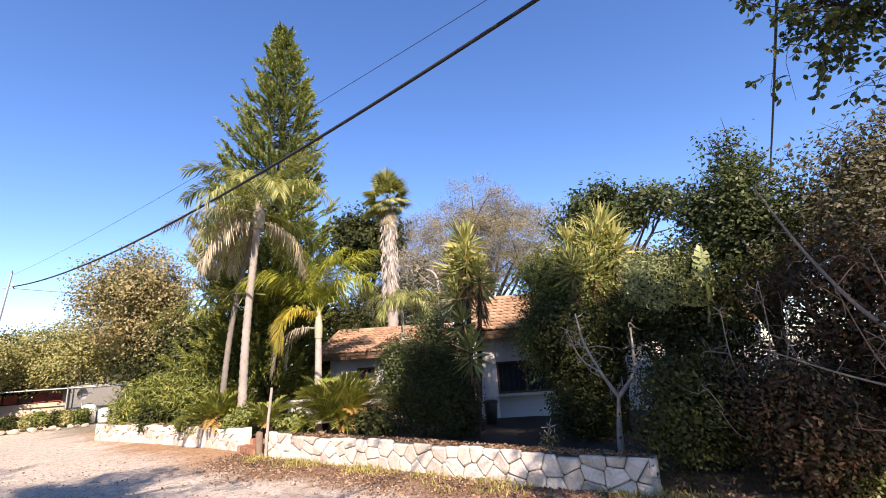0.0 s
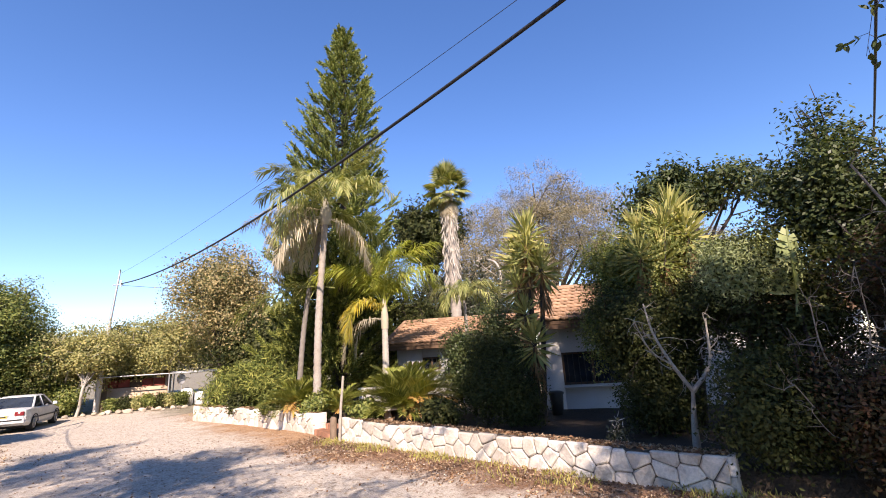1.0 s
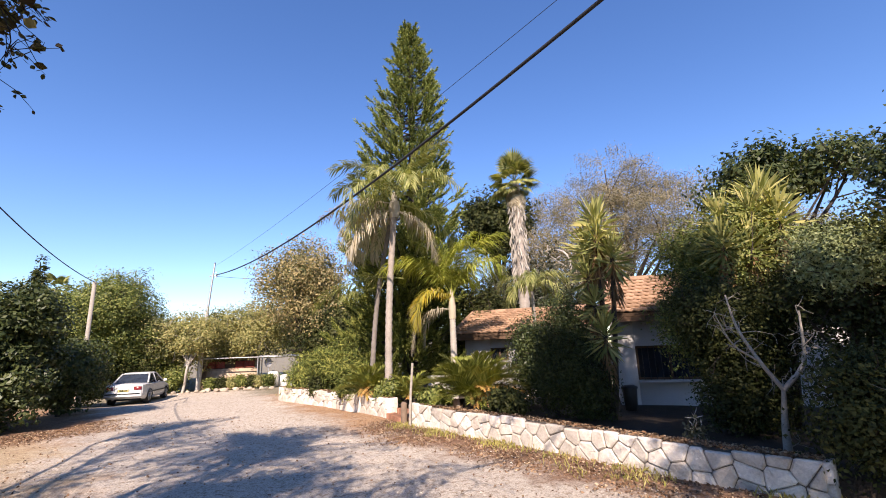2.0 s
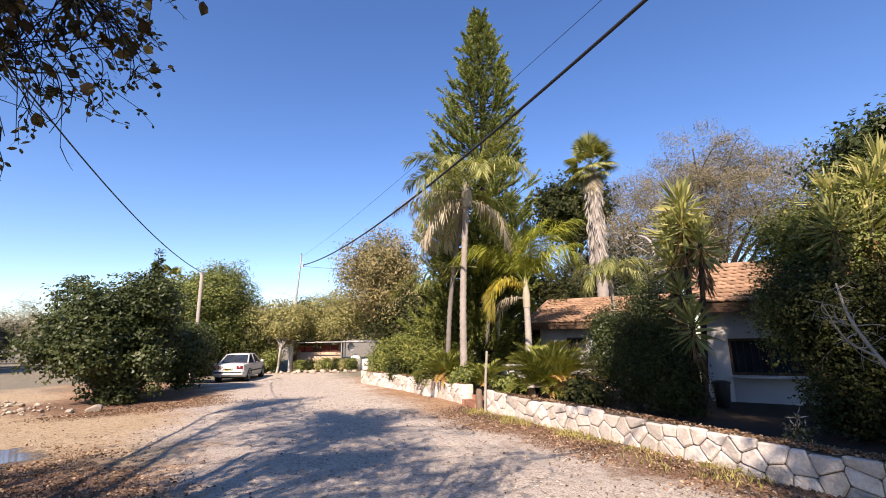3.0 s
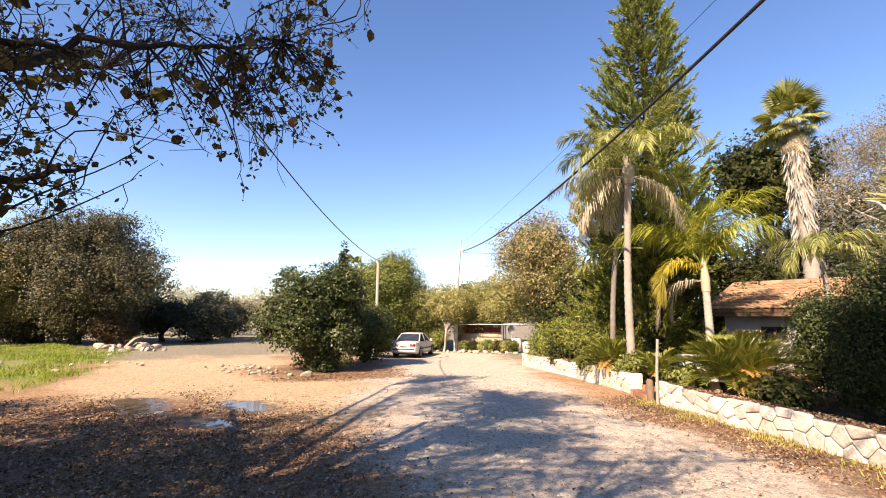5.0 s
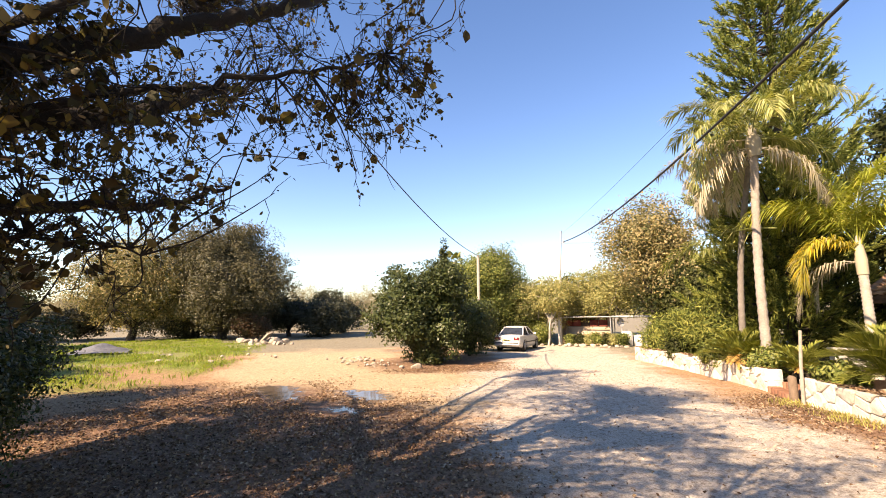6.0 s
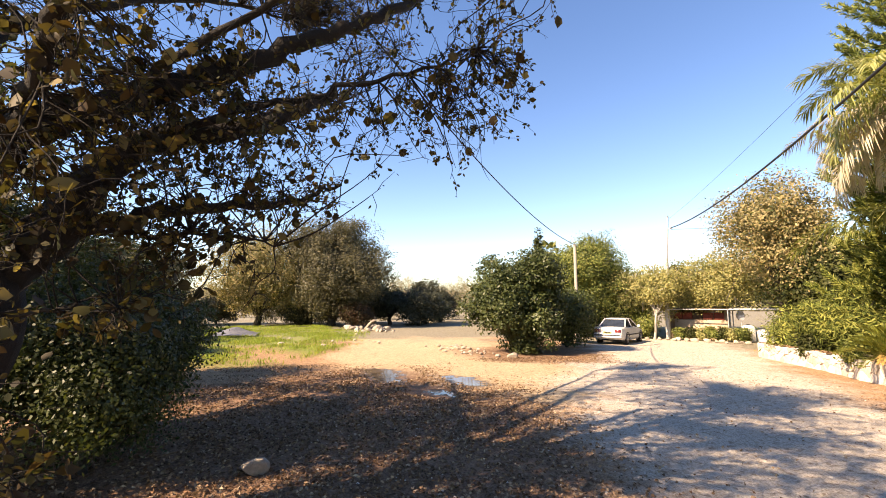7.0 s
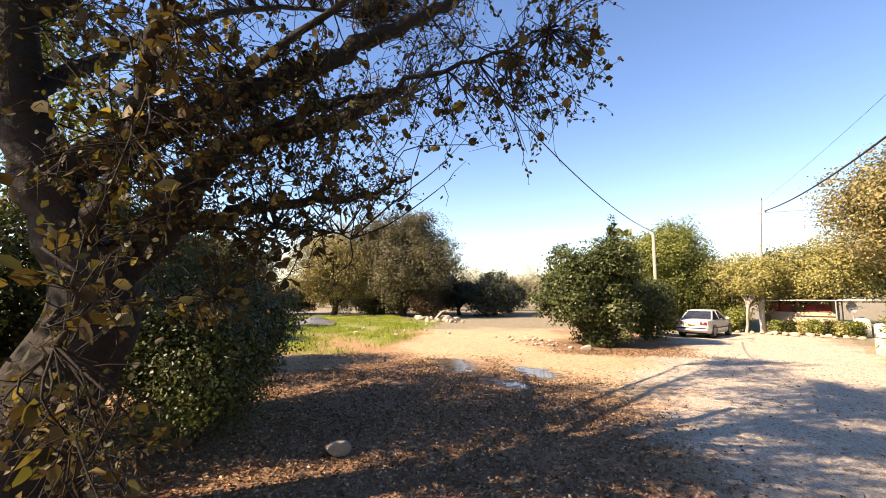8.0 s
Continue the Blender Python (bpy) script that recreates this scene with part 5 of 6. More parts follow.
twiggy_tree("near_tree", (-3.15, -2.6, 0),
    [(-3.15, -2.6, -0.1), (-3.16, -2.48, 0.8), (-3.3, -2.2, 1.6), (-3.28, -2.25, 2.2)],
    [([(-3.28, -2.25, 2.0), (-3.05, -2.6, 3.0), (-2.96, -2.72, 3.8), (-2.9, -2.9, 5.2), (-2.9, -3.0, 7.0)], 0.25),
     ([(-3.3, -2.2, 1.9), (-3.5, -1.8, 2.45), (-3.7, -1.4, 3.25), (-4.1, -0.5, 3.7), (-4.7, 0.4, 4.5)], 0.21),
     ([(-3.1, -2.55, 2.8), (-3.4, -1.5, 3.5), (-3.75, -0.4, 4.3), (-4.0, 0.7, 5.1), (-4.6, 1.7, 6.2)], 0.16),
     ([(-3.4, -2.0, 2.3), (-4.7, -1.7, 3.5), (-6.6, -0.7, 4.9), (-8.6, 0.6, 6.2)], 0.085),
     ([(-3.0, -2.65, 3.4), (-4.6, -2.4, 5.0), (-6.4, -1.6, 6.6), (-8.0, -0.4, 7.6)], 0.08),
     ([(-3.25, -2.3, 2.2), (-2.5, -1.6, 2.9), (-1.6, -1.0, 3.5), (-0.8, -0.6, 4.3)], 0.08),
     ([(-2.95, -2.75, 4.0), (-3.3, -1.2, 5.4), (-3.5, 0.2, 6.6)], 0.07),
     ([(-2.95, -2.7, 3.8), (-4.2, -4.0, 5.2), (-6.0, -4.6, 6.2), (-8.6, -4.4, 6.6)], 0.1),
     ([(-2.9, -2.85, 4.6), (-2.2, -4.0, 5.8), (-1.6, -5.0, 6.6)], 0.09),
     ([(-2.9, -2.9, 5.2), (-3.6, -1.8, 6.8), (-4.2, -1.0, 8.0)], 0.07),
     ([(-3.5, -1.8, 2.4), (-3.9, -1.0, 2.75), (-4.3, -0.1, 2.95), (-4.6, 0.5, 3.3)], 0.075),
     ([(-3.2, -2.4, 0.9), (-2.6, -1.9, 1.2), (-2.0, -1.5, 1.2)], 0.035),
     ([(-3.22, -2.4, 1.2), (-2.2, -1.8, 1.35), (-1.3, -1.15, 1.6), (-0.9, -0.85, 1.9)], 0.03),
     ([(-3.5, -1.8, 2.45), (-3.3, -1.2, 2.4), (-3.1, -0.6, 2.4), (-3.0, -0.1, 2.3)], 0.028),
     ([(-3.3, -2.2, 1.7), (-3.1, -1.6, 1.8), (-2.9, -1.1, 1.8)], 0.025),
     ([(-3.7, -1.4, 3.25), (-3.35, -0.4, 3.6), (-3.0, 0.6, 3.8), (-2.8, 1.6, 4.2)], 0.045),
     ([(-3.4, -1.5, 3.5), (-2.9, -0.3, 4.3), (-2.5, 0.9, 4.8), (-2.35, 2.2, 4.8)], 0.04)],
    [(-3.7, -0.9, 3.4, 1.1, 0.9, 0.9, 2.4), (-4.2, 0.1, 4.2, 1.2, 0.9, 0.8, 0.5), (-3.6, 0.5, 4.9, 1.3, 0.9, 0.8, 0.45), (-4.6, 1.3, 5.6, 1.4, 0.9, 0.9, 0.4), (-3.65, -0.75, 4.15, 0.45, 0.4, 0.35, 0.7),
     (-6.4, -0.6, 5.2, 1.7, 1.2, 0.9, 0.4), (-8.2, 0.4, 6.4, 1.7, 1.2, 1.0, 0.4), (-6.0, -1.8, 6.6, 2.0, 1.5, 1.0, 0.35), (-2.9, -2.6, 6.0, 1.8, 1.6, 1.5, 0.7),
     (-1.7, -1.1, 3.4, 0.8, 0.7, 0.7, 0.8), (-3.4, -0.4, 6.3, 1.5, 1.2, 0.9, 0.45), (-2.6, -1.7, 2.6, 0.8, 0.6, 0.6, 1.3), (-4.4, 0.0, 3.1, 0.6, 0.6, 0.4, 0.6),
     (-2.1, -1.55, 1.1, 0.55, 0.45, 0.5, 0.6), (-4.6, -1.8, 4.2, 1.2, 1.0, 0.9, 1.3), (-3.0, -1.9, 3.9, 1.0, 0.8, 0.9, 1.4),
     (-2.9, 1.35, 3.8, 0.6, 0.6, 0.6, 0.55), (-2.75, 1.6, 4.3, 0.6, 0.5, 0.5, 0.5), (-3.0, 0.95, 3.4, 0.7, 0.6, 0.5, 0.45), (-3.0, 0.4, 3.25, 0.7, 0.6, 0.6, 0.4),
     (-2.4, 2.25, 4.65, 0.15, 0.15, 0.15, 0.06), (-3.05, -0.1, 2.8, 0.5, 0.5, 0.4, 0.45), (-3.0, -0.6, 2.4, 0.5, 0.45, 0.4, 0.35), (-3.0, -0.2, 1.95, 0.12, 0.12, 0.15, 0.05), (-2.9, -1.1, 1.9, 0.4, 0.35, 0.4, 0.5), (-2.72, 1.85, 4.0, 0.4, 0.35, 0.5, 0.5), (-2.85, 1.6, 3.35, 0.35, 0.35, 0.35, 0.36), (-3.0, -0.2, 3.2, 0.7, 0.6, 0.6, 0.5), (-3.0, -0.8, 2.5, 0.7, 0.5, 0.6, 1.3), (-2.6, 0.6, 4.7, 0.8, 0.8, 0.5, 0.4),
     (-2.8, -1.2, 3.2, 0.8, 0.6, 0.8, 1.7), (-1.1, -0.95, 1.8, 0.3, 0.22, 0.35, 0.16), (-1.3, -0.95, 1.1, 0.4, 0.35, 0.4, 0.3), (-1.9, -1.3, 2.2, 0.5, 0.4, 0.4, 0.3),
     # high and rearward masses, mostly out of view, added to shade the ground
     (-3.6, -1.4, 7.6, 1.8, 1.5, 1.1, 0.25), (-1.8, -2.4, 6.2, 1.4, 1.3, 1.1, 0.3), (-6.2, 0.2, 7.6, 1.8, 1.2, 1.0, 0.15), (-1.8, -4.6, 6.4, 1.6, 1.5, 1.2, 1.4), (-3.2, -5.4, 5.2, 1.4, 1.2, 0.8, 2.0), (-4.8, -5.2, 5.6, 1.4, 1.2, 0.8, 1.8), (-6.2, -4.4, 6.0, 1.3, 1.0, 0.7, 1.2), (-1.4, -3.0, 7.2, 1.5, 1.3, 1.0, 0.2)] + SHADOW_TUFTS,
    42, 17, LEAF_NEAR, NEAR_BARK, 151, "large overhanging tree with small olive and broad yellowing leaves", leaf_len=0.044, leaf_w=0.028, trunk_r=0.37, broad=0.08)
twiggy_tree("shade_tree", (9.2, -0.6, 0),
    [(9.2, -0.6, -0.1), (9.1, -0.4, 2.2), (8.8, -0.2, 4.4)],
    [([(8.8, -0.2, 4.0), (7.4, 1.6, 5.6), (6.0, 3.6, 6.0), (4.9, 4.9, 5.4)], 0.13), ([(8.8, -0.2, 4.2), (8.2, 1.6, 6.4), (7.2, 3.2, 8.2)], 0.15),
     ([(8.8, -0.2, 4.4), (9.2, -1.2, 6.4), (8.6, -2.4, 8.6)], 0.16), ([(7.4, 1.6, 5.6), (6.4, 4.0, 5.2), (5.8, 4.9, 4.6)], 0.07), ([(8.8, -0.2, 4.4), (6.8, -0.4, 6.8), (4.8, -0.6, 8.4)], 0.14),
     ([(7.0, 0.2, 6.6), (5.8, 1.6, 7.8), (4.8, 3.0, 8.6)], 0.1)],
    [(1.5, 2.0, 8.8, 1.1, 1.0, 0.7, 2.6), (2.8, 2.4, 8.8, 1.1, 1.0, 0.7, 2.8), (2.4, 4.6, 8.9, 1.0, 1.0, 0.7, 1.8), (2.9, 0.9, 8.6, 1.2, 0.9, 0.6, 2.4), (1.7, 0.6, 8.7, 1.0, 0.8, 0.6, 2.0), (4.9, 4.9, 5.3, 0.9, 0.8, 0.6, 0.4), (5.8, 4.6, 4.8, 0.9, 0.8, 0.6, 0.4), (4.3, 5.1, 5.9, 0.6, 0.4, 0.4, 0.2), (4.6, 5.0, 4.7, 0.5, 0.5, 0.4, 0.2), (5.2, 4.4, 4.4, 0.7, 0.6, 0.5, 0.25), (3.4, 4.2, 8.9, 1.2, 1.2, 0.8, 1.5), (5.0, -0.4, 8.6, 1.5, 1.7, 1.1, 2.2),
     (7.0, 0.4, 8.2, 1.9, 1.9, 1.3, 2.4), (8.8, -2.0, 8.4, 2.0, 1.9, 1.4, 3.4), (6.0, -3.0, 8.4, 1.9, 1.6, 1.2, 3.2), (7.2, -1.2, 7.4, 1.6, 1.4, 1.0, 2.0), (4.6, -2.2, 8.2, 1.2, 1.2, 0.8, 2.2)],
    70, 24, LEAF_CAROB, BARK, 152, "tall leafy tree overhanging the side of the yard", 0.095, 0.055, 0.28)


# ---- bare branches in the right-hand thicket ----
def bare_tree(name, at, limbs, seed, label, r=0.05, mat=PALE_BARK):
    rng = np.random.default_rng(seed)
    root = thing(name, at, label, "bare tree")
    o = np.array(at, float)
    for k, (pts, w) in enumerate(limbs):
        c = curve_line(np.array(pts, float) - o, 6)
        out = [tube(c, np.linspace(w, w * 0.35, len(c)), 7)]
        for _ in range(8 if k else 2):
            i = rng.integers(3, len(c))
            d = unit(rng.normal(size=3) + [0, 0, 0.4]) * rng.uniform(0.12, 0.42)
            q = curve_line([c[i], c[i] + d * 0.5 + rng.normal(0, 0.06, 3), c[i] + d], 4)
            out.append(tube(q, np.linspace(0.008, 0.0025, len(q)), 4))
            for _ in range(3):
                j = rng.integers(2, len(q))
                e = q[j] + unit(rng.normal(size=3) + d) * rng.uniform(0.1, 0.3)
                out.append(tube([q[j], (q[j] + e) / 2 + rng.normal(0, 0.015, 3), e], [0.0035, 0.003, 0.0018], 3))
        link_mesh("branch" if k else "trunk", *join(out), mat, root, smooth=True)
    return root


bare_tree("bare_tree", (2.85, 8.3, 0.2), [([(2.85, 8.3, 0.05), (2.88, 8.3, 0.6), (2.95, 8.3, 1.15)], 0.07), ([(2.95, 8.3, 1.1), (2.72, 8.3, 1.5), (2.52, 8.35, 2.0), (2.45, 8.4, 2.5)], 0.035),
    ([(2.95, 8.3, 1.1), (3.25, 8.3, 1.5), (3.3, 8.25, 2.2)], 0.04), ([(2.72, 8.3, 1.5), (2.4, 8.2, 1.75), (2.2, 8.1, 2.2)], 0.018)], 161, "small leafless forked tree with pale bark behind the wall", mat=GREY_WOOD)
bare_tree("bare_branch_tree", (7.6, 6.6, 0.1), [([(7.6, 6.6, 0), (7.0, 6.4, 0.9), (6.2, 6.1, 1.5)], 0.07), ([(6.2, 6.1, 1.5), (5.4, 6.15, 2.0), (5.0, 6.4, 2.9), (4.7, 6.6, 3.9)], 0.035),
    ([(6.6, 6.2, 1.3), (5.6, 6.0, 1.2), (4.8, 6.0, 1.4), (4.1, 6.3, 1.75)], 0.022), ([(6.2, 6.1, 1.5), (5.7, 5.8, 1.9), (5.6, 5.6, 2.9)], 0.02)], 162, "leafless grey-barked branches leaning out of the thicket", mat=DIM_BARK)


bare_tree("bare_thicket_tree", (6.4, 6.2, 0.0), [([(6.4, 6.2, -0.05), (6.3, 6.15, 0.7), (6.2, 6.1, 1.3)], 0.04), ([(6.2, 6.1, 1.2), (5.8, 6.2, 2.0), (5.7, 6.3, 2.9)], 0.02),
    ([(6.25, 6.1, 1.0), (6.5, 5.9, 1.9), (6.4, 5.8, 2.8)], 0.02), ([(6.3, 6.15, 0.7), (5.7, 5.9, 0.8), (5.0, 5.8, 0.6)], 0.018), ([(6.2, 6.1, 1.3), (5.6, 5.9, 1.5), (5.0, 5.9, 1.9)], 0.014)], 164, "tangle of leafless grey twigs at the edge of the thicket", mat=DIM_BARK)


bare_tree("bare_thicket_tree", (4.3, 7.0, 0.0), [([(4.3, 7.0, -0.05), (4.25, 6.95, 0.6), (4.3, 6.9, 1.1)], 0.03), ([(4.3, 6.9, 1.0), (4.0, 6.8, 1.6), (3.95, 6.75, 2.3)], 0.016),
    ([(4.28, 6.9, 0.9), (4.6, 6.7, 1.5), (4.7, 6.6, 2.2)], 0.016), ([(4.25, 6.95, 0.6), (3.8, 6.7, 0.9), (3.5, 6.6, 1.3)], 0.013), ([(4.3, 6.9, 1.1), (4.4, 6.6, 1.8), (4.3, 6.4, 2.6)], 0.013)], 165, "thin grey twigs standing in front of the dark shrubs", mat=DIM_BARK)
bare_tree("bare_thicket_tree", (5.5, 5.9, 0.0), [([(5.5, 5.9, -0.05), (5.45, 5.85, 0.5), (5.5, 5.8, 0.9)], 0.03), ([(5.5, 5.8, 0.8), (5.1, 5.9, 1.5), (4.9, 6.0, 2.4)], 0.015),
    ([(5.48, 5.8, 0.8), (5.9, 5.6, 1.5), (6.0, 5.6, 2.4)], 0.015), ([(5.45, 5.85, 0.5), (5.0, 5.7, 0.8), (4.5, 5.8, 0.9)], 0.012), ([(5.5, 5.8, 0.9), (5.4, 5.6, 1.8), (5.5, 5.5, 2.7)], 0.012)], 166, "dry leafless shoots leaning out of the brown shrubs", mat=BROWN_WOOD)


def build_strelitzia():
    rng = np.random.default_rng(17)
    root = thing("strelitzia", (4.85, 8.45, 0.2), "banana-like plant with one sunlit torn paddle leaf", "plant")
    link_mesh("stem", *tube(curve_line([(0, 0, -0.1), (-0.05, 0, 1.0), (-0.08, 0, 1.95)], 5), np.linspace(0.06, 0.03, 11), 8), BARK, root, smooth=True)
    for az, lean, L in ((0.2, 0.08, 1.05), (0.9, 0.75, 0.8), (2.8, 0.9, 0.8), (4.3, 0.6, 0.7)):
        strips = []
        for i in range(9):
            for sd in (1, -1):
                a, b = i / 9, (i + 0.96) / 9
                wa, wb = (0.23 * math.sin(math.pi * (0.1 + 0.85 * u)) for u in (a, b))
                strips.append((np.array([(0, 0, a * L), (sd * wa, 0.02 * rng.normal() + 0.03, a * L + 0.06), (sd * wb, 0.02 * rng.normal() + 0.03, b * L + 0.06), (0, 0, b * L)]), np.array([(0, 1, 2, 3)])))
        V, F = join(strips + [tube([(0, 0, -0.5), (0, 0, 0), (0, 0, L)], [0.02, 0.016, 0.006], 5)])
        leaf = link_mesh("paddle_leaf", V, F, LEAF_PALE, root)
        leaf.location, leaf.rotation_euler = (-0.08, 0, 2.3), (0, lean, az)


build_strelitzia()


# ---- shed and clutter at the end of the road ----
def build_shed():
    low = -0.26
    A, B = np.array([-23.3, 22.4]), np.array([-18.0, 25.9])
    d = (B - A) / np.linalg.norm(B - A)
    back = np.array([-d[1], d[0]])
    rz = math.atan2(d[1], d[0])
    at = lambda u, v, z: (*(A + d * u + back * v), z)
    root = thing("shed", (0, 0, low), "low tan shed with red-brown boarding and a flat roof", "shed")
    link_mesh("wall", *box(at(1.7, 1.4, 0.62), (3.4, 0.15, 1.25), rz), TAN_WALL, root)
    link_mesh("side_wall", *box(at(0.1, 2.2, 0.95), (0.15, 1.5, 1.9), rz), WHITE_PAINT, root)
    link_mesh("side_wall", *box(at(3.3, 2.2, 0.95), (0.15, 1.5, 1.9), rz), TAN_WALL, root)
    for i in range(5):
        link_mesh("board", *box(at(0.55 + i * 0.6, 1.38, 1.5), (0.56, 0.06, 0.42), rz, 0.008), (RED_PAINT, DARK_WOOD)[i == 2], root)
    link_mesh("inner_wall", *box(at(1.7, 2.95, 0.95), (3.2, 0.1, 1.9), rz), DARK_WOOD, root)
    link_mesh("roof", *box(at(1.7, 1.9, 1.95), (3.9, 2.5, 0.09), rz, 0.02), DARK_WOOD, root)
    link_mesh("door", *box(at(0.12, 1.32, 0.9), (0.5, 0.06, 1.75), rz, 0.01), BROWN_WOOD, root)
    frame_ = thing("pergola", (0, 0, low), "light pipe pergola with a thin flat cover", "pergola")
    for u in (3.6, 6.2, 8.4):
        for v in (0.2, 2.2):
            link_mesh("post", *tube([at(u, v, -0.05), at(u, v, 1.9)], [0.035, 0.035], 8), GALVANISED, frame_)
    for v in (0.2, 2.2):
        link_mesh("rail", *tube([at(0.2, v, 1.93), at(8.7, v, 1.93)], [0.03, 0.03], 8), GALVANISED, frame_)
    for i in range(9):
        link_mesh("rafter", *tube([at(3.6 + i * 0.6, 0.1, 1.975), at(3.6 + i * 0.6, 2.4, 1.975)], [0.018, 0.018], 6), GALVANISED, frame_)
    link_mesh("cover", *box(at(6.2, 1.3, 2.0), (5.0, 2.2, 0.025), rz), SHEET, frame_)
    dish = thing("satellite_dish", at(4.15, 0.9, 0.2), "grey satellite dish on a short mast", "satellite dish")
    ring = [(r * math.cos(a), -0.12 * (1 - r * r / 0.1), r * math.sin(a)) for r in (0.02, 0.12, 0.22, 0.31) for a in np.linspace(0, 6.283, 18, endpoint=False)]
    i, j = np.meshgrid(np.arange(3), np.arange(18), indexing="ij")
    F = np.stack([i * 18 + j, i * 18 + (j + 1) % 18, (i + 1) * 18 + (j + 1) % 18, (i + 1) * 18 + j], -1).reshape(-1, 4)
    b = link_mesh("bowl", np.array(ring) + [0, 0, 1.35], F, SHEET, dish, smooth=True)
    link_mesh("mast", *tube([(0, 0.05, -0.2), (0, 0.05, 1.35)], [0.025, 0.025], 7), GALVANISED, dish)
    for k, (u, v, w, h) in enumerate(((4.5, 0.9, 0.7, 1.0), (5.2, 1.0, 0.55, 0.75), (5.9, 0.8, 0.6, 0.85))):
        tank = thing("white_tank", at(u, v, 0), "white plastic water tank under the pergola", "tank", "white tanks")
        link_mesh("tank_body", *tube([(0, 0, 0), (0, 0, 0.03), (0, 0, h * 0.8), (0, 0, h * 0.94), (0, 0, h)], [w * 0.46, w * 0.5, w * 0.5, w * 0.4, w * 0.12], 16), WHITE_PAINT, tank, smooth=True)
        link_mesh("cap", *tube([(0, 0, h - 0.02), (0, 0, h + 0.05), (0, 0, h + 0.055)], [w * 0.15, w * 0.15, 0.005], 12), BLACK_TRIM, tank)
    for i in range(7):
        u = 1.0 + i * 0.55
        T("planting", "low leafy plants in front of the shed", "plant", at(u, 0.0, 0), at(u, 0.0, 0.42), (0.4, 0.35, 0.4), (LEAF_GREEN, LEAF_DARK, LEAF_YELLOW)[i % 3], BARK, 0.02, 160, 14, 0.1, 200 + i, spread=0.12, blobs=4, group="plants along the shed")


build_shed()


def rock_mesh(seed, n=10):
    rng = np.random.default_rng(seed)
    bm = bmesh.new()
    bmesh.ops.create_icosphere(bm, subdivisions=2, radius=1.0)
    cuts = [(unit(rng.normal(size=3)), rng.uniform(0.55, 0.85)) for _ in range(n)]
    for v in bm.verts:
        p = np.array(v.co)
        for d, k in cuts:
            s = p @ d
            if s > k:
                p = p - d * (s - k) * 0.9
        v.co = p * [1.0, 0.8, 0.62]
    me = bpy.data.meshes.new("stone")
    bm.to_mesh(me)
    bm.free()
    me.materials.append(ROCK)
    return me


ROCKS = [rock_mesh(300 + i) for i in range(6)]


def rock(x, y, s, label, group, k, z=None):
    rng = random.Random(k)
    ob = new("stone", ROCKS[k % 6])
    ob.location = (x, y, s * 0.38 - dip(x, y) if z is None else z)
    ob.scale = (s, s * rng.uniform(0.8, 1.1), s * rng.uniform(0.8, 1.1))
    ob.rotation_euler = (rng.uniform(-0.2, 0.2), rng.uniform(-0.2, 0.2), rng.uniform(0, 6.28))
    return tagged(ob, label, "stone", group)


_r = random.Random(3)
for i in range(16):
    u = i / 15
    rock(-23.2 + 4.6 * u + _r.uniform(-0.2, 0.2), 21.0 + 2.9 * u + _r.uniform(-0.25, 0.25), _r.uniform(0.12, 0.26), "pale field stone edging the planting", "edging stones", i)
for i in range(64):
    rock(-14.4 - _r.random() * 5.2, 6.2 + _r.gauss(0, 0.45), _r.uniform(0.035, 0.12), "pale loose stone near the bush", "stones by the bush", 20 + i)
rock(-13.9, 7.1, 0.22, "whitish block of stone beside the bush", "stones by the bush", 44)
for i in range(24):
    rock(-33 + _r.gauss(0, 2.0), 4.6 + _r.gauss(0, 0.9), _r.uniform(0.15, 0.5), "broken stone in a rubble heap", "rubble heap", 50 + i)
rock(-4.69, -0.32, 0.19, "single pale stone lying on leaf litter", "", 80)
for i in range(14):
    rock(-24 + _r.uniform(-5, 4), 1.2 + _r.uniform(-2.5, 2.5), _r.uniform(0.06, 0.2), "small pale stone in the grass", "stones in the grass", 90 + i)
slab = thing("concrete_slab", (-32.6, 4.4, 0.5), "tilted broken concrete slab on the rubble", "slab")
link_mesh("slab_piece", *box((0, 0, 0), (0.85, 0.7, 0.12), 0.4, 0.03), ROCK, slab)
slab.rotation_euler = (0.5, -0.6, 0.3)


def build_tarp():
    x, y = np.meshgrid(np.linspace(-1.6, 1.6, 26), np.linspace(-1.3, 1.3, 22))
    z = 0.42 * np.exp(-(x**2 / 1.2 + y**2 / 0.9)) + 0.05 * wavy(x, y, 5, 6) * np.exp(-(x**2 + y**2) / 2.5) + 0.02
    V = np.stack([x, y, z], -1).reshape(-1, 3)
    i, j = np.meshgrid(np.arange(21), np.arange(25), indexing="ij")
    F = np.stack([i * 26 + j, i * 26 + j + 1, (i + 1) * 26 + j + 1, (i + 1) * 26 + j], -1).reshape(-1, 4)
    ob = link_mesh("tarpaulin", V, F, TARP, smooth=True)
    ob.location = (-29.0, -4.2, 0.08)
    tagged(ob, "crumpled grey tarpaulin lying in the grass", "tarpaulin")


build_tarp()


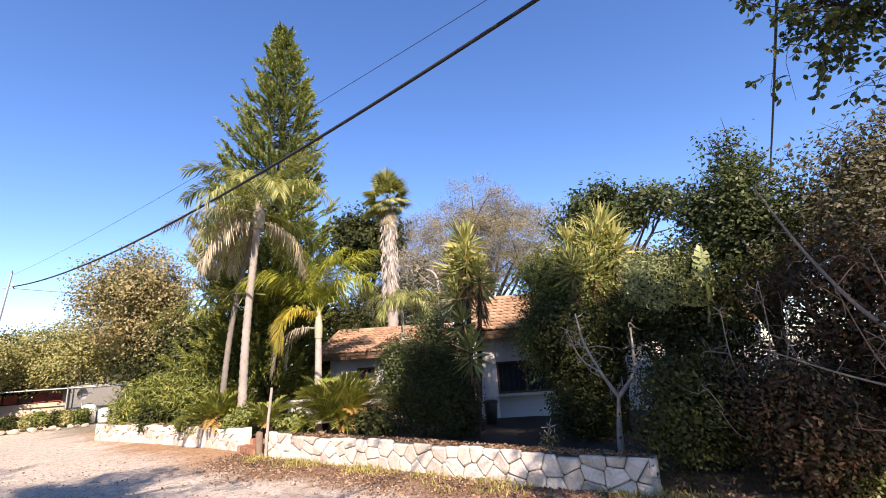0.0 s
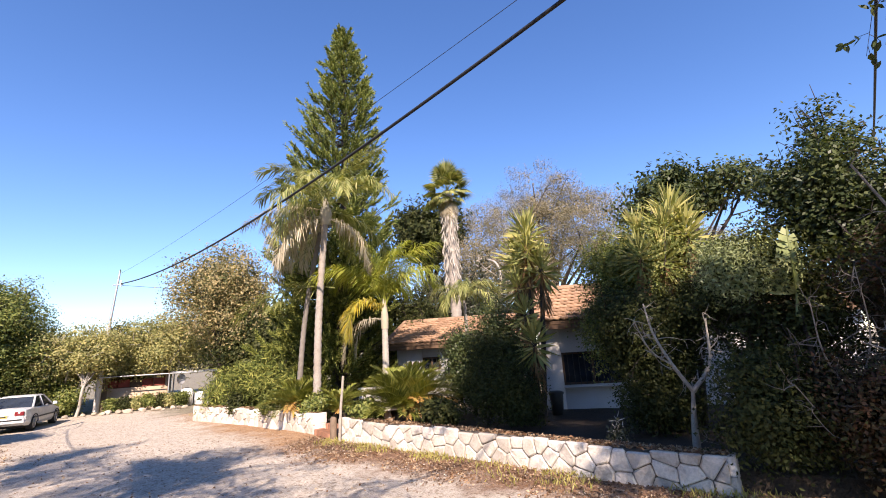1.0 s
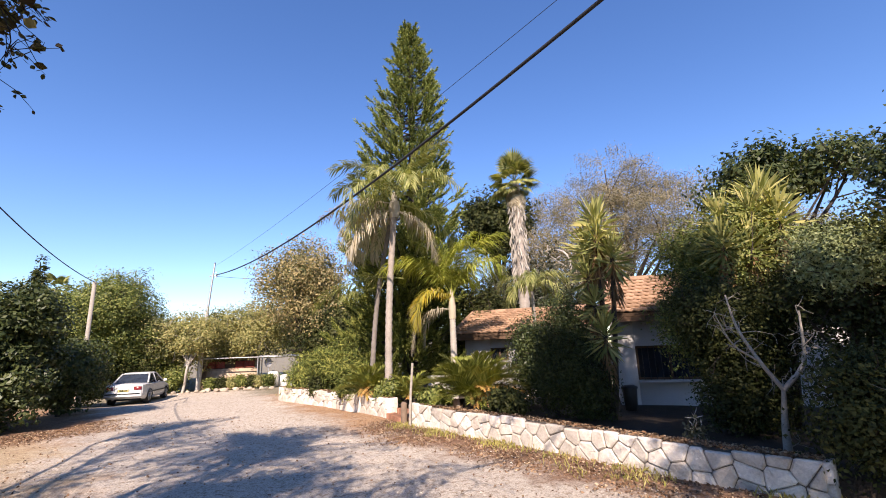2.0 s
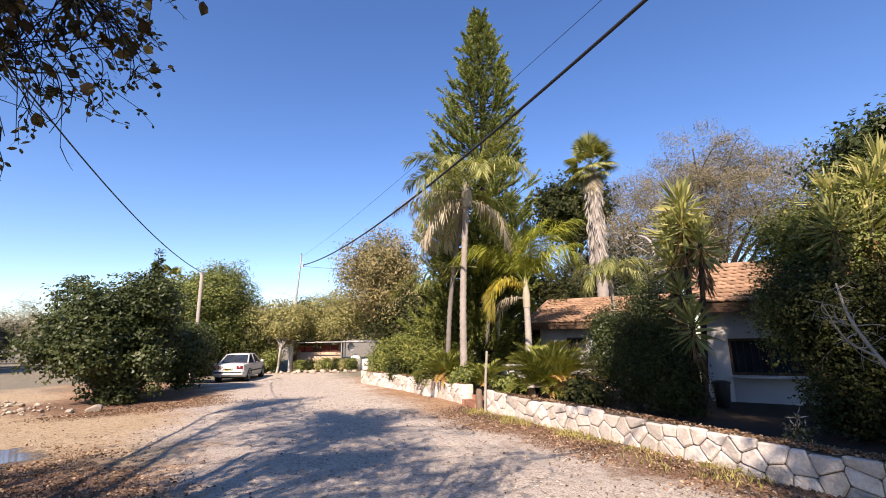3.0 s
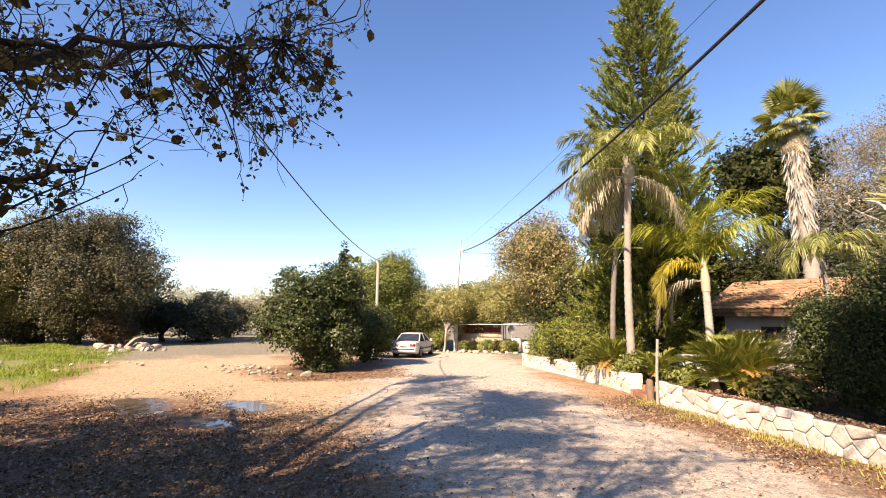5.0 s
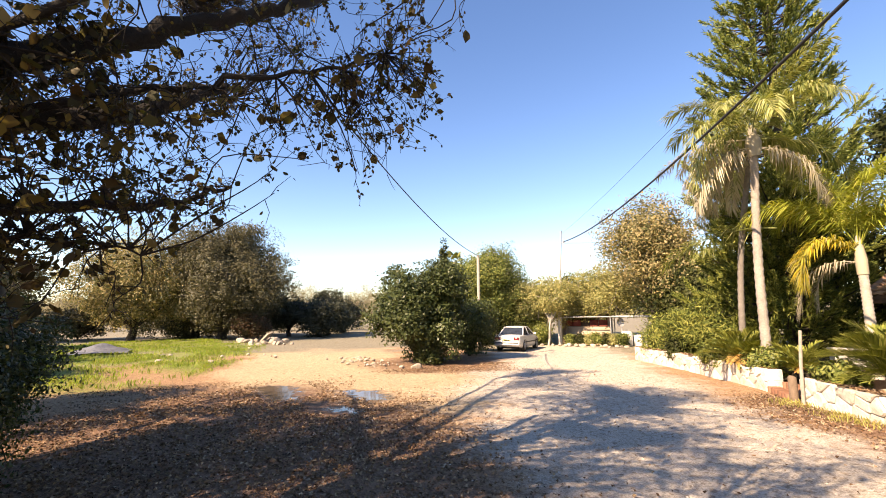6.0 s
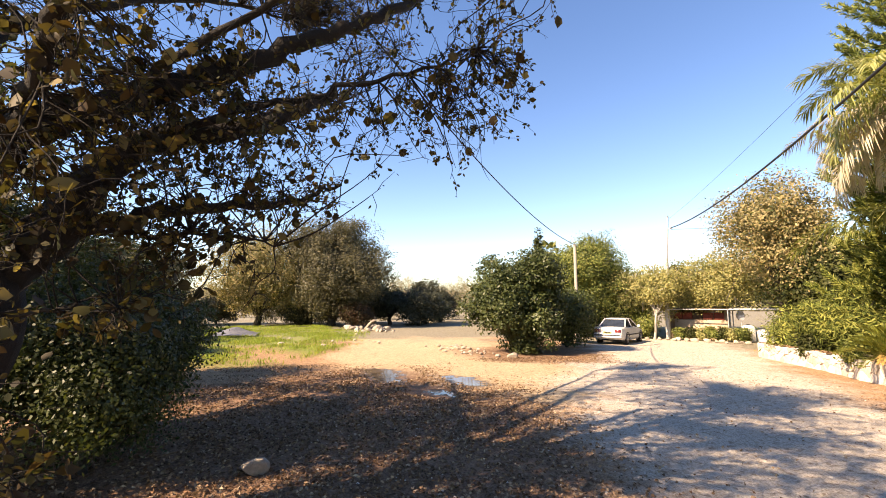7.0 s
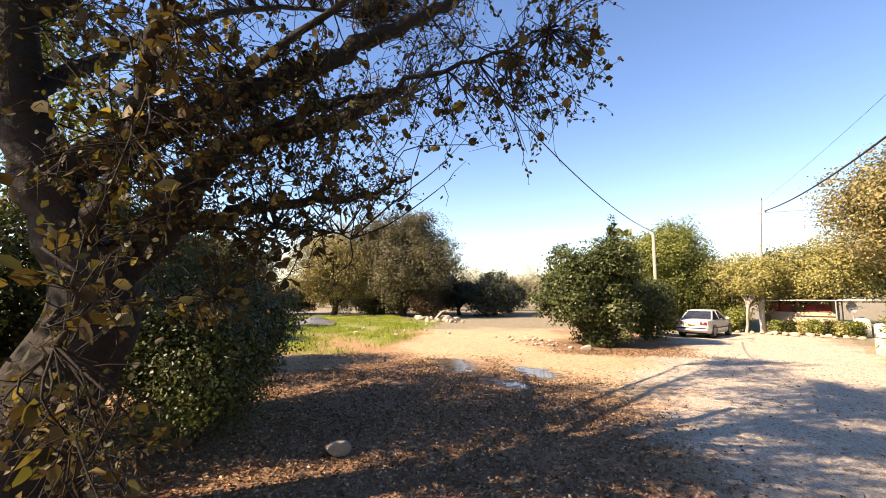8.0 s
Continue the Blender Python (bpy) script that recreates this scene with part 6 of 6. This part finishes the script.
# ---- parked car ----
def build_car():
    root = thing("car", (-21.75, 17.75, 0), "white four-door saloon parked at the roadside, seen from behind", "car")
    root.rotation_euler = (0, 0, math.atan2(0.82, -0.57))
    # stations from tail (-x) to nose: x, half width, sill, belt
    st = [(-2.12, 0.70, 0.42, 0.86), (-2.05, 0.78, 0.3, 0.93), (-1.7, 0.83, 0.24, 0.95), (-1.1, 0.84, 0.22, 0.94), (0.0, 0.85, 0.22, 0.92), (0.75, 0.85, 0.22, 0.9), (1.3, 0.83, 0.23, 0.84), (1.9, 0.77, 0.28, 0.74), (2.1, 0.66, 0.36, 0.62)]
    V, F = [], []
    for x, w, lo, hi in st:
        V += [(x, -w * 0.9, lo), (x, -w, lo + 0.14), (x, -w, (lo + hi) / 2), (x, -w * 0.97, hi - 0.05), (x, -w * 0.86, hi), (x, 0, hi + 0.025), (x, w * 0.86, hi), (x, w * 0.97, hi - 0.05), (x, w, (lo + hi) / 2), (x, w, lo + 0.14), (x, w * 0.9, lo)]
    n = 11
    for i in range(len(st) - 1):
        F += [(i * n + j, (i + 1) * n + j, (i + 1) * n + j + 1, i * n + j + 1) for j in range(n - 1)] + [(i * n + n - 1, (i + 1) * n + n - 1, (i + 1) * n, i * n)]
    F += [tuple(range(n)), tuple(reversed(range((len(st) - 1) * n, len(st) * n)))]
    link_mesh("body", np.array(V), F, CAR_WHITE, root, smooth=False)
    # cabin: pillars and roof shell over dark glass
    base = [(-1.35, 0.74, 0.93), (0.95, 0.76, 0.9)]
    top = [(-0.72, 0.58, 1.37), (0.2, 0.58, 1.38)]
    q = lambda s: [(base[0][0], s * base[0][1], base[0][2]), (base[1][0], s * base[1][1], base[1][2]), (top[1][0], s * top[1][1], top[1][2]), (top[0][0], s * top[0][1], top[0][2])]
    V = np.array(q(-1) + q(1))
    link_mesh("roof", np.array([(-0.76, -0.58, 1.36), (0.24, -0.58, 1.37), (0.24, 0.58, 1.37), (-0.76, 0.58, 1.36), (-0.7, -0.5, 1.415), (0.16, -0.5, 1.425), (0.16, 0.5, 1.425), (-0.7, 0.5, 1.415)]),
              [(4, 5, 6, 7), (0, 1, 5, 4), (1, 2, 6, 5), (2, 3, 7, 6), (3, 0, 4, 7), (3, 2, 1, 0)], CAR_WHITE, root)
    inset = lambda P, k: np.array([np.mean(P, 0) + (np.array(p) - np.mean(P, 0)) * k for p in P])
    for name, ids in (("rear_window", (0, 3, 7, 4)), ("windscreen", (1, 5, 6, 2)), ("side_window", (0, 1, 2, 3)), ("side_window", (4, 7, 6, 5))):
        P = V[list(ids)]
        link_mesh(name, inset(P, 0.97), [(0, 1, 2, 3)], WINDOW_GLASS, root)
    for s in (-1, 1):
        for a, b, r in ((0, 3, 0.04), (1, 2, 0.035)):
            p = q(s)
            link_mesh("pillar", *tube([p[a], p[b]], [r, r], 6), CAR_WHITE, root)
        link_mesh("pillar", *tube([(-0.22, s * 0.752, 0.92), (-0.25, s * 0.59, 1.37)], [0.03, 0.03], 6), CAR_WHITE, root)
        link_mesh("mirror", *box((0.72, s * 0.9, 0.98), (0.1, 0.16, 0.12), 0, 0.03), CAR_WHITE, root)
        link_mesh("tail_light", *box((-2.1, s * 0.57, 0.76), (0.1, 0.3, 0.15), 0, 0.02), TAIL_RED, root, "red tail light")
        link_mesh("side_moulding", *box((0, s * 0.855, 0.53), (3.2, 0.02, 0.06)), BLACK_TRIM, root)
        for x in (-1.28, 1.3):
            w = link_mesh("wheel", *tube([(x, s * 0.62, 0.3), (x, s * 0.83, 0.3), (x, s * 0.85, 0.3)], [0.3, 0.3, 0.26], 20), RUBBER, root, "black tyre")
            link_mesh("rim", *tube([(x, s * 0.84, 0.3), (x, s * 0.855, 0.3), (x, s * 0.83, 0.3)], [0.2, 0.17, 0.02], 16), RIM, w)
            link_mesh("wheel_arch", *tube([(x + 0.36 * math.cos(a), s * 0.845, 0.3 + 0.36 * math.sin(a)) for a in np.linspace(0.05, 3.09, 12)], [0.022] * 12, 5), BLACK_TRIM, root)
    link_mesh("bumper", *box((-2.14, 0, 0.5), (0.14, 1.52, 0.2), 0, 0.05), CAR_WHITE, root)
    link_mesh("bumper_strip", *box((-2.215, 0, 0.52), (0.015, 1.4, 0.05)), BLACK_TRIM, root)
    link_mesh("underbody", *box((0, 0, 0.26), (3.9, 1.3, 0.12)), BLACK_TRIM, root)
    link_mesh("boot_seam", *box((-2.1, 0, 0.66), (0.06, 0.5, 0.13), 0, 0.01), RIM, root, "number plate recess")
    link_mesh("plate", *box((-2.135, 0, 0.66), (0.01, 0.42, 0.1)), rough_surface("yellow_plate", (0.42, 0.34, 0.1), (0.5, 0.42, 0.14), 8), root, "yellow plate")
    link_mesh("plate_bar", *box((-2.144, 0, 0.66), (0.006, 0.32, 0.045)), BLACK_TRIM, root)
    link_mesh("exhaust", *tube([(-2.0, 0.4, 0.27), (-2.18, 0.4, 0.27)], [0.03, 0.03], 8), RIM, root)


build_car()


# ---- poles and cables ----
pole = thing("utility_pole", (-23.5, 22.9, 0), "pale concrete utility pole with a thin steel top", "utility pole")
pole.location.z = 0
link_mesh("lower_pole", *tube([(0, 0, -0.4), (0.05, 0.05, 2.5), (0.14, 0.12, 4.6)], [0.15, 0.14, 0.12], 10), CONCRETE, pole, smooth=True)
link_mesh("upper_pole", *tube([(0.13, 0.11, 4.3), (0.35, 0.24, 7.9)], [0.075, 0.055], 8), GALVANISED, pole, smooth=True)
link_mesh("bracket", *tube([(0.1, 0.1, 7.0), (0.55, 0.35, 7.05)], [0.03, 0.03], 6), GALVANISED, pole)
for z in (6.9, 7.05, 7.2):
    link_mesh("insulator", *tube([(0.45, 0.3, z), (0.45, 0.3, z + 0.05), (0.45, 0.3, z + 0.1)], [0.02, 0.06, 0.02], 8), WHITE_PAINT, pole)
link_mesh("lamp_arm", *tube([(0.35, 0.24, 7.8), (0.5, 0.1, 7.92)], [0.025, 0.02], 6), GALVANISED, pole)
wood_pole = thing("wooden_pole", (-18.5, 12.8, 0), "weathered wooden pole half hidden by trees", "pole")
link_mesh("pole_shaft", *tube([(0, 0, -0.1), (0, 0, 4.93), (0, 0, 4.95)], [0.085, 0.07, 0.01], 10), GREY_WOOD, wood_pole, smooth=True)


def cable(name, label, a, b, za, sag_a, sag_b, length, r):
    """A hanging cable from plan point a towards b; its height is za - sag_a s + sag_b s squared."""
    a, b = np.array(a), np.array(b)
    d = (b - a) / np.linalg.norm(b - a)
    s = np.linspace(0, length, 60)
    P = np.column_stack([a[0] + d[0] * s, a[1] + d[1] * s, za - sag_a * s + sag_b * s * s])
    tagged(link_mesh(name, *tube(P, np.full(60, r), 7), CABLE, smooth=True), label, "cable")


cable("power_cable", "thick black overhead power cable slung from the pole", (-23.05, 23.2), (1.77, 6.08), 7.1, 0.1153, 0.0035, 46, 0.032)
cable("thin_cable", "thin dark overhead wire above the power cable", (-23.1, 23.2), (1.77, 6.08), 7.75, 0.052, 0.00125, 46, 0.0055)
cable("drop_cable", "thin wire dropping from the pole to the trees", (-23.05, 23.2), (-14.5, 25.5), 7.0, 0.12, 0.002, 11, 0.012)
cable("road_cable", "thin black cable rising from the wooden pole over the near tree", (-18.5, 12.8), (-9.9, 4.0), 4.93, 0.02, 0.0088, 28, 0.016)
cable("side_cable", "black cable running over the thicket", (11.0, 14.6), (5.4, 6.2), 6.8, 0.04, 0.0027, 24, 0.022)


# ---- gate and sign post ----
sign = thing("sign_post", (-4.0, 11.05, 0), "slightly leaning slim pale wooden post beside the wall", "post")
link_mesh("post_shaft", *tube([(0, 0, -0.1), (0.02, 0.05, 0.8), (0.06, 0.1, 1.5)], [0.036, 0.034, 0.032], 8), GREY_WOOD, sign, smooth=True)
gate = thing("gate_post", (-4.3, 11.4, 0), "short weathered brown post at the garden entrance", "post")
link_mesh("stump", *tube([(0, 0, -0.1), (0, 0, 0.5), (0.01, 0.01, 0.53), (0.01, 0.01, 0.54)], [0.085, 0.08, 0.06, 0.005], 10), BROWN_WOOD, gate, smooth=True)
step_ = thing("garden_step", (-4.75, 11.95, 0), "reddish brick step in the garden entrance", "step")
for i in range(6):
    u = (i - 2.5) * 0.2
    link_mesh("brick", *box((u * 0.68, u * -0.74 + 0.02, 0.05), (0.19, 0.26, 0.16), -0.83, 0.01), BRICK, step_)
    link_mesh("brick", *box((u * 0.68 + 0.2, u * -0.74 + 0.24, 0.14), (0.19, 0.22, 0.2), -0.83, 0.01), BRICK, step_)


# ---- stone walls, stone by stone ----
def clip_polygon(poly, n, d):
    """The part of a polygon with p . n <= d."""
    out = []
    for p, q in zip(poly, poly[1:] + poly[:1]):
        a, b = p[0] * n[0] + p[1] * n[1] - d, q[0] * n[0] + q[1] * n[1] - d
        if a <= 0:
            out.append(p)
        if a * b < 0:
            t = a / (a - b)
            out.append((p[0] + (q[0] - p[0]) * t, p[1] + (q[1] - p[1]) * t))
    return out


def stone_wall(name, line, height, seed, label):
    rng = random.Random(seed)
    root = thing(name, (0, 0, 0), label, "wall", kind="structure")
    seg = np.linalg.norm(np.diff(line, axis=0), axis=1)
    s = np.concatenate([[0], np.cumsum(seg)])
    total = s[-1]
    d = unit(np.gradient(line, axis=0))
    out = np.column_stack([d[:, 1], -d[:, 0]])

    def place(u, z, depth):
        p = np.array([np.interp(u, s, line[:, k]) for k in (0, 1)])
        o = unit(np.array([np.interp(u, s, out[:, k]) for k in (0, 1)]))
        return (*(p + o * depth), z)

    h = lambda u: height[0] + (height[1] - height[0]) * u / total + 0.02 * math.sin(u * 2.3 + seed) + 0.012 * math.sin(u * 6.1)
    us = np.linspace(0, total, 48)
    V, F = [], []
    for u in us:
        V += [place(u, -0.15, 0), place(u, h(u) - 0.02, 0), place(u, h(u) - 0.005, -0.08), place(u, h(u) - 0.02, -0.3), place(u, -0.15, -0.3)]
    for i in range(len(us) - 1):
        F += [(i * 5 + j, (i + 1) * 5 + j, (i + 1) * 5 + j + 1, i * 5 + j + 1) for j in range(4)]
    F += [(0, 1, 2, 3, 4), tuple(reversed(range((len(us) - 1) * 5, len(us) * 5)))]
    link_mesh("wall_core", np.array(V), F, MORTAR, root, "rough mortar core")
    for u, way in ((0.0, -1), (total, 1)):
        for k in range(2):
            a, b = (np.array(place(u, 0, q)) for q in (0.02, -0.31))
            mid = (a + b) / 2 + np.array([*(d[0 if way < 0 else -1] * way * 0.03), 0])
            z = h(u) * (0.25 + 0.5 * k)
            link_mesh("stone", *box((mid[0], mid[1], z), (np.linalg.norm(b - a), 0.1, h(u) * 0.49), math.atan2(b[1] - a[1], b[0] - a[0]), 0.02), STONE, root)
    # stones: cells round scattered seeds over the face
    seeds = []
    for _ in range(9000):
        a = rng.uniform(0, total)
        b = rng.uniform(0.02, h(a) - 0.02)
        gap = 0.235 if rng.random() < 0.75 else 0.17
        if all(((a - c) * 0.72) ** 2 + (b - e) ** 2 > gap * gap for c, e in seeds if abs(c - a) < 0.5):
            seeds.append((a, b))
    for i, (a, b) in enumerate(seeds):
        top = h(min(max(a, 0), total)) + rng.uniform(-0.012, 0.022)
        poly = [(max(0, a - 0.6), -0.04), (min(total, a + 0.6), -0.04), (min(total, a + 0.6), top), (max(0, a - 0.6), top)]
        for j, (c, e) in enumerate(seeds):
            if j != i and abs(c - a) < 1.2:
                n = (c - a, e - b)
                L = math.hypot(*n)
                n = (n[0] / L, n[1] / L)
                poly = clip_polygon(poly, n, n[0] * (a + c) / 2 + n[1] * (b + e) / 2 - rng.uniform(0.002, 0.008))
                if len(poly) < 3:
                    break
        if len(poly) < 3:
            continue
        # cut sharp corners once
        cut = []
        for k in range(len(poly)):
            p, q = poly[k], poly[(k + 1) % len(poly)]
            for t in (0.1, 0.9):
                cut.append((p[0] + (q[0] - p[0]) * t, p[1] + (q[1] - p[1]) * t))
        area = sum(p[0] * q[1] - q[0] * p[1] for p, q in zip(cut, cut[1:] + cut[:1])) / 2
        if area < 0.004:
            continue
        cx, cz = sum(p[0] for p in cut) / len(cut), sum(p[1] for p in cut) / len(cut)
        n, deep = len(cut), rng.uniform(0.03, 0.06)
        V = [place(p[0], p[1], -0.03) for p in cut] + [place(p[0], p[1], deep * 0.55) for p in cut]
        V += [place(cx + (p[0] - cx) * 0.84, cz + (p[1] - cz) * 0.84, deep * rng.uniform(0.9, 1.15)) for p in cut]
        V.append(place(cx, cz, deep * 1.1))
        F = [(k + m * n, (k + 1) % n + m * n, (k + 1) % n + (m + 1) * n, k + (m + 1) * n) for m in (0, 1) for k in range(n)]
        F += [(2 * n + k, 2 * n + (k + 1) % n, 3 * n) for k in range(n)]
        link_mesh("stone", np.array(V), F, STONE, root)


stone_wall("garden_wall_1", WALL_B, (0.5, 0.44), 1, "low garden wall of irregular pale limestone")
stone_wall("garden_wall_2", WALL_A, (0.5, 0.5), 2, "low garden wall of irregular pale limestone")


def build_wall_litter():
    """Dry leaves and dirt lying along the tops of the walls."""
    rng = np.random.default_rng(77)
    for line, h0, h1 in ((WALL_B, 0.5, 0.44), (WALL_A, 0.5, 0.5)):
        d = unit(np.gradient(line, axis=0))
        out = np.column_stack([d[:, 1], -d[:, 0]])
        n = 2600
        u = rng.uniform(0, len(line) - 1, n)
        k = np.arange(len(line))
        off = rng.uniform(-0.3, -0.02, n)
        x, y = (np.interp(u, k, line[:, i]) + np.interp(u, k, out[:, i]) * off for i in (0, 1))
        z = h0 + (h1 - h0) * u / (len(line) - 1) + rng.uniform(0.0, 0.03, n)
        D = unit(np.column_stack([rng.normal(size=n), rng.normal(size=n), rng.normal(0, 0.3, n)]))
        tagged(link_mesh("wall_top_litter", *leaf_quads(np.column_stack([x, y, z]), 0.06, 0.03, rng, D=D, fold=0.3), LITTER), "dry leaves and dirt along the top of the wall", "leaf litter", kind="stuff")


build_wall_litter()

# small things
marker = new("marker_stone", ROCKS[1])
marker.location, marker.scale = (-19.6, 13.4, 0.3), (0.18, 0.2, 0.6)
tagged(marker, "small upright pale marker stone in the grass", "stone")
bin_ = thing("black_bin", (1.15, 12.9, 0.2), "small black plastic bin against the house wall", "bin")
link_mesh("bin_body", *tube([(0, 0, -0.02), (0, 0, 0.0), (0, 0, 0.5), (0, 0, 0.52)], [0.02, 0.14, 0.18, 0.17], 14), BLACK_TRIM, bin_, smooth=True)
link_mesh("bin_lid", *tube([(0, 0, 0.51), (0, 0, 0.55), (0, 0, 0.58), (0, 0, 0.585)], [0.2, 0.2, 0.12, 0.01], 14), BLACK_TRIM, bin_, smooth=True)
T("sapling", "spindly pale-leaved sapling behind the wall", "sapling", (1.75, 8.1, 0.2), (1.75, 8.1, 0.6), (0.14, 0.14, 0.22), LEAF_OLIVE, PALE_BARK, 0.008, 60, 5, 0.06, 230, spread=0.06, blobs=3)
for i, (x, y) in enumerate(((-7.4, 13.95), (-9.3, 15.1), (-5.6, 13.0), (-1.5, 10.35), (-3.5, 11.45))):
    T("planting", "low green plant behind the garden wall", "plant", (x, y, 0.2), (x, y, 0.6), (0.38, 0.32, 0.34), (LEAF_GREEN, LEAF_DARK)[i % 2], BARK, 0.015, 200, 14, 0.09, 240 + i, spread=0.12, blobs=5, group="low plants in the garden")
